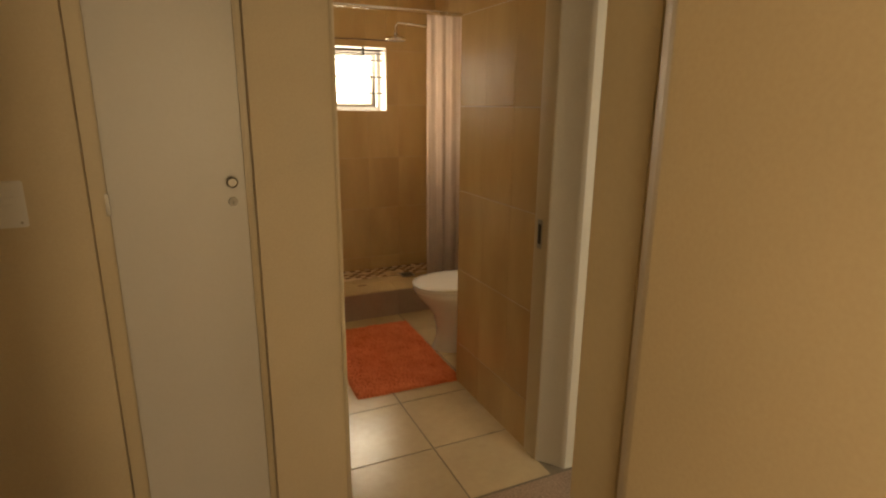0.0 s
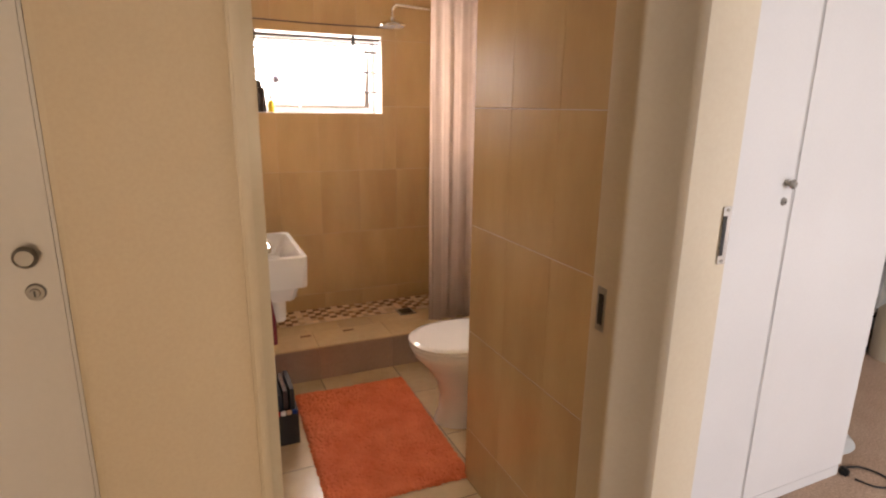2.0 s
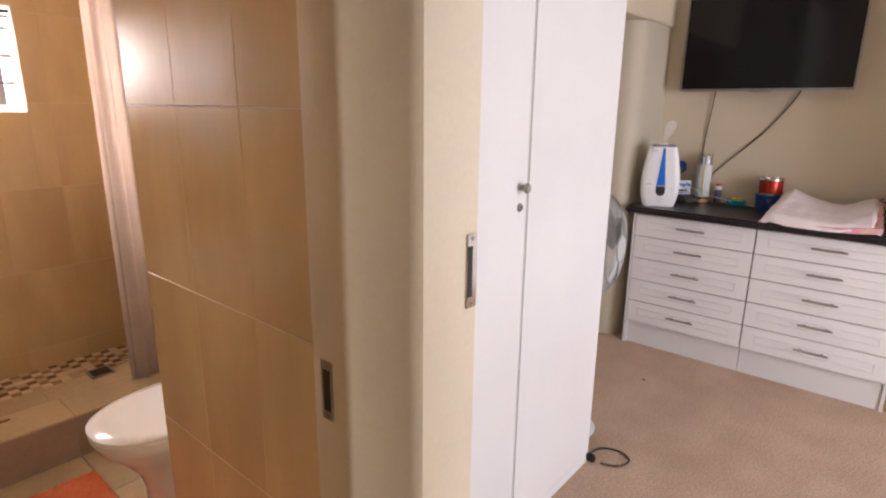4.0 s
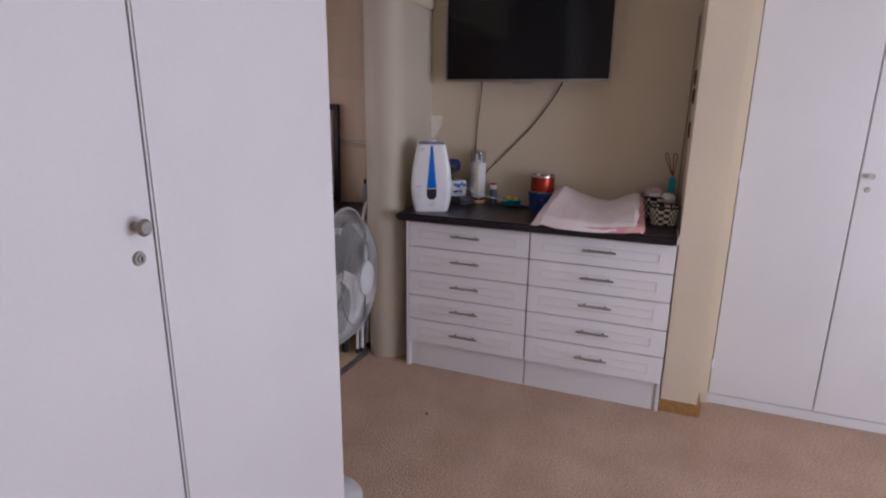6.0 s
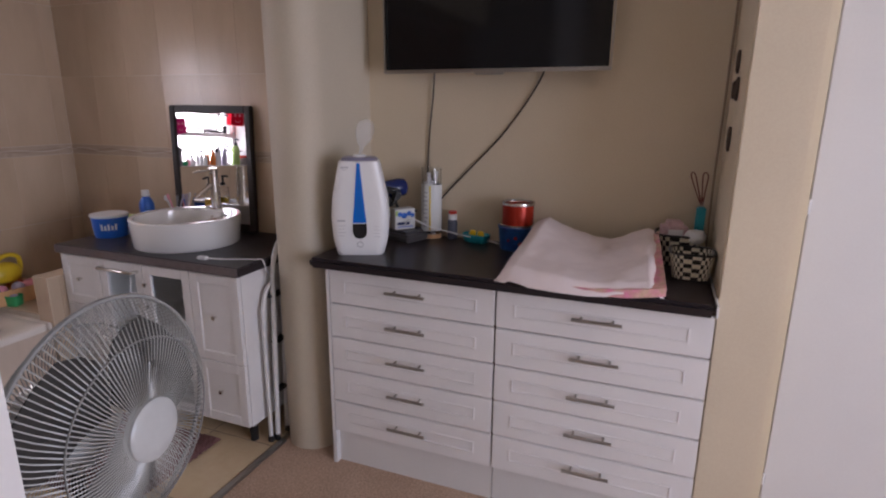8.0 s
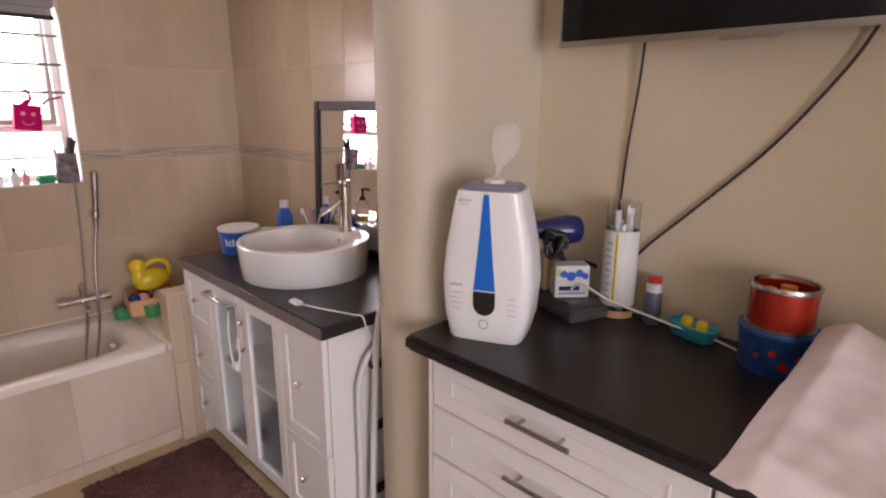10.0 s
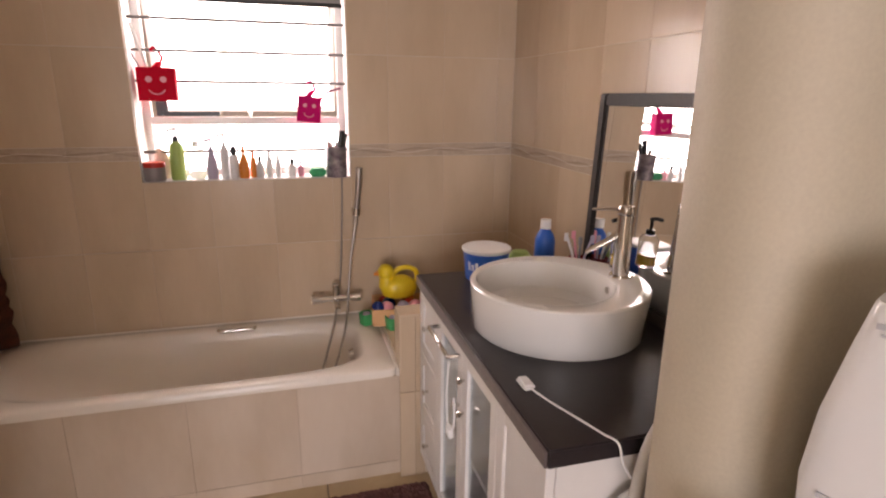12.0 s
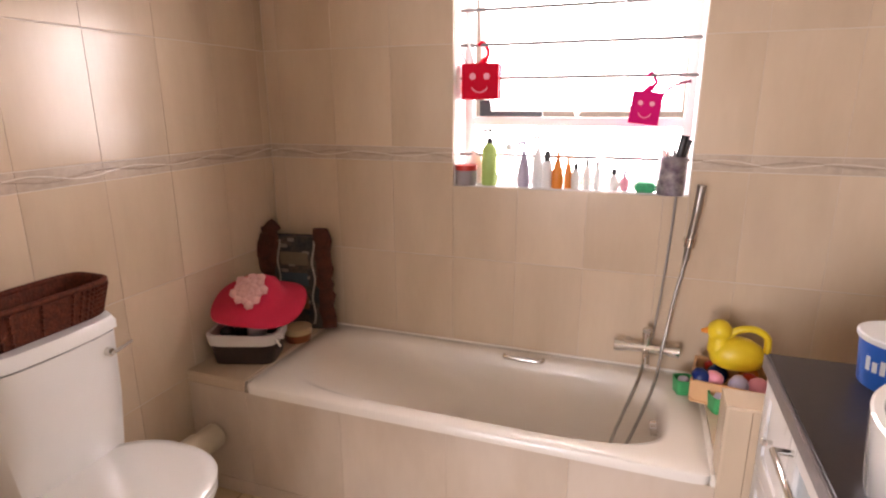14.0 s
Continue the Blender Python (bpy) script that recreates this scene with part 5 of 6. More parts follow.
part("cup", lathe(B(), [(0.0, 0.0), (0.030, 0.0), (0.036, 0.09), (0.034, 0.09), (0.028, 0.006), (0.0, 0.006)], 24), plain("dark_red_cup", (0.20, 0.015, 0.02), 0.3), t, smooth=40)
for k, (dx, dy, c) in enumerate(((-0.02, 0.01, WHITE_PLASTIC), (0.015, -0.015, LILAC), (0.0, 0.022, PALE_PINK), (-0.01, -0.02, GREY))):
    bm = tube(B(), [(dx * 0.3, dy * 0.3, 0.01), (dx, dy, 0.10), (dx * 2.0, dy * 2.0, 0.165)], 0.0045, 8)
    box(bm, dx * 2 - 0.008, dy * 2 - 0.004, 0.145, dx * 2 + 0.006, dy * 2 + 0.004, 0.172, 0.002)
    part("brush", bm, c, t, smooth=50)
for i, (x, y, r, hh, c) in enumerate(((4.565, 3.36, 0.022, 0.055, CARD), (4.56, 3.31, 0.018, 0.07, plain("maroon_tube", (0.14, 0.02, 0.03), 0.3)), (4.61, 3.31, 0.020, 0.065, WHITE_PLASTIC), (4.635, 3.265, 0.016, 0.05, DEEP_BLUE))):
    t = thing("small_jar", (x, y, 0.83), "small cosmetic jar behind the basin", "jar", "jars behind the basin")
    part("body", lathe(B(), [(0.0, 0.0), (r, 0.0), (r * 1.05, hh * 0.6), (r * 0.9, hh * 0.65), (0.0, hh * 0.65)], 20), c, t, smooth=40)
    part("lid", lathe(B(), [(0.0, hh * 0.655), (r * 0.98, hh * 0.655), (r * 0.95, hh), (0.0, hh)], 20), WHITE_PLASTIC if i != 2 else GREY, t, smooth=40)
for y, r, hh in ((2.66, 0.018, 0.14), (2.60, 0.021, 0.12)):
    squeeze_bottle("toiletry_bottle", (4.60, y, 0.83), r, hh, GREY if y > 2.63 else plain("smoky_plastic", (0.12, 0.13, 0.16), 0.25), WHITE_PLASTIC if y < 2.63 else BLACK, "slim toiletry bottle beside the mirror", 0.03)

t = thing("phone_charger", (4.163, 2.74, 0.8305), "white cord with a plug trailing over the counter edge", "cable")
part("plug", box(B(), -0.014, -0.004, 0.0, 0.014, 0.045, 0.014, 0.005), WHITE_PLASTIC, t, smooth=50)
part("cord", tube(B(), [(0.002, -0.004, 0.007), (0.02, -0.06, 0.005), (0.045, -0.13, 0.005), (0.065, -0.19, 0.006), (0.078, -0.222, 0.004), (0.09, -0.228, -0.04), (0.13, -0.225, -0.10), (0.17, -0.222, -0.16), (0.18, -0.222, -0.30)], 0.0023, 8), WHITE_PLASTIC, t, smooth=60)
t = thing("child_lock", (4.09, 3.075, 0.56), "white plastic strap lock hooked over the vanity knobs", "lock")
part("strap", tube(B(), [(-0.002, 0.03, 0.17), (-0.006, 0.035, 0.08), (-0.008, 0.02, 0.0), (-0.010, -0.01, -0.03), (-0.008, -0.045, 0.02), (-0.004, -0.03, 0.09)], 0.0035, 8), WHITE_PLASTIC, t, smooth=60)
part("buckle", box(B(), -0.018, -0.035, -0.035, -0.004, 0.005, -0.005, 0.004), WHITE_PLASTIC, t)
single("dark_toy", loft(B(), [superellipse(0, 0, a, b, z, 2.3, 20) for z, a, b in ((0.0, 0.02, 0.03), (0.02, 0.028, 0.036), (0.05, 0.02, 0.02), (0.06, 0.008, 0.01))]), BLACK, (4.20, 3.18, 0.128), "small dark object behind a glass door", "bag")

# ---- bath taps ----
t = thing("bath_mixer", (3.862, YB, 0.56), "chrome wall bath mixer with two round handles", "tap")
bm = cyl(B(), (-0.105, -0.055, 0.0), (0.105, -0.055, 0.0), 0.017, seg=22)
part("body", bm, CHROME, t, smooth=40)
for s in (-1, 1):
    part("handle", cyl(cyl(B(), (s * 0.075, -0.055, 0.0), (s * 0.108, -0.055, 0.0), 0.021, 0.023, 22), (s * 0.06, 0.0, 0.0), (s * 0.06, -0.055, 0.0), 0.014, seg=18), CHROME, t, smooth=40)
part("lever", tube(B(), [(0, -0.055, 0.012), (0, -0.06, 0.05), (0.0, -0.072, 0.075)], [0.014, 0.017, 0.010], 14), CHROME, t, smooth=50)
part("spout", tube(B(), [(0, -0.06, -0.01), (0, -0.10, -0.018), (0, -0.125, -0.035)], 0.012, 14), CHROME, t, smooth=50)
t = thing("hand_shower", (3.966, YB, 0.946), "chrome stick hand shower on a wall hook with hose", "hand shower")
part("holder", cyl(cyl(B(), (0, 0, 0), (0, -0.035, 0), 0.020, 0.016, 20), (0, -0.035, -0.014), (0.002, -0.035, 0.016), 0.018, seg=20), CHROME, t, smooth=40)
part("stick", tube(B(), [(-0.006, -0.035, -0.06), (0.0, -0.037, 0.0), (0.010, -0.042, 0.10), (0.017, -0.046, 0.195)], [0.010, 0.012, 0.014, 0.0145], 14), STEEL, t, smooth=50)
part("hose", tube(B(), [(-0.006, -0.035, -0.06), (-0.03, -0.045, -0.20), (-0.05, -0.07, -0.36), (-0.075, -0.14, -0.50), (-0.15, -0.28, -0.655), (-0.20, -0.34, -0.69), (-0.19, -0.33, -0.60), (-0.125, -0.16, -0.47), (-0.105, -0.07, -0.405)], 0.0055, 10), STEEL, t, "ribbed steel hose", 60)
part("cable", tube(B(), [(-0.055, -0.012, 0.15), (-0.06, -0.014, 0.0), (-0.075, -0.016, -0.25), (-0.09, -0.03, -0.38)], 0.004, 8), plain("grey_cord", (0.32, 0.29, 0.26), 0.5), t)

# ---- bath toys ----
t = thing("toy_tray", (4.115, 4.01, 0.4985), "peach plastic tray heaped with bath toys", "toy tray", rz=-8)
bm = B()
box(bm, -0.112, -0.10, 0.0, 0.112, 0.10, 0.012, 0.004)
for a in ((-0.112, -0.10, -0.104, 0.10), (0.104, -0.10, 0.112, 0.10), (-0.104, -0.10, 0.104, -0.092), (-0.104, 0.092, 0.104, 0.10)):
    box(bm, a[0], a[1], 0.012, a[2], a[3], 0.075, 0.003)
part("tray", bm, plain("peach_plastic", (0.72, 0.42, 0.20), 0.4), t)
for k, (x, y, z, r, c) in enumerate(((-0.085, -0.06, 0.072, 0.030, DEEP_BLUE), (-0.05, -0.05, 0.065, 0.032, PALE_PINK), (0.02, -0.06, 0.070, 0.03, LILAC), (0.075, -0.055, 0.072, 0.030, PALE_PINK), (0.05, -0.02, 0.06, 0.035, RED), (-0.04, 0.03, 0.05, 0.034, DEEP_BLUE), (0.05, 0.06, 0.06, 0.03, ORANGE), (-0.055, 0.07, 0.055, 0.026, RED))):
    bm = B()
    bmesh.ops.create_icosphere(bm, subdivisions=2, radius=r)
    for v in bm.verts:
        v.co *= 1 + 0.18 * noise.noise(v.co * 30 + Vector((k, 0, 0)))
        v.co += Vector((x, y, z))
    part("toy", bm, c, t, smooth=50)
t = thing("watering_can", (4.125, 4.035, 0.588), "yellow duck-shaped toy watering can", "toy", rz=0)
bm = loft(B(), [superellipse(0.0, 0.0, a, b, z, 2.2, 32) for z, a, b in ((0.0, 0.05, 0.035), (0.012, 0.072, 0.05), (0.045, 0.082, 0.055), (0.075, 0.068, 0.046), (0.092, 0.04, 0.03), (0.098, 0.015, 0.012))])
part("body", bm, YELLOW, t, smooth=60)
bm = B()
bmesh.ops.create_uvsphere(bm, u_segments=24, v_segments=16, radius=0.036)
for v in bm.verts:
    v.co += Vector((-0.055, 0, 0.115))
part("head", bm, YELLOW, t, smooth=60)
part("neck", cyl(B(), (-0.05, 0, 0.05), (-0.054, 0, 0.10), 0.036, 0.030, 20), YELLOW, t, smooth=60)
part("beak", cyl(B(), (-0.086, 0, 0.112), (-0.108, 0, 0.108), 0.012, 0.005, 14), ORANGE, t, "orange beak", 40)
part("handle", tube(B(), [(-0.03, 0, 0.10), (0.0, 0, 0.125), (0.045, 0, 0.13), (0.08, 0, 0.105), (0.082, 0, 0.05)], 0.011, 12), YELLOW, t, smooth=60)
for x, y, z in ((3.985, 4.06, TZ + 0.001), (4.075, 3.90, 0.4985)):
    t = thing("stacking_cup", (x, y, z), "small green plastic toy cup", "toy cup", "toy cups", rz=20)
    part("cup", loft(B(), [superellipse(0, 0, a, a, q, 5, 28) for q, a in ((0.0, 0.026), (0.052, 0.030), (0.052, 0.0275), (0.006, 0.024))]), GREEN, t, smooth=50)
    part("filling", lathe(B(), [(0.0, 0.03), (0.022, 0.034), (0.015, 0.052), (0.0, 0.055)], 18), LILAC, t, smooth=60)
single("pale_soap", box(B(), -0.04, -0.03, 0.0, 0.04, 0.03, 0.03, 0.012, 3), plain("pale_soap", (0.70, 0.62, 0.50), 0.4), (4.21, 3.635, 0.683), "pale bar of soap on the tiled ledge", "soap", rz=20)

# ---- things on the bath window sill ----
SY, SZ = YB + 0.025, W2[2] + 0.0045
t = thing("red_lid_jar", (3.168, SY - 0.005, SZ), "grey jar with a red lid", "jar")
part("body", lathe(B(), [(0.0, 0.0), (0.038, 0.0), (0.040, 0.006), (0.040, 0.055), (0.0, 0.055)], 28), plain("grey_label", (0.28, 0.25, 0.26), 0.4), t, smooth=40)
part("lid", lathe(B(), [(0.0, 0.0553), (0.041, 0.0553), (0.041, 0.075), (0.0, 0.077)], 28), RED, t, smooth=40)
squeeze_bottle("pump_bottle", (3.255, SY + 0.01, SZ), 0.029, 0.155, LIME, BLACK, "lime green lotion bottle with a black pump", 0.018, 0.012, pump=True, neck=0.8)
squeeze_bottle("clear_bottle", (3.325, SY + 0.03, SZ), 0.030, 0.135, CLEAR, WHITE_PLASTIC, "square clear bottle with a white cap", 0.018, 0.014, neck=0.85)
squeeze_bottle("lilac_bottle", (3.385, SY + 0.01, SZ), 0.022, 0.115, LILAC, LILAC, "lilac plastic bottle with pump", 0.014, 0.008, pump=True, neck=0.55)
squeeze_bottle("white_pump_bottle", (3.435, SY + 0.02, SZ), 0.019, 0.135, WHITE_PLASTIC, WHITE_PLASTIC, "slim white pump bottle", 0.014, 0.007, pump=True, neck=0.75)
squeeze_bottle("black_cap_bottle", (3.472, SY + 0.005, SZ), 0.018, 0.095, WHITE_PLASTIC, BLACK, "white bottle with a pointed black cap", 0.038, 0.011, neck=0.9)
squeeze_bottle("orange_bottle", (3.510, SY + 0.005, SZ), 0.020, 0.100, ORANGE, ORANGE, "orange squeeze bottle with a pointed cap", 0.034, 0.006, neck=0.6)
for x, r, hh, c, cap in ((3.546, 0.013, 0.09, ORANGE, ORANGE), (3.573, 0.016, 0.07, CARD, BLACK), (3.612, 0.014, 0.085, WHITE_PLASTIC, GREY), (3.648, 0.012, 0.08, WHITE_PLASTIC, BLACK), (3.705, 0.018, 0.055, WHITE_PLASTIC, BLACK), (3.742, 0.013, 0.05, PALE_PINK, LILAC)):
    squeeze_bottle("sample_bottle", (x, SY + 0.02, SZ), r, hh, c, cap, "small pale toiletry bottle on the sill", 0.02, r * 0.5, neck=0.7, group="bottles on the sill")
single("green_sponge", box(B(), -0.035, -0.025, 0.0, 0.035, 0.025, 0.034, 0.008, 3), plain("green_sponge", (0.03, 0.38, 0.16), 0.8, vary=0.2, scale=60, bump=0.5), (3.812, SY, SZ), "green sponge on the window sill", "sponge")
t = thing("brush_can", (3.892, SY - 0.02, SZ), "printed tin can full of combs and brushes", "can")
part("can", lathe(B(), [(0.0, 0.0), (0.043, 0.0), (0.044, 0.004), (0.044, 0.122), (0.046, 0.125), (0.044, 0.128), (0.042, 0.125), (0.042, 0.006), (0.0, 0.006)], 32), mat("printed_tin", (0.42, 0.40, 0.42), 0.3, 0.6, vary=0.35, scale=30, second=(0.20, 0.16, 0.22)), t, smooth=40)
for dx, dy, hh, c, r in ((0.018, 0.0, 0.195, BLACK, 0.016), (0.028, 0.012, 0.18, BLACK, 0.013), (-0.012, 0.01, 0.155, STEEL, 0.006), (-0.024, -0.008, 0.165, CARD, 0.005), (0.0, -0.015, 0.15, GREY, 0.007), (-0.02, 0.015, 0.145, RED, 0.010)):
    part("brush", tube(B(), [(dx * 0.3, dy * 0.3, 0.012), (dx, dy, hh * 0.65), (dx * 1.6, dy * 1.6, hh)], [r * 0.6, r * 0.8, r], 10), c, t, smooth=60)
t = thing("shell_ornament", (3.185, SY + 0.06, SZ), "pale pink shell ornament behind a jar", "ornament")
part("shell", loft(B(), [superellipse(0.01 * math.sin(z * 30), 0, a, a * 0.6, z, 2.2, 24) for z, a in ((0.0, 0.03), (0.03, 0.042), (0.075, 0.036), (0.105, 0.022), (0.125, 0.008))]), plain("pale_pink_ceramic", (0.74, 0.58, 0.54), 0.3), t, smooth=60)


def hook_pot(loc, w, hh, drop_h, c, tilt, label):
    """A square pot with a hook that hangs from a bar at its top."""
    p = thing("hanging_pot", loc, label, "hanging pot", "hanging pots")
    a = w / 2
    bm = B()
    box(bm, -a, -0.004, 0.0, a, 0.0, hh, 0.0015)
    box(bm, -a, 0.045, 0.0, a, 0.049, hh, 0.0015)
    box(bm, -a, 0.0, 0.0, -a + 0.004, 0.045, hh)
    box(bm, a - 0.004, 0.0, 0.0, a, 0.045, hh)
    box(bm, -a + 0.004, 0.0, 0.0, a - 0.004, 0.045, 0.004)
    part("pot", bm, c, p)
    part("hook", tube(B(), [(-0.012, 0.047, hh - 0.005), (0.012, 0.047, hh + 0.02), (0.02, 0.047, hh + drop_h * 0.55), (0.014, 0.045, hh + drop_h - 0.012), (0.0, 0.030, hh + drop_h + 0.007), (-0.013, 0.020, hh + drop_h - 0.006)], [0.012, 0.007, 0.006, 0.006, 0.006, 0.004], 8), c, p, smooth=60)
    for s in (-1, 1):
        part("eye_dot", cyl(B(), (s * w * 0.19, -0.004, hh * 0.64), (s * w * 0.19, -0.0056, hh * 0.64), w * 0.085, seg=18), PALE_PINK, p)
    part("smile_line", tube(B(), [(w * 0.22 * math.cos(t), -0.0045, hh * 0.40 + hh * 0.2 * math.sin(t)) for t in [math.pi * (1.1 + 0.8 * k / 8) for k in range(9)]], w * 0.018, 6, smooth=False), PALE_PINK, p)
    p.matrix_world = pose(*loc, 0, tilt, 0)
    return p


p = hook_pot((3.208, YB + 0.052, 1.412), 0.140, 0.128, 0.068, PINK, 0, "red pink pot with a smile hung on a window bar")
for x, z, r in ((-0.075, 0.29, 0.006), (-0.05, 0.20, 0.005), (-0.09, 0.195, 0.004)):
    part("brush", tube(B(), [(0.0, 0.02, 0.01), (x * 0.6, 0.025, z * 0.6), (x, 0.03, z)], r, 8), CARD if r > 0.0045 else GREY, p, "thin brush handle", 60)
p = hook_pot((3.785, YB + 0.052, 1.328), 0.098, 0.108, 0.055, MAGENTA, 6, "magenta pot with a smile hung on a window bar")
part("brush", tube(B(), [(0.02, 0.02, 0.02), (0.06, 0.025, 0.12), (0.125, 0.03, 0.155)], [0.004, 0.005, 0.009], 8), plain("maroon_plastic", (0.22, 0.04, 0.08), 0.35), p, "maroon brush", 60)

t = thing("roller_blind", ((W2[0] + W2[1]) / 2, YB + 0.05, 1.862), "rolled-up grey window blind", "blind")
part("roll", cyl(B(), (-0.405, 0, 0), (0.405, 0, 0), 0.030, seg=24), mat("grey_blind", (0.36, 0.34, 0.33), 0.7, vary=0.1, scale=30), t, smooth=40)
part("rail", box(B(), -0.405, -0.008, -0.075, 0.405, 0.008, -0.058, 0.003), BLACK, t, "dark bottom rail")
part("cloth", box(B(), -0.40, -0.001, -0.06, 0.40, 0.001, 0.0), mat("grey_blind_cloth", (0.40, 0.38, 0.37), 0.8, vary=0.1, scale=30), t)
part("bracket", box(B(), -0.412, -0.02, -0.03, -0.405, 0.02, 0.053), STEEL, t)

# ---- bath shelf things ----
t = thing("storage_basket", (2.448, 3.795, TZ + 0.0115), "dark wicker basket with a white cloth liner", "basket", rz=18)
part("basket", loft(B(), [superellipse(0, 0, a, b, z, 6, 40) for z, a, b in ((0.0, 0.088, 0.066), (0.085, 0.102, 0.078), (0.085, 0.096, 0.072), (0.01, 0.083, 0.062))]), DARK_WICKER, t, smooth=40)
part("liner", loft(B(), [superellipse(0, 0, a, b, z, 5, 40) for z, a, b in ((0.062, 0.1035, 0.0795), (0.092, 0.108, 0.083), (0.096, 0.104, 0.080), (0.094, 0.095, 0.071), (0.03, 0.088, 0.066))]), LINEN, t, "white cloth liner", 50)
t.scale = (1.25, 1.2, 1.25)
part("bow", tube(B(), [(0.09, -0.05, 0.085), (0.115, -0.06, 0.10), (0.12, -0.05, 0.08), (0.10, -0.052, 0.082), (0.118, -0.072, 0.062)], 0.004, 8), LINEN, t, smooth=60)
for k, (x, y, z, r) in enumerate(((-0.03, 0.02, 0.08, 0.035), (0.03, -0.01, 0.085, 0.03), (0.05, 0.04, 0.08, 0.026), (-0.05, -0.03, 0.085, 0.024))):
    bm = B()
    bmesh.ops.create_icosphere(bm, subdivisions=2, radius=r)
    bmesh.ops.translate(bm, verts=bm.verts, vec=(x, y, z))
    part("item", bm, (BLACK, GREY, DARK_WICKER, BLACK)[k], t, smooth=60)
t = thing("sun_hat", (2.445, 3.80, 0.612), "hot pink sun hat with a pale flower", "hat", rz=20)
bm = B()
rings = []
for r, z in ((0.0, 0.062), (0.035, 0.060), (0.062, 0.045), (0.072, 0.015), (0.085, 0.004), (0.115, -0.004), (0.138, -0.012), (0.140, -0.016), (0.115, -0.009), (0.084, -0.001), (0.068, 0.012), (0.058, 0.04), (0.0, 0.056)):
    if r == 0.0:
        r = 0.0006
    rings.append([(r * math.cos(q), r * math.sin(q), z + 0.010 * (r / 0.14) ** 2 * math.sin(3 * q)) for q in [2 * math.pi * k / 48 for k in range(48)]])
part("hat", loft(bm, rings), mat("hot_pink_felt", (0.62, 0.02, 0.06), 0.85, vary=0.15, fine=250, bump=0.3), t, smooth=60)
bm = B()
for k in range(26):
    a, r = k * 2.4, 0.006 + 0.0016 * k
    cx, cy = r * math.cos(a), r * math.sin(a)
    q = bmesh.ops.create_icosphere(bm, subdivisions=1, radius=0.016)
    for v in q["verts"]:
        v.co = Vector((v.co.x + cx, v.co.y * 1.0 + cy, v.co.z * 0.6 + 0.012 - 0.0002 * k))
fl = part("flower", bm, mat("pale_pink_cloth", (0.80, 0.46, 0.43), 0.9, vary=0.15), t, "pale pink cloth flower", 60)
fl.matrix_local = pose(0.005, -0.045, 0.050, 40, 0, 0)
t.matrix_world = pose(2.49, 3.82, 0.70, 13, 4, 10) @ Matrix.Diagonal((1.25, 1.25, 1.3, 1))
t = thing("patterned_bag", (2.455, 4.13, TZ + 0.0115), "brown patterned cloth bag with fur trim and beads", "bag", rz=8)
bm = B()
rings = []
for i in range(13):
    z = 0.31 * i / 12
    w = 0.098 * (1 - 0.10 * (i / 12)) + 0.006 * math.sin(i * 1.7)
    d = 0.042 * (1 - 0.35 * (i / 12))
    rings.append([(x + 0.004 * noise.noise((x * 40, z * 30, 1)), y + 0.02 * i / 12, z) for x, y, _ in superellipse(0, 0, w, d, 0, 3.5, 36)])
loft(bm, rings)
part("body", bm, mat("dark_patterned_cloth", (0.10, 0.075, 0.055), 0.85, vary=0.6, scale=26, fine=120, second=(0.025, 0.03, 0.035), bump=0.3), t, smooth=60)
t.scale = (1.45, 1.0, 1.26)
FUR = mat("red_brown_fur", (0.11, 0.032, 0.016), 0.95, vary=0.4, scale=30, fine=220, bump=0.9)
for s in (-1, 1):
    bm = B()
    rings = []
    for i in range(19):
        z = 0.005 + 0.335 * i / 18
        x = s * (0.092 - 0.012 * i / 18) + (0.008 * math.sin(i * 0.55) if s < 0 else 0.003 * math.sin(i * 1.3))
        r = 0.026 + 0.007 * noise.noise((i * 0.8, s, 2))
        rings.append([(x + r * math.cos(q) * (1 + 0.25 * noise.noise((i, q * 2, s))), -0.022 + 0.02 * i / 18 + 0.7 * r * math.sin(q), z) for q in [2 * math.pi * k / 14 for k in range(14)]])
    part("trim", loft(bm, rings), FUR, t, "red-brown fur trim", 70)
bm = tube(B(), [(-0.085, -0.03, 0.19), (-0.105, -0.028, 0.245), (-0.088, -0.022, 0.29), (-0.072, -0.012, 0.335), (-0.055, -0.008, 0.352)], [0.020, 0.027, 0.024, 0.022, 0.012], 12)
part("horn", bm, FUR, t, "curled red-brown fur end", 70)
bm = B()
for k in range(14):
    x, z = -0.03 + 0.022 * (k % 4), 0.03 + 0.021 * k
    box(bm, x - 0.010, -0.046 + 0.062 * z, z - 0.006, x + 0.010, -0.041 + 0.062 * z, z + 0.006, 0.002, 1)
tagged(part("stitched_pattern", bm, plain("grey_thread", (0.24, 0.20, 0.17), 0.9), t), kind="stuff")
bm = B()
for x in (-0.052, 0.055):
    for i in range(30):
        q = bmesh.ops.create_icosphere(bm, subdivisions=1, radius=0.0042)
        for v in q["verts"]:
            v.co += Vector((x + 0.004 * math.sin(i * 0.5), -0.041 + 0.030 * i / 30, 0.02 + i * 0.0095))
tagged(part("beads", bm, plain("bone_bead", (0.52, 0.46, 0.38), 0.5), t), kind="stuff")
for z, c in ((0.09, plain("rust_cloth", (0.20, 0.09, 0.04), 0.85)), (0.17, plain("slate_cloth", (0.05, 0.07, 0.08), 0.85)), (0.24, plain("khaki_cloth", (0.17, 0.13, 0.08), 0.85))):
    part("patch", box(B(), -0.042, -0.048 + 0.06 * z, z - 0.022, 0.042, -0.040 + 0.06 * z, z + 0.022, 0.003), c, t)
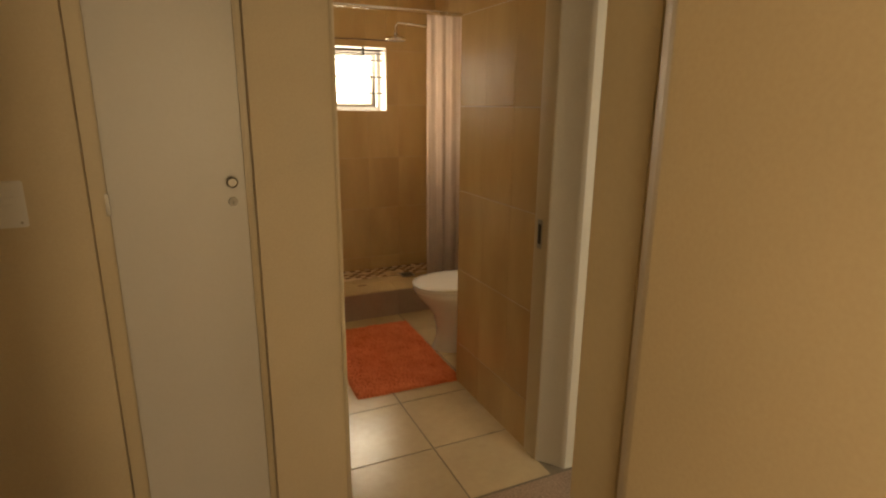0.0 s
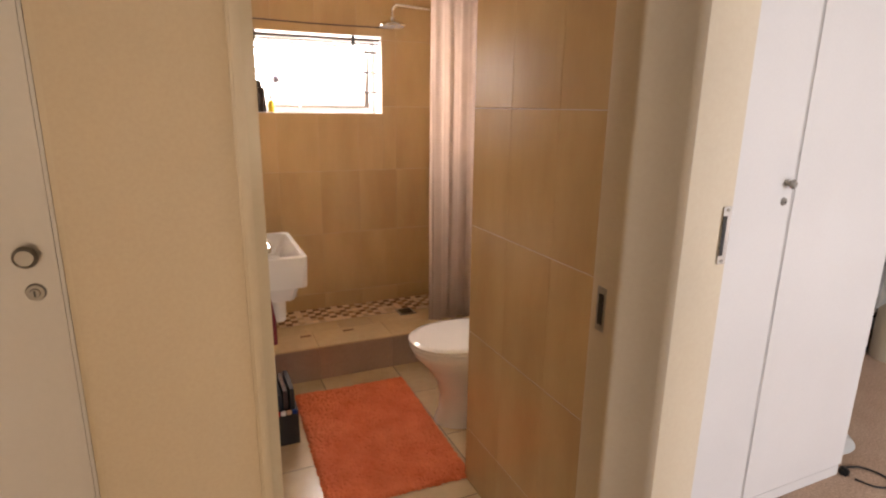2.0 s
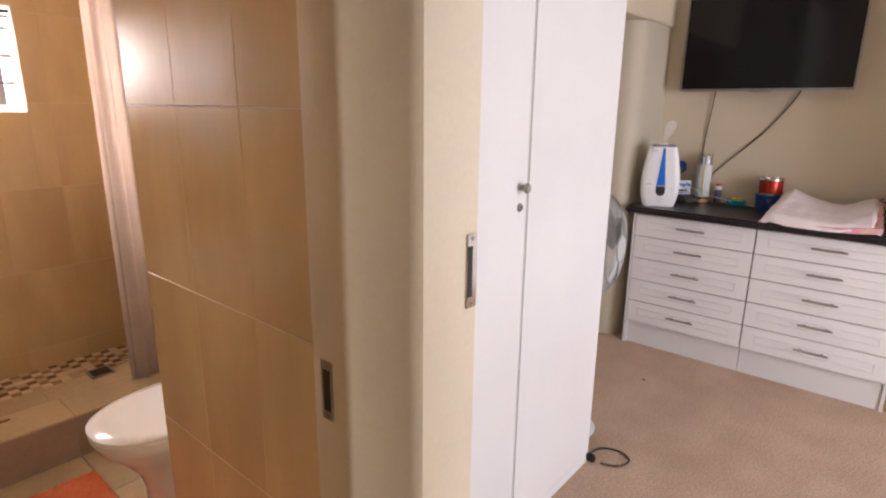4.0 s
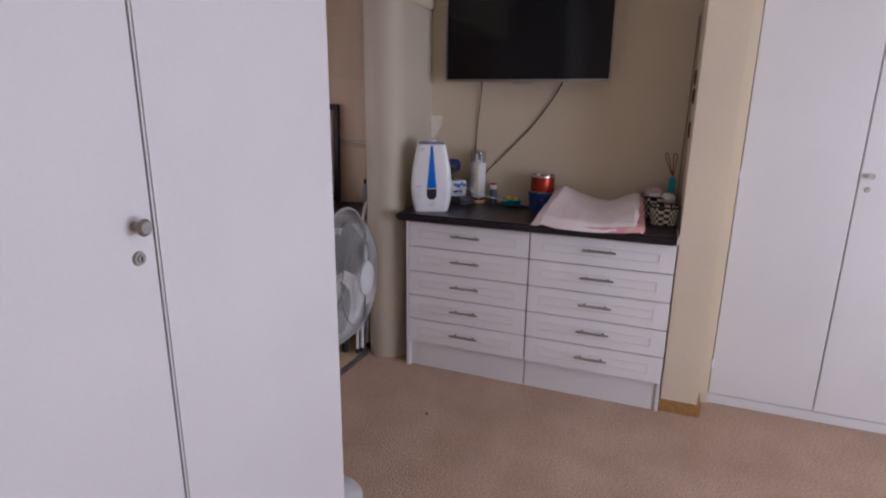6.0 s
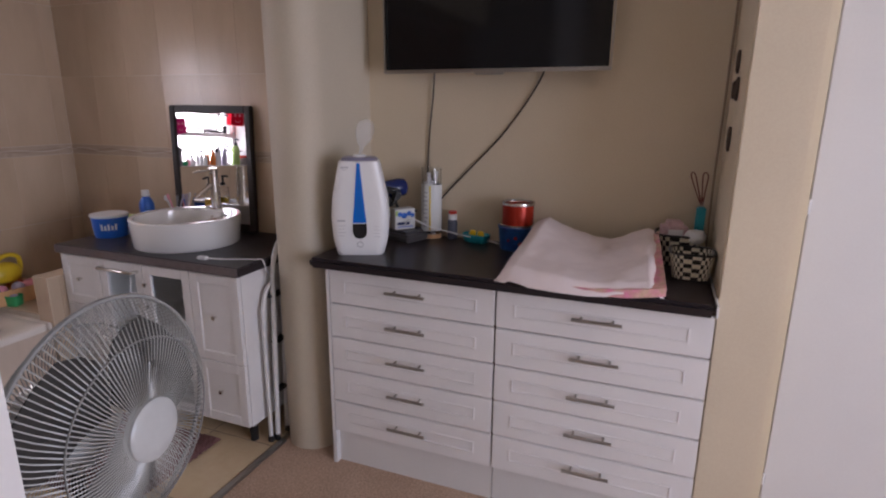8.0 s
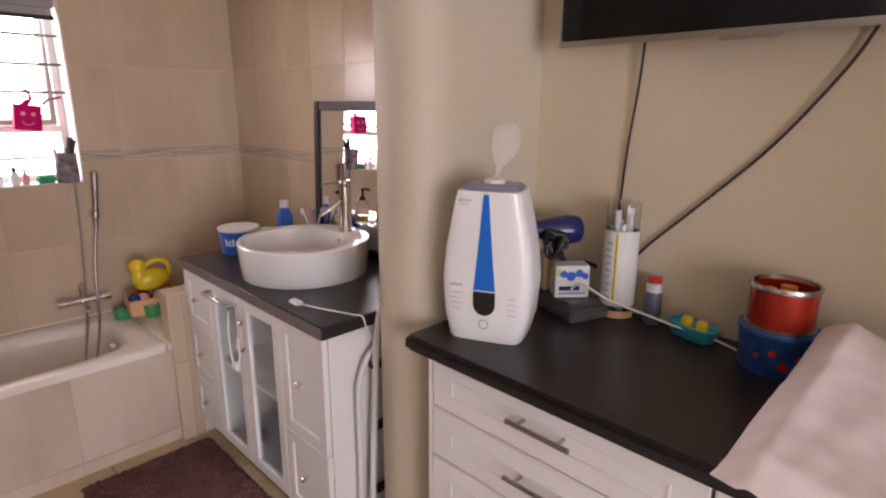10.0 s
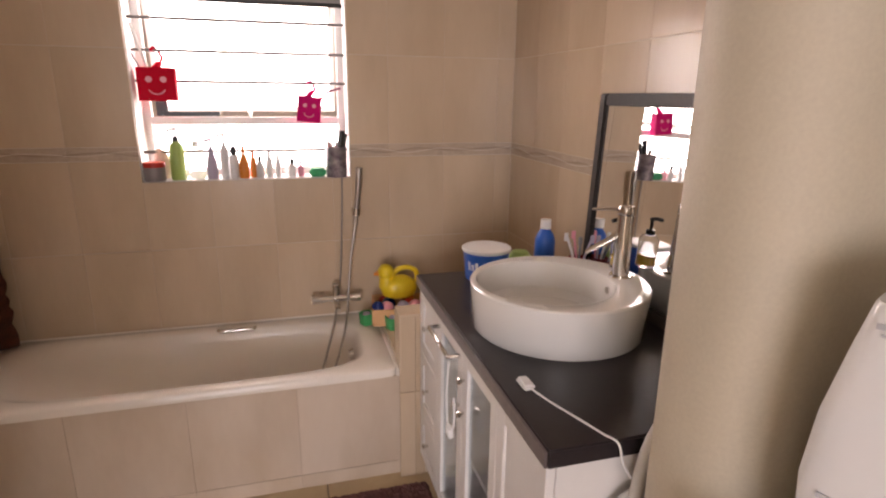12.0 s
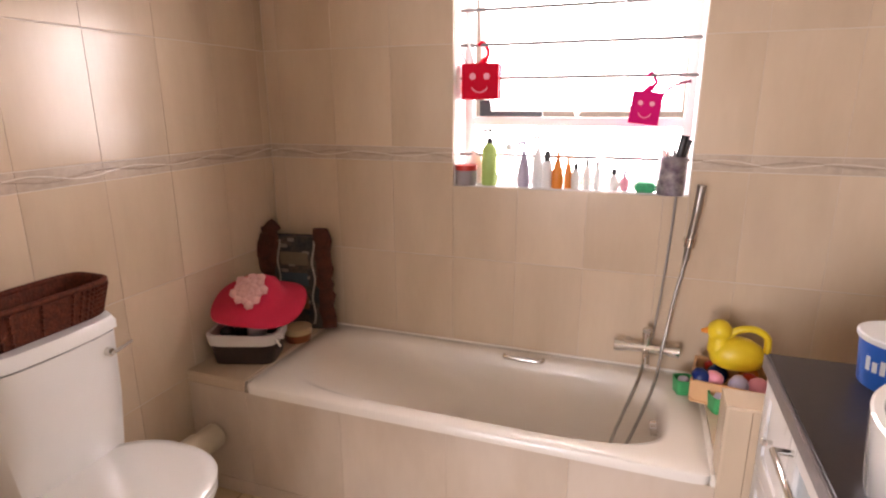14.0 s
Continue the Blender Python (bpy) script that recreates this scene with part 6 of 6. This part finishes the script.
t = thing("round_tin", (2.535, 3.985, TZ + 0.0115), "round brown tin with a pale lid", "tin")
part("tin", lathe(B(), [(0.0, 0.0), (0.042, 0.0), (0.044, 0.026), (0.0, 0.026)], 32), plain("brown_tin", (0.22, 0.07, 0.02), 0.35), t, smooth=40)
part("lid", lathe(B(), [(0.0, 0.0263), (0.0455, 0.0263), (0.0455, 0.046), (0.030, 0.050), (0.0, 0.049)], 32), plain("tan_lid", (0.58, 0.44, 0.25), 0.4), t, smooth=40)
t.scale = (1.2, 1.2, 1.2)

# ---- toilet things ----
t = thing("wicker_basket", (2.405, 3.055, 0.8545), "long red-brown wicker basket on the cistern", "basket", rz=90)
part("weave", loft(B(), [superellipse(0, 0, a, b, z, 5, 56) for z, a, b in ((0.0, 0.178, 0.062), (0.03, 0.186, 0.067), (0.06, 0.192, 0.072), (0.09, 0.198, 0.076), (0.09, 0.190, 0.069), (0.01, 0.172, 0.057))]), WICKER, t, smooth=30)
bm = B()
for i in range(7):
    z = 0.008 + i * 0.012
    g = i / 6
    pts = superellipse(0, 0, 0.181 + 0.018 * g, 0.0645 + 0.0125 * g, z, 5, 64)
    for k in range(64):
        x, y, _ = pts[k]
        cyl(bm, (x, y, z - 0.004), (x * 1.002, y * 1.004, z + 0.004), 0.0045 if (k + i) % 2 else 0.0025, seg=5)
tagged(part("strands", bm, WICKER, t), kind="stuff")
part("rim", tube(B(), [(x, y, 0.092) for x, y, _ in superellipse(0, 0, 0.196, 0.074, 0, 5, 40)] + [superellipse(0, 0, 0.196, 0.074, 0.092, 5, 40)[0]], 0.008, 8, smooth=False), WICKER, t, smooth=60)
squeeze_bottle("spray_bottle", (2.40, 2.98, 0.866), 0.020, 0.12, plain("mauve_plastic", (0.40, 0.30, 0.42), 0.3), plain("mauve_cap", (0.45, 0.36, 0.48), 0.3), "mauve spray bottle in a basket", 0.025)
squeeze_bottle("spray_bottle", (2.42, 2.915, 0.866), 0.020, 0.11, plain("sky_plastic", (0.25, 0.45, 0.62), 0.3), DEEP_BLUE, "pale blue bottle with a dark blue cap", 0.045)
single("waste_pipe", cyl(cyl(B(), (0, 0, 0), (0, 0.30, 0.0), 0.046, seg=28), (0, 0.10, 0), (0, 0.22, 0), 0.053, seg=28), plain("cream_pipe", (0.62, 0.54, 0.40), 0.4), (2.42, 3.30, 0.24), "cream plastic waste pipe beside the toilet", "pipe")


def shaggy_mat(name, loc, w, d, hh, material, label, seed, res=0.0075):
    nx, ny = int(w / res), int(d / res)
    vs, fs = [], []
    rng = random.Random(seed)
    for i in range(nx + 1):
        for j in range(ny + 1):
            e = min(i, nx - i, j, ny - j)
            z = 0.002 if e == 0 else hh * (0.55 + 0.45 * rng.random()) * min(1, 0.5 + e * 0.25) + 0.004 * noise.noise((i * 0.05, j * 0.05, seed))
            jx, jy = (rng.random() - 0.5) * res * 1.1, (rng.random() - 0.5) * res * 1.1
            vs.append((-w / 2 + w * i / nx + jx, -d / 2 + d * j / ny + jy, max(0.002, z)))
    q = ny + 1
    for i in range(nx):
        for j in range(ny):
            a = i * q + j
            fs.append((a, a + q, a + q + 1, a + 1))
    me = bpy.data.meshes.new(name)
    me.from_pydata(vs, [], fs)
    me.materials.append(material)
    ob = new(name, me)
    ob.matrix_world = pose(*loc)
    return tagged(ob, label, "bath mat")


shaggy_mat("bath_mat", (3.88, 3.13, 0.004), 0.50, 0.80, 0.022, mat("mauve_brown_shag", (0.20, 0.10, 0.095), 0.95, vary=0.3, scale=14, fine=260, bump=0.8, second=(0.13, 0.065, 0.06), spec=0.1), "mauve-brown shaggy bath mat on the tiles", 3)
m = shaggy_mat("bath_mat", (1.135, 2.81, 0.004), 0.59, 0.92, 0.020, mat("orange_shag", (0.80, 0.25, 0.12), 0.95, vary=0.2, scale=8, fine=220, bump=0.8, second=(0.68, 0.17, 0.075), spec=0.1), "orange shaggy bath mat beside the toilet", 5)
m.matrix_world = pose(1.130, 2.81, 0.004, 0, 0, -1.5)

# ---- shower room things ----
t = thing("washbasin", (0.462, 3.165, 0.70), "small square white wall washbasin with a chrome tap", "washbasin")
bm = B()
rings = [[(x, y, z) for x, y in ((0.0, -b), (a - 0.02, -b), (a, -b + 0.02), (a, b - 0.02), (a - 0.02, b), (0.0, b))] for a, b, z in ((0.372, 0.20, -0.06), (0.39, 0.215, 0.0), (0.420, 0.256, 0.012), (0.424, 0.260, 0.145), (0.420, 0.256, 0.150))]
rings += [[(x, y, z) for x, y in ((0.20, -b), (a - 0.02, -b), (a, -b + 0.02), (a, b - 0.02), (a - 0.02, b), (0.20, b))] for a, b, z in ((0.402, 0.236, 0.150), (0.396, 0.23, 0.142), (0.36, 0.19, 0.05), (0.33, 0.15, 0.042))]
part("bowl", loft(bm, rings), PORCELAIN, t, smooth=35)
bm = cyl(B(), (0.155, 0.0, 0.15), (0.155, 0.0, 0.335), 0.020, 0.018, 24)
tube(bm, [(0.155, 0, 0.30), (0.20, -0.005, 0.288), (0.262, -0.012, 0.256)], [0.014, 0.013, 0.010], 12)
part("tap", bm, CHROME, t, "chrome pillar tap", 45)
part("tap_lever", tube(B(), [(0.155, 0.0, 0.333), (0.158, 0.0, 0.362), (0.19, 0.0, 0.372), (0.245, 0.004, 0.372)], 0.0065, 10), CHROME, t, smooth=50)
part("trap", tube(B(), [(0.40, 0.05, 0.02), (0.402, 0.05, -0.06), (0.41, 0.05, -0.13)], 0.011, 12), CHROME, t, "chrome waste pipe", 50)
t = thing("hand_towel", (0.575, 2.955, 0.45), "maroon hand towel hanging under the washbasin", "towel", rz=0)
bm = B()
rings = []
for i in range(11):
    z = 0.235 - 0.235 * i / 10
    w = 0.048 + 0.016 * min(1, i / 5)
    rings.append([(0.10 + w * math.cos(q) * (1 + 0.12 * math.sin(4 * q + i * 0.2)), 0.022 * math.sin(q) * (1 + 0.3 * math.sin(5 * q)), z) for q in [2 * math.pi * k / 28 for k in range(28)]])
part("cloth", loft(bm, rings), mat("maroon_terry", (0.22, 0.03, 0.04), 0.95, vary=0.2, fine=350, bump=0.6), t, smooth=60)
part("ring", tube(B(), [(0.10 + 0.05 * math.cos(q), 0.0, 0.235 + 0.02 * math.sin(q)) for q in [2 * math.pi * k / 12 for k in range(13)]], 0.005, 8), CHROME, t, smooth=60)
single("paper_roll", lathe(B(), [(0.014, 0.0), (0.036, 0.0), (0.036, 0.095), (0.014, 0.095), (0.014, 0.0)], 28), plain("paper", (0.76, 0.73, 0.68), 0.9), (0.760, 3.005, 0.546), "white toilet roll beside the washbasin pipe", "toilet roll")
t = thing("magazine_rack", (0.705, 2.975, 0.004), "black box rack filled with dark rolled magazines", "magazine rack")
bm = B()
for a in ((-0.10, -0.12, -0.09, 0.12), (0.09, -0.12, 0.10, 0.12), (-0.09, -0.12, 0.09, -0.11), (-0.09, 0.11, 0.09, 0.12)):
    box(bm, a[0], a[1], 0.0, a[2], a[3], 0.165, 0.002)
box(bm, -0.09, -0.11, 0.0, 0.09, 0.11, 0.01)
part("box", bm, BLACK, t)
for k in range(7):
    x = -0.078 + k * 0.026
    c = (BLACK, plain("dark_navy", (0.02, 0.025, 0.04), 0.4), plain("dark_brown_cover", (0.06, 0.035, 0.03), 0.4))[k % 3]
    part("magazine", box(B(), x - 0.010, -0.10 + 0.008 * (k % 3), 0.012, x + 0.010, 0.10, 0.235 + 0.012 * (k % 4), 0.003), c, t)
for k in range(8):
    part("stripe", box(B(), -0.098 + k * 0.0245, -0.1225, 0.150, -0.078 + k * 0.0245, -0.1205, 0.172), (RED, CARD, plain("tan_stripe", (0.45, 0.30, 0.2), 0.6), DEEP_BLUE)[k % 4], t)
t = thing("soap_holder", (0.815, YB - 0.001, 0.97), "orange plastic soap holder on the tiled wall", "soap holder")
bm = box(B(), -0.04, -0.006, 0.0, 0.04, 0.0, 0.085, 0.003)
box(bm, -0.035, -0.05, 0.0, 0.035, -0.006, 0.055, 0.008, 3)
part("holder", bm, plain("coral_plastic", (0.75, 0.20, 0.09), 0.35), t, smooth=50)
part("soap", box(B(), -0.018, -0.052, 0.02, 0.02, -0.046, 0.04, 0.003), plain("pale_orange", (0.80, 0.45, 0.22), 0.4), t)
single("brown_cord", tube(B(), [(0.755, YB - 0.006, 1.43), (0.757, YB - 0.008, 1.35), (0.770, YB - 0.008, 1.22), (0.785, YB - 0.008, 1.08)], 0.004, 8), plain("brown_cord", (0.14, 0.09, 0.06), 0.6), (0, 0, 0), "brown cord hanging from the window sill", "cord")
t = thing("wall_cabinet", (0.4615, 3.20, 1.245), "white wall cabinet over the washbasin", "cabinet")
part("body", box(B(), 0.0, -0.02, 0.0, 0.185, 0.40, 0.62, 0.006), WHITE_PAINT, t)
part("door", box(B(), 0.1855, -0.018, 0.004, 0.203, 0.398, 0.616, 0.004), WHITE_PAINT, t)
for x, r, hh, c, cap, lab in ((0.735, 0.020, 0.17, BLACK, BLACK, "black bottle on the window sill"), (0.80, 0.030, 0.155, WHITE_PLASTIC, WHITE_PLASTIC, "white bottle on the window sill"), (0.878, 0.038, 0.155, plain("dark_brown_plastic", (0.03, 0.015, 0.012), 0.25), BLACK, "dark brown bottle with a black cap"), (0.945, 0.018, 0.072, YELLOW, BLACK, "small yellow bottle with a black cap")):
    squeeze_bottle("shampoo_bottle", (x, YB + 0.05, W1[2] + 0.0045), r, hh, c, cap, lab, 0.03, neck=0.8)
single("loofah", loft(B(), [superellipse(0.004 * math.sin(9 * z), 0, a, a * 0.8, z, 2.1, 24) for z, a in ((0.0, 0.02), (0.02, 0.045), (0.045, 0.05), (0.07, 0.03), (0.075, 0.01))]), plain("lime_mesh", (0.38, 0.46, 0.05), 0.7), (0.805, YB + 0.05, W1[2] + 0.19), "lime green bath puff on top of bottles", "bath puff")

t = thing("bath_puff", (0.985, YB + 0.08, W1[2] + 0.20), "small lilac mesh puff hung on a window bar", "bath puff")
bm = B()
bmesh.ops.create_icosphere(bm, subdivisions=3, radius=0.026)
for v in bm.verts:
    v.co *= 1 + 0.22 * noise.noise(v.co * 90)
part("mesh", bm, LILAC, t, smooth=60)
part("loop", tube(B(), [(0.0, 0.0, 0.02), (0.008, 0.0, 0.045), (0.0, 0.0, 0.066), (-0.008, 0.0, 0.045), (0.0, 0.0, 0.02)], 0.0018, 6), WHITE_PLASTIC, t, smooth=60)

t = thing("rain_shower", (1.62, 3.92, 1.93), "round chrome rain shower head on a wall arm", "shower head")
part("head", lathe(B(), [(0.0, 0.0), (0.078, 0.0), (0.080, 0.006), (0.060, 0.022), (0.018, 0.036), (0.014, 0.05), (0.0, 0.05)], 40), CHROME, t, smooth=45)
part("arm", tube(B(), [(0.0, 0.0, 0.05), (0.0, 0.0, 0.09), (0.02, 0.0, 0.112), (0.06, 0.0, 0.118), (0.44, 0.0, 0.10)], 0.010, 12), CHROME, t, smooth=50)
bm = B()
for r, n in ((0.02, 8), (0.042, 16), (0.064, 24)):
    for k in range(n):
        cyl(bm, (r * math.cos(2 * math.pi * k / n), r * math.sin(2 * math.pi * k / n), 0.0), (r * math.cos(2 * math.pi * k / n), r * math.sin(2 * math.pi * k / n), -0.004), 0.0025, seg=6)
part("nozzles", bm, GREY, t)

t = thing("shower_curtain", (1.89, 3.55, 0.185), "pale pinkish shower curtain pulled to one side", "shower curtain")
bm = B()
rows = []
for i in range(25):
    z = 1.88 * i / 24
    row = []
    for k in range(97):
        u = k / 96
        x = -0.175 + 0.33 * u + 0.010 * math.sin(40 * u) * (1 - i / 30)
        y = (0.013 * math.sin(2 * math.pi * 3.6 * u + 0.7 * math.sin(z * 1.1)) + 0.004 * math.sin(2 * math.pi * 8.3 * u + 1.3 * z)) * (0.7 + 0.3 * (1 - i / 24))
        row.append(Vector((x, y, z)))
    rows.append(row)
vs = [[bm.verts.new(p) for p in row] for row in rows]
for a, b in zip(vs, vs[1:]):
    for k in range(96):
        bm.faces.new((a[k], a[k + 1], b[k + 1], b[k]))
bmesh.ops.solidify(bm, geom=bm.faces[:], thickness=0.0015)
part("cloth", bm, mat("pale_curtain_cloth", (0.72, 0.62, 0.56), 0.8, vary=0.08, scale=8, fine=300, bump=0.15), t, smooth=60)
for k in range(6):
    part("ring", tube(B(), [(-0.155 + k * 0.062, 0.018 * math.cos(q), 1.885 + 0.018 * math.sin(q)) for q in [2 * math.pi * j / 12 for j in range(13)]], 0.0025, 6), CHROME, t)
single("curtain_rod", cyl(B(), (0.47, 3.55, 2.083), (2.055, 3.55, 2.083), 0.0115, seg=16), CHROME, (0, 0, 0), "chrome shower curtain rod between the walls", "curtain rod")
t = thing("window_blind", (1.165, YB + 0.012, 1.893), "dark rolled blind with a rod at the window head", "blind")
part("roll", cyl(B(), (-0.475, 0.02, -0.012), (0.475, 0.02, -0.012), 0.008, seg=16), plain("dark_brown_blind", (0.06, 0.04, 0.03), 0.6), t, smooth=40)
part("rail", box(B(), -0.475, 0.010, -0.040, 0.475, 0.020, -0.032, 0.003), BLACK, t)
for x in (-0.30, 0.30):
    part("clip", box(B(), x - 0.008, 0.0, -0.05, x + 0.008, 0.03, 0.011, 0.002), BLACK, t)
single("curtain_wire", tube(B(), [(0.60, YB - 0.02, 1.965), (1.15, YB - 0.022, 1.952), (1.72, YB - 0.02, 1.955)], 0.0045, 8), plain("dark_wire", (0.09, 0.06, 0.045), 0.5), (0, 0, 0), "thin dark rod above the shower window", "curtain rod")

# sunlit plaster wall beyond the windows
structure("neighbour_wall", box(B(), -3, 7.2, -0.3, 8, 7.4, 3.6), mat("pale_plaster", (0.58, 0.46, 0.34), 0.9, vary=0.15), "pale plastered garden wall outside", "wall")

# ---- shower floor mosaic ----
MOS = [plain("cream_mosaic", (0.76, 0.60, 0.42), 0.3, rand=0.08), plain("brown_mosaic", (0.19, 0.085, 0.032), 0.5, rand=0.15, spec=0.3), plain("tan_mosaic", (0.36, 0.20, 0.085), 0.45, rand=0.1, spec=0.3), plain("sand_mosaic", (0.55, 0.40, 0.23), 0.3, rand=0.08)]
rng = random.Random(11)
for i in range(38):
    for j in range(6):
        dark = (i + j) % 2 and rng.random() < (0.35 if j == 0 else 0.85)
        k = rng.choice((1, 1, 2)) if dark else rng.choice((0, 0, 0, 3))
        ob = new("mosaic_tile", tile_mesh(0.0395, 0.0395, MOS[k]))
        ob.parent = step
        ob.matrix_local = pose(0.482 + i * 0.0415, 3.975 + j * 0.0415, SH - 0.073)
for x, y in ((0.65, 3.515), (0.787, 3.60), (0.972, 3.585), (1.22, 3.585)):
    ob = new("insert_tile", tile_mesh(0.062, 0.018, MOS[1]))
    ob.parent = step
    ob.matrix_local = pose(x, y, SH + 0.0015)
t = thing("shower_drain", (1.70, 3.93, SH - 0.0735), "square dark floor drain in the shower", "drain")
part("frame", box(B(), -0.055, -0.055, 0.0, 0.055, 0.055, 0.005, 0.001), STEEL, t)
part("grid", box(B(), -0.042, -0.042, 0.0045, 0.042, 0.042, 0.006), BLACK, t)

# ---- wall and floor tiles ----
tile_face(wall_back, (0, YB, 0), (1, 0, 0), (0, 0, 1), cuts(3.122, 0.25, XW, XE), Z2, TILE, (W2,), rows={4: BAND})
tile_face(wall_back, (0, YB, 0), (1, 0, 0), (0, 0, 1), cuts(0.70, 0.26, 0.46, 2.06), Z1, TILE_TAN, (W1,), gap=0.0014)
tile_face(wall_divide, (XW, 0, 0), (0, 1, 0), (0, 0, 1), cuts(2.41, 0.25, 2.41, YB), Z2, TILE, rows={4: BAND})
tile_face(wall_east, (XE, 0, 0), (0, -1, 0), (0, 0, 1), cuts(-YB, 0.25, -YB, -2.485), Z2, TILE, rows={4: BAND})
tile_face(wall_stub, (0, 2.40, 0), (-1, 0, 0), (0, 0, 1), cuts(-2.84, 0.25, -2.83, -XW), Z2, TILE, rows={4: BAND})
tile_face(wall_stub, (1.385, 0, 0), (0, -1, 0), (0, 0, 1), cuts(-2.36, 0.25, -2.36, -1.645), Z1, TILE_TAN)
tile_face(wall_stub, (0, 2.36, 0), (-1, 0, 0), (0, 0, 1), cuts(-1.635, 0.25, -1.60, -1.385), Z1, TILE_TAN)
tile_face(wall_divide, (2.06, 0, 0), (0, -1, 0), (0, 0, 1), cuts(-YB, 0.26, -YB, -2.40), Z1, TILE_TAN)
tile_face(wall_left, (0.46, 0, 0), (0, 1, 0), (0, 0, 1), cuts(YB, 0.26, 1.67, YB), Z1, TILE_TAN)
tile_face(sur, (0, TY0 + 0.007, 0), (1, 0, 0), (0, 0, 1), cuts(2.93, 0.37, XW, T1 + 0.012), [0.0, 0.06, TZ - 0.0325], TILE_FRONT, gap=0.0015, vgap=0.4)
tile_face(sur, (0, TY0 + 0.006, 0), (1, 0, 0), (0, 0, 1), [XW, T0 - 0.004], [TZ - 0.032, TZ + 0.004], TILE)
tile_face(sur, (0, 0, TZ + 0.010), (1, 0, 0), (0, 1, 0), [XW, T0 - 0.004], [TY0 + 0.007, 3.93, YB], TILE)
tile_face(ledge, (0, 0, 0.682), (1, 0, 0), (0, 1, 0), [T1 + 0.005, 4.37, XE], [TY0 - 0.026, 3.683], TILE)
tile_face(ledge, (0, 0, 0.498), (1, 0, 0), (0, 1, 0), [T1 + 0.005, 4.37, XE], [3.685, YB], TILE)
tile_face(ledge, (0, TY0 - 0.025, 0), (1, 0, 0), (0, 0, 1), [T1 + 0.005, 4.10, 4.14], [0.0, 0.37, 0.675], TILE)
tile_face(ledge, (T1 + 0.005, 0, 0), (0, -1, 0), (0, 0, 1), [-3.680, -TY0 + 0.026], [TZ, 0.675], TILE)
tile_face(floor_bath, (0, 0, 0.004), (1, 0, 0), (0, 1, 0), cuts(3.76, 0.42, XW, XE), cuts(3.24, 0.42, 2.49, TY0 + 0.04), FTILE, gap=0.006, vgap=1.0)
tile_face(floor_shower, (0, 0, 0.004), (1, 0, 0), (0, 1, 0), cuts(1.015, 0.42, 0.46, 2.06), cuts(1.825, 0.42, 2.245, 3.43), FTILE, gap=0.006, vgap=1.0)
tile_face(floor_shower, (0, 0, 0.004), (1, 0, 0), (0, 1, 0), cuts(1.015, 0.42, 0.46, 1.39), [1.465, 1.825, 2.245], FTILE, gap=0.006, vgap=1.0)
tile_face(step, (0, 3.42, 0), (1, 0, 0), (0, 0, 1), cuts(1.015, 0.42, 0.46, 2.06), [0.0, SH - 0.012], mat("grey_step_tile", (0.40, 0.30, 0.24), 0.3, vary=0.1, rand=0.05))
tile_face(step, (0, 0, SH), (1, 0, 0), (0, 1, 0), cuts(1.015, 0.42, 0.46, 2.06), [3.41, 3.63], FTILE)


# raised wave line along the listello
WAVE_DARK = mat("taupe_glaze", (0.43, 0.345, 0.265), 0.2, vary=0.1)
# pale colour paints the bright highlight of the wave relief
WAVE_HIGHLIGHT = mat("highlight_glaze", (0.70, 0.60, 0.49), 0.15, vary=0.05)
def wave(parent, origin, u, length):
    u, o = Vector(u), Vector(origin)
    n = u.cross(Vector((0, 0, 1)))
    for k, amp, ph in ((0, 0.011, 0.0), (1, 0.009, 2.0)):
        pts = []
        for i in range(181):
            q = length * i / 180
            pts.append(o + u * q + n * 0.0005 + Vector((0, 0, 0.006 + amp * math.sin(2 * math.pi * q / 0.34 + ph) * (0.75 + 0.25 * math.sin(q * 9.0)))))
        part("wave_line", tube(B(), pts, 0.0027, 6, smooth=False), WAVE_DARK if k else WAVE_HIGHLIGHT, parent, smooth=60)


wave(wall_back, (XW + 0.01, YB, 1.203), (1, 0, 0), W2[0] - XW - 0.01)
wave(wall_back, (W2[1], YB, 1.203), (1, 0, 0), XE - W2[1] - 0.01)
wave(wall_divide, (XW, 2.42, 1.203), (0, 1, 0), YB - 2.43)
wave(wall_east, (XE, YB - 0.01, 1.203), (0, -1, 0), YB - 2.50)
tile_face(step, (0, 0, SH - 0.074), (1, 0, 0), (0, 1, 0), cuts(1.015, 0.21, 0.46, 2.06), [3.63, 3.79, 3.949], FTILE)
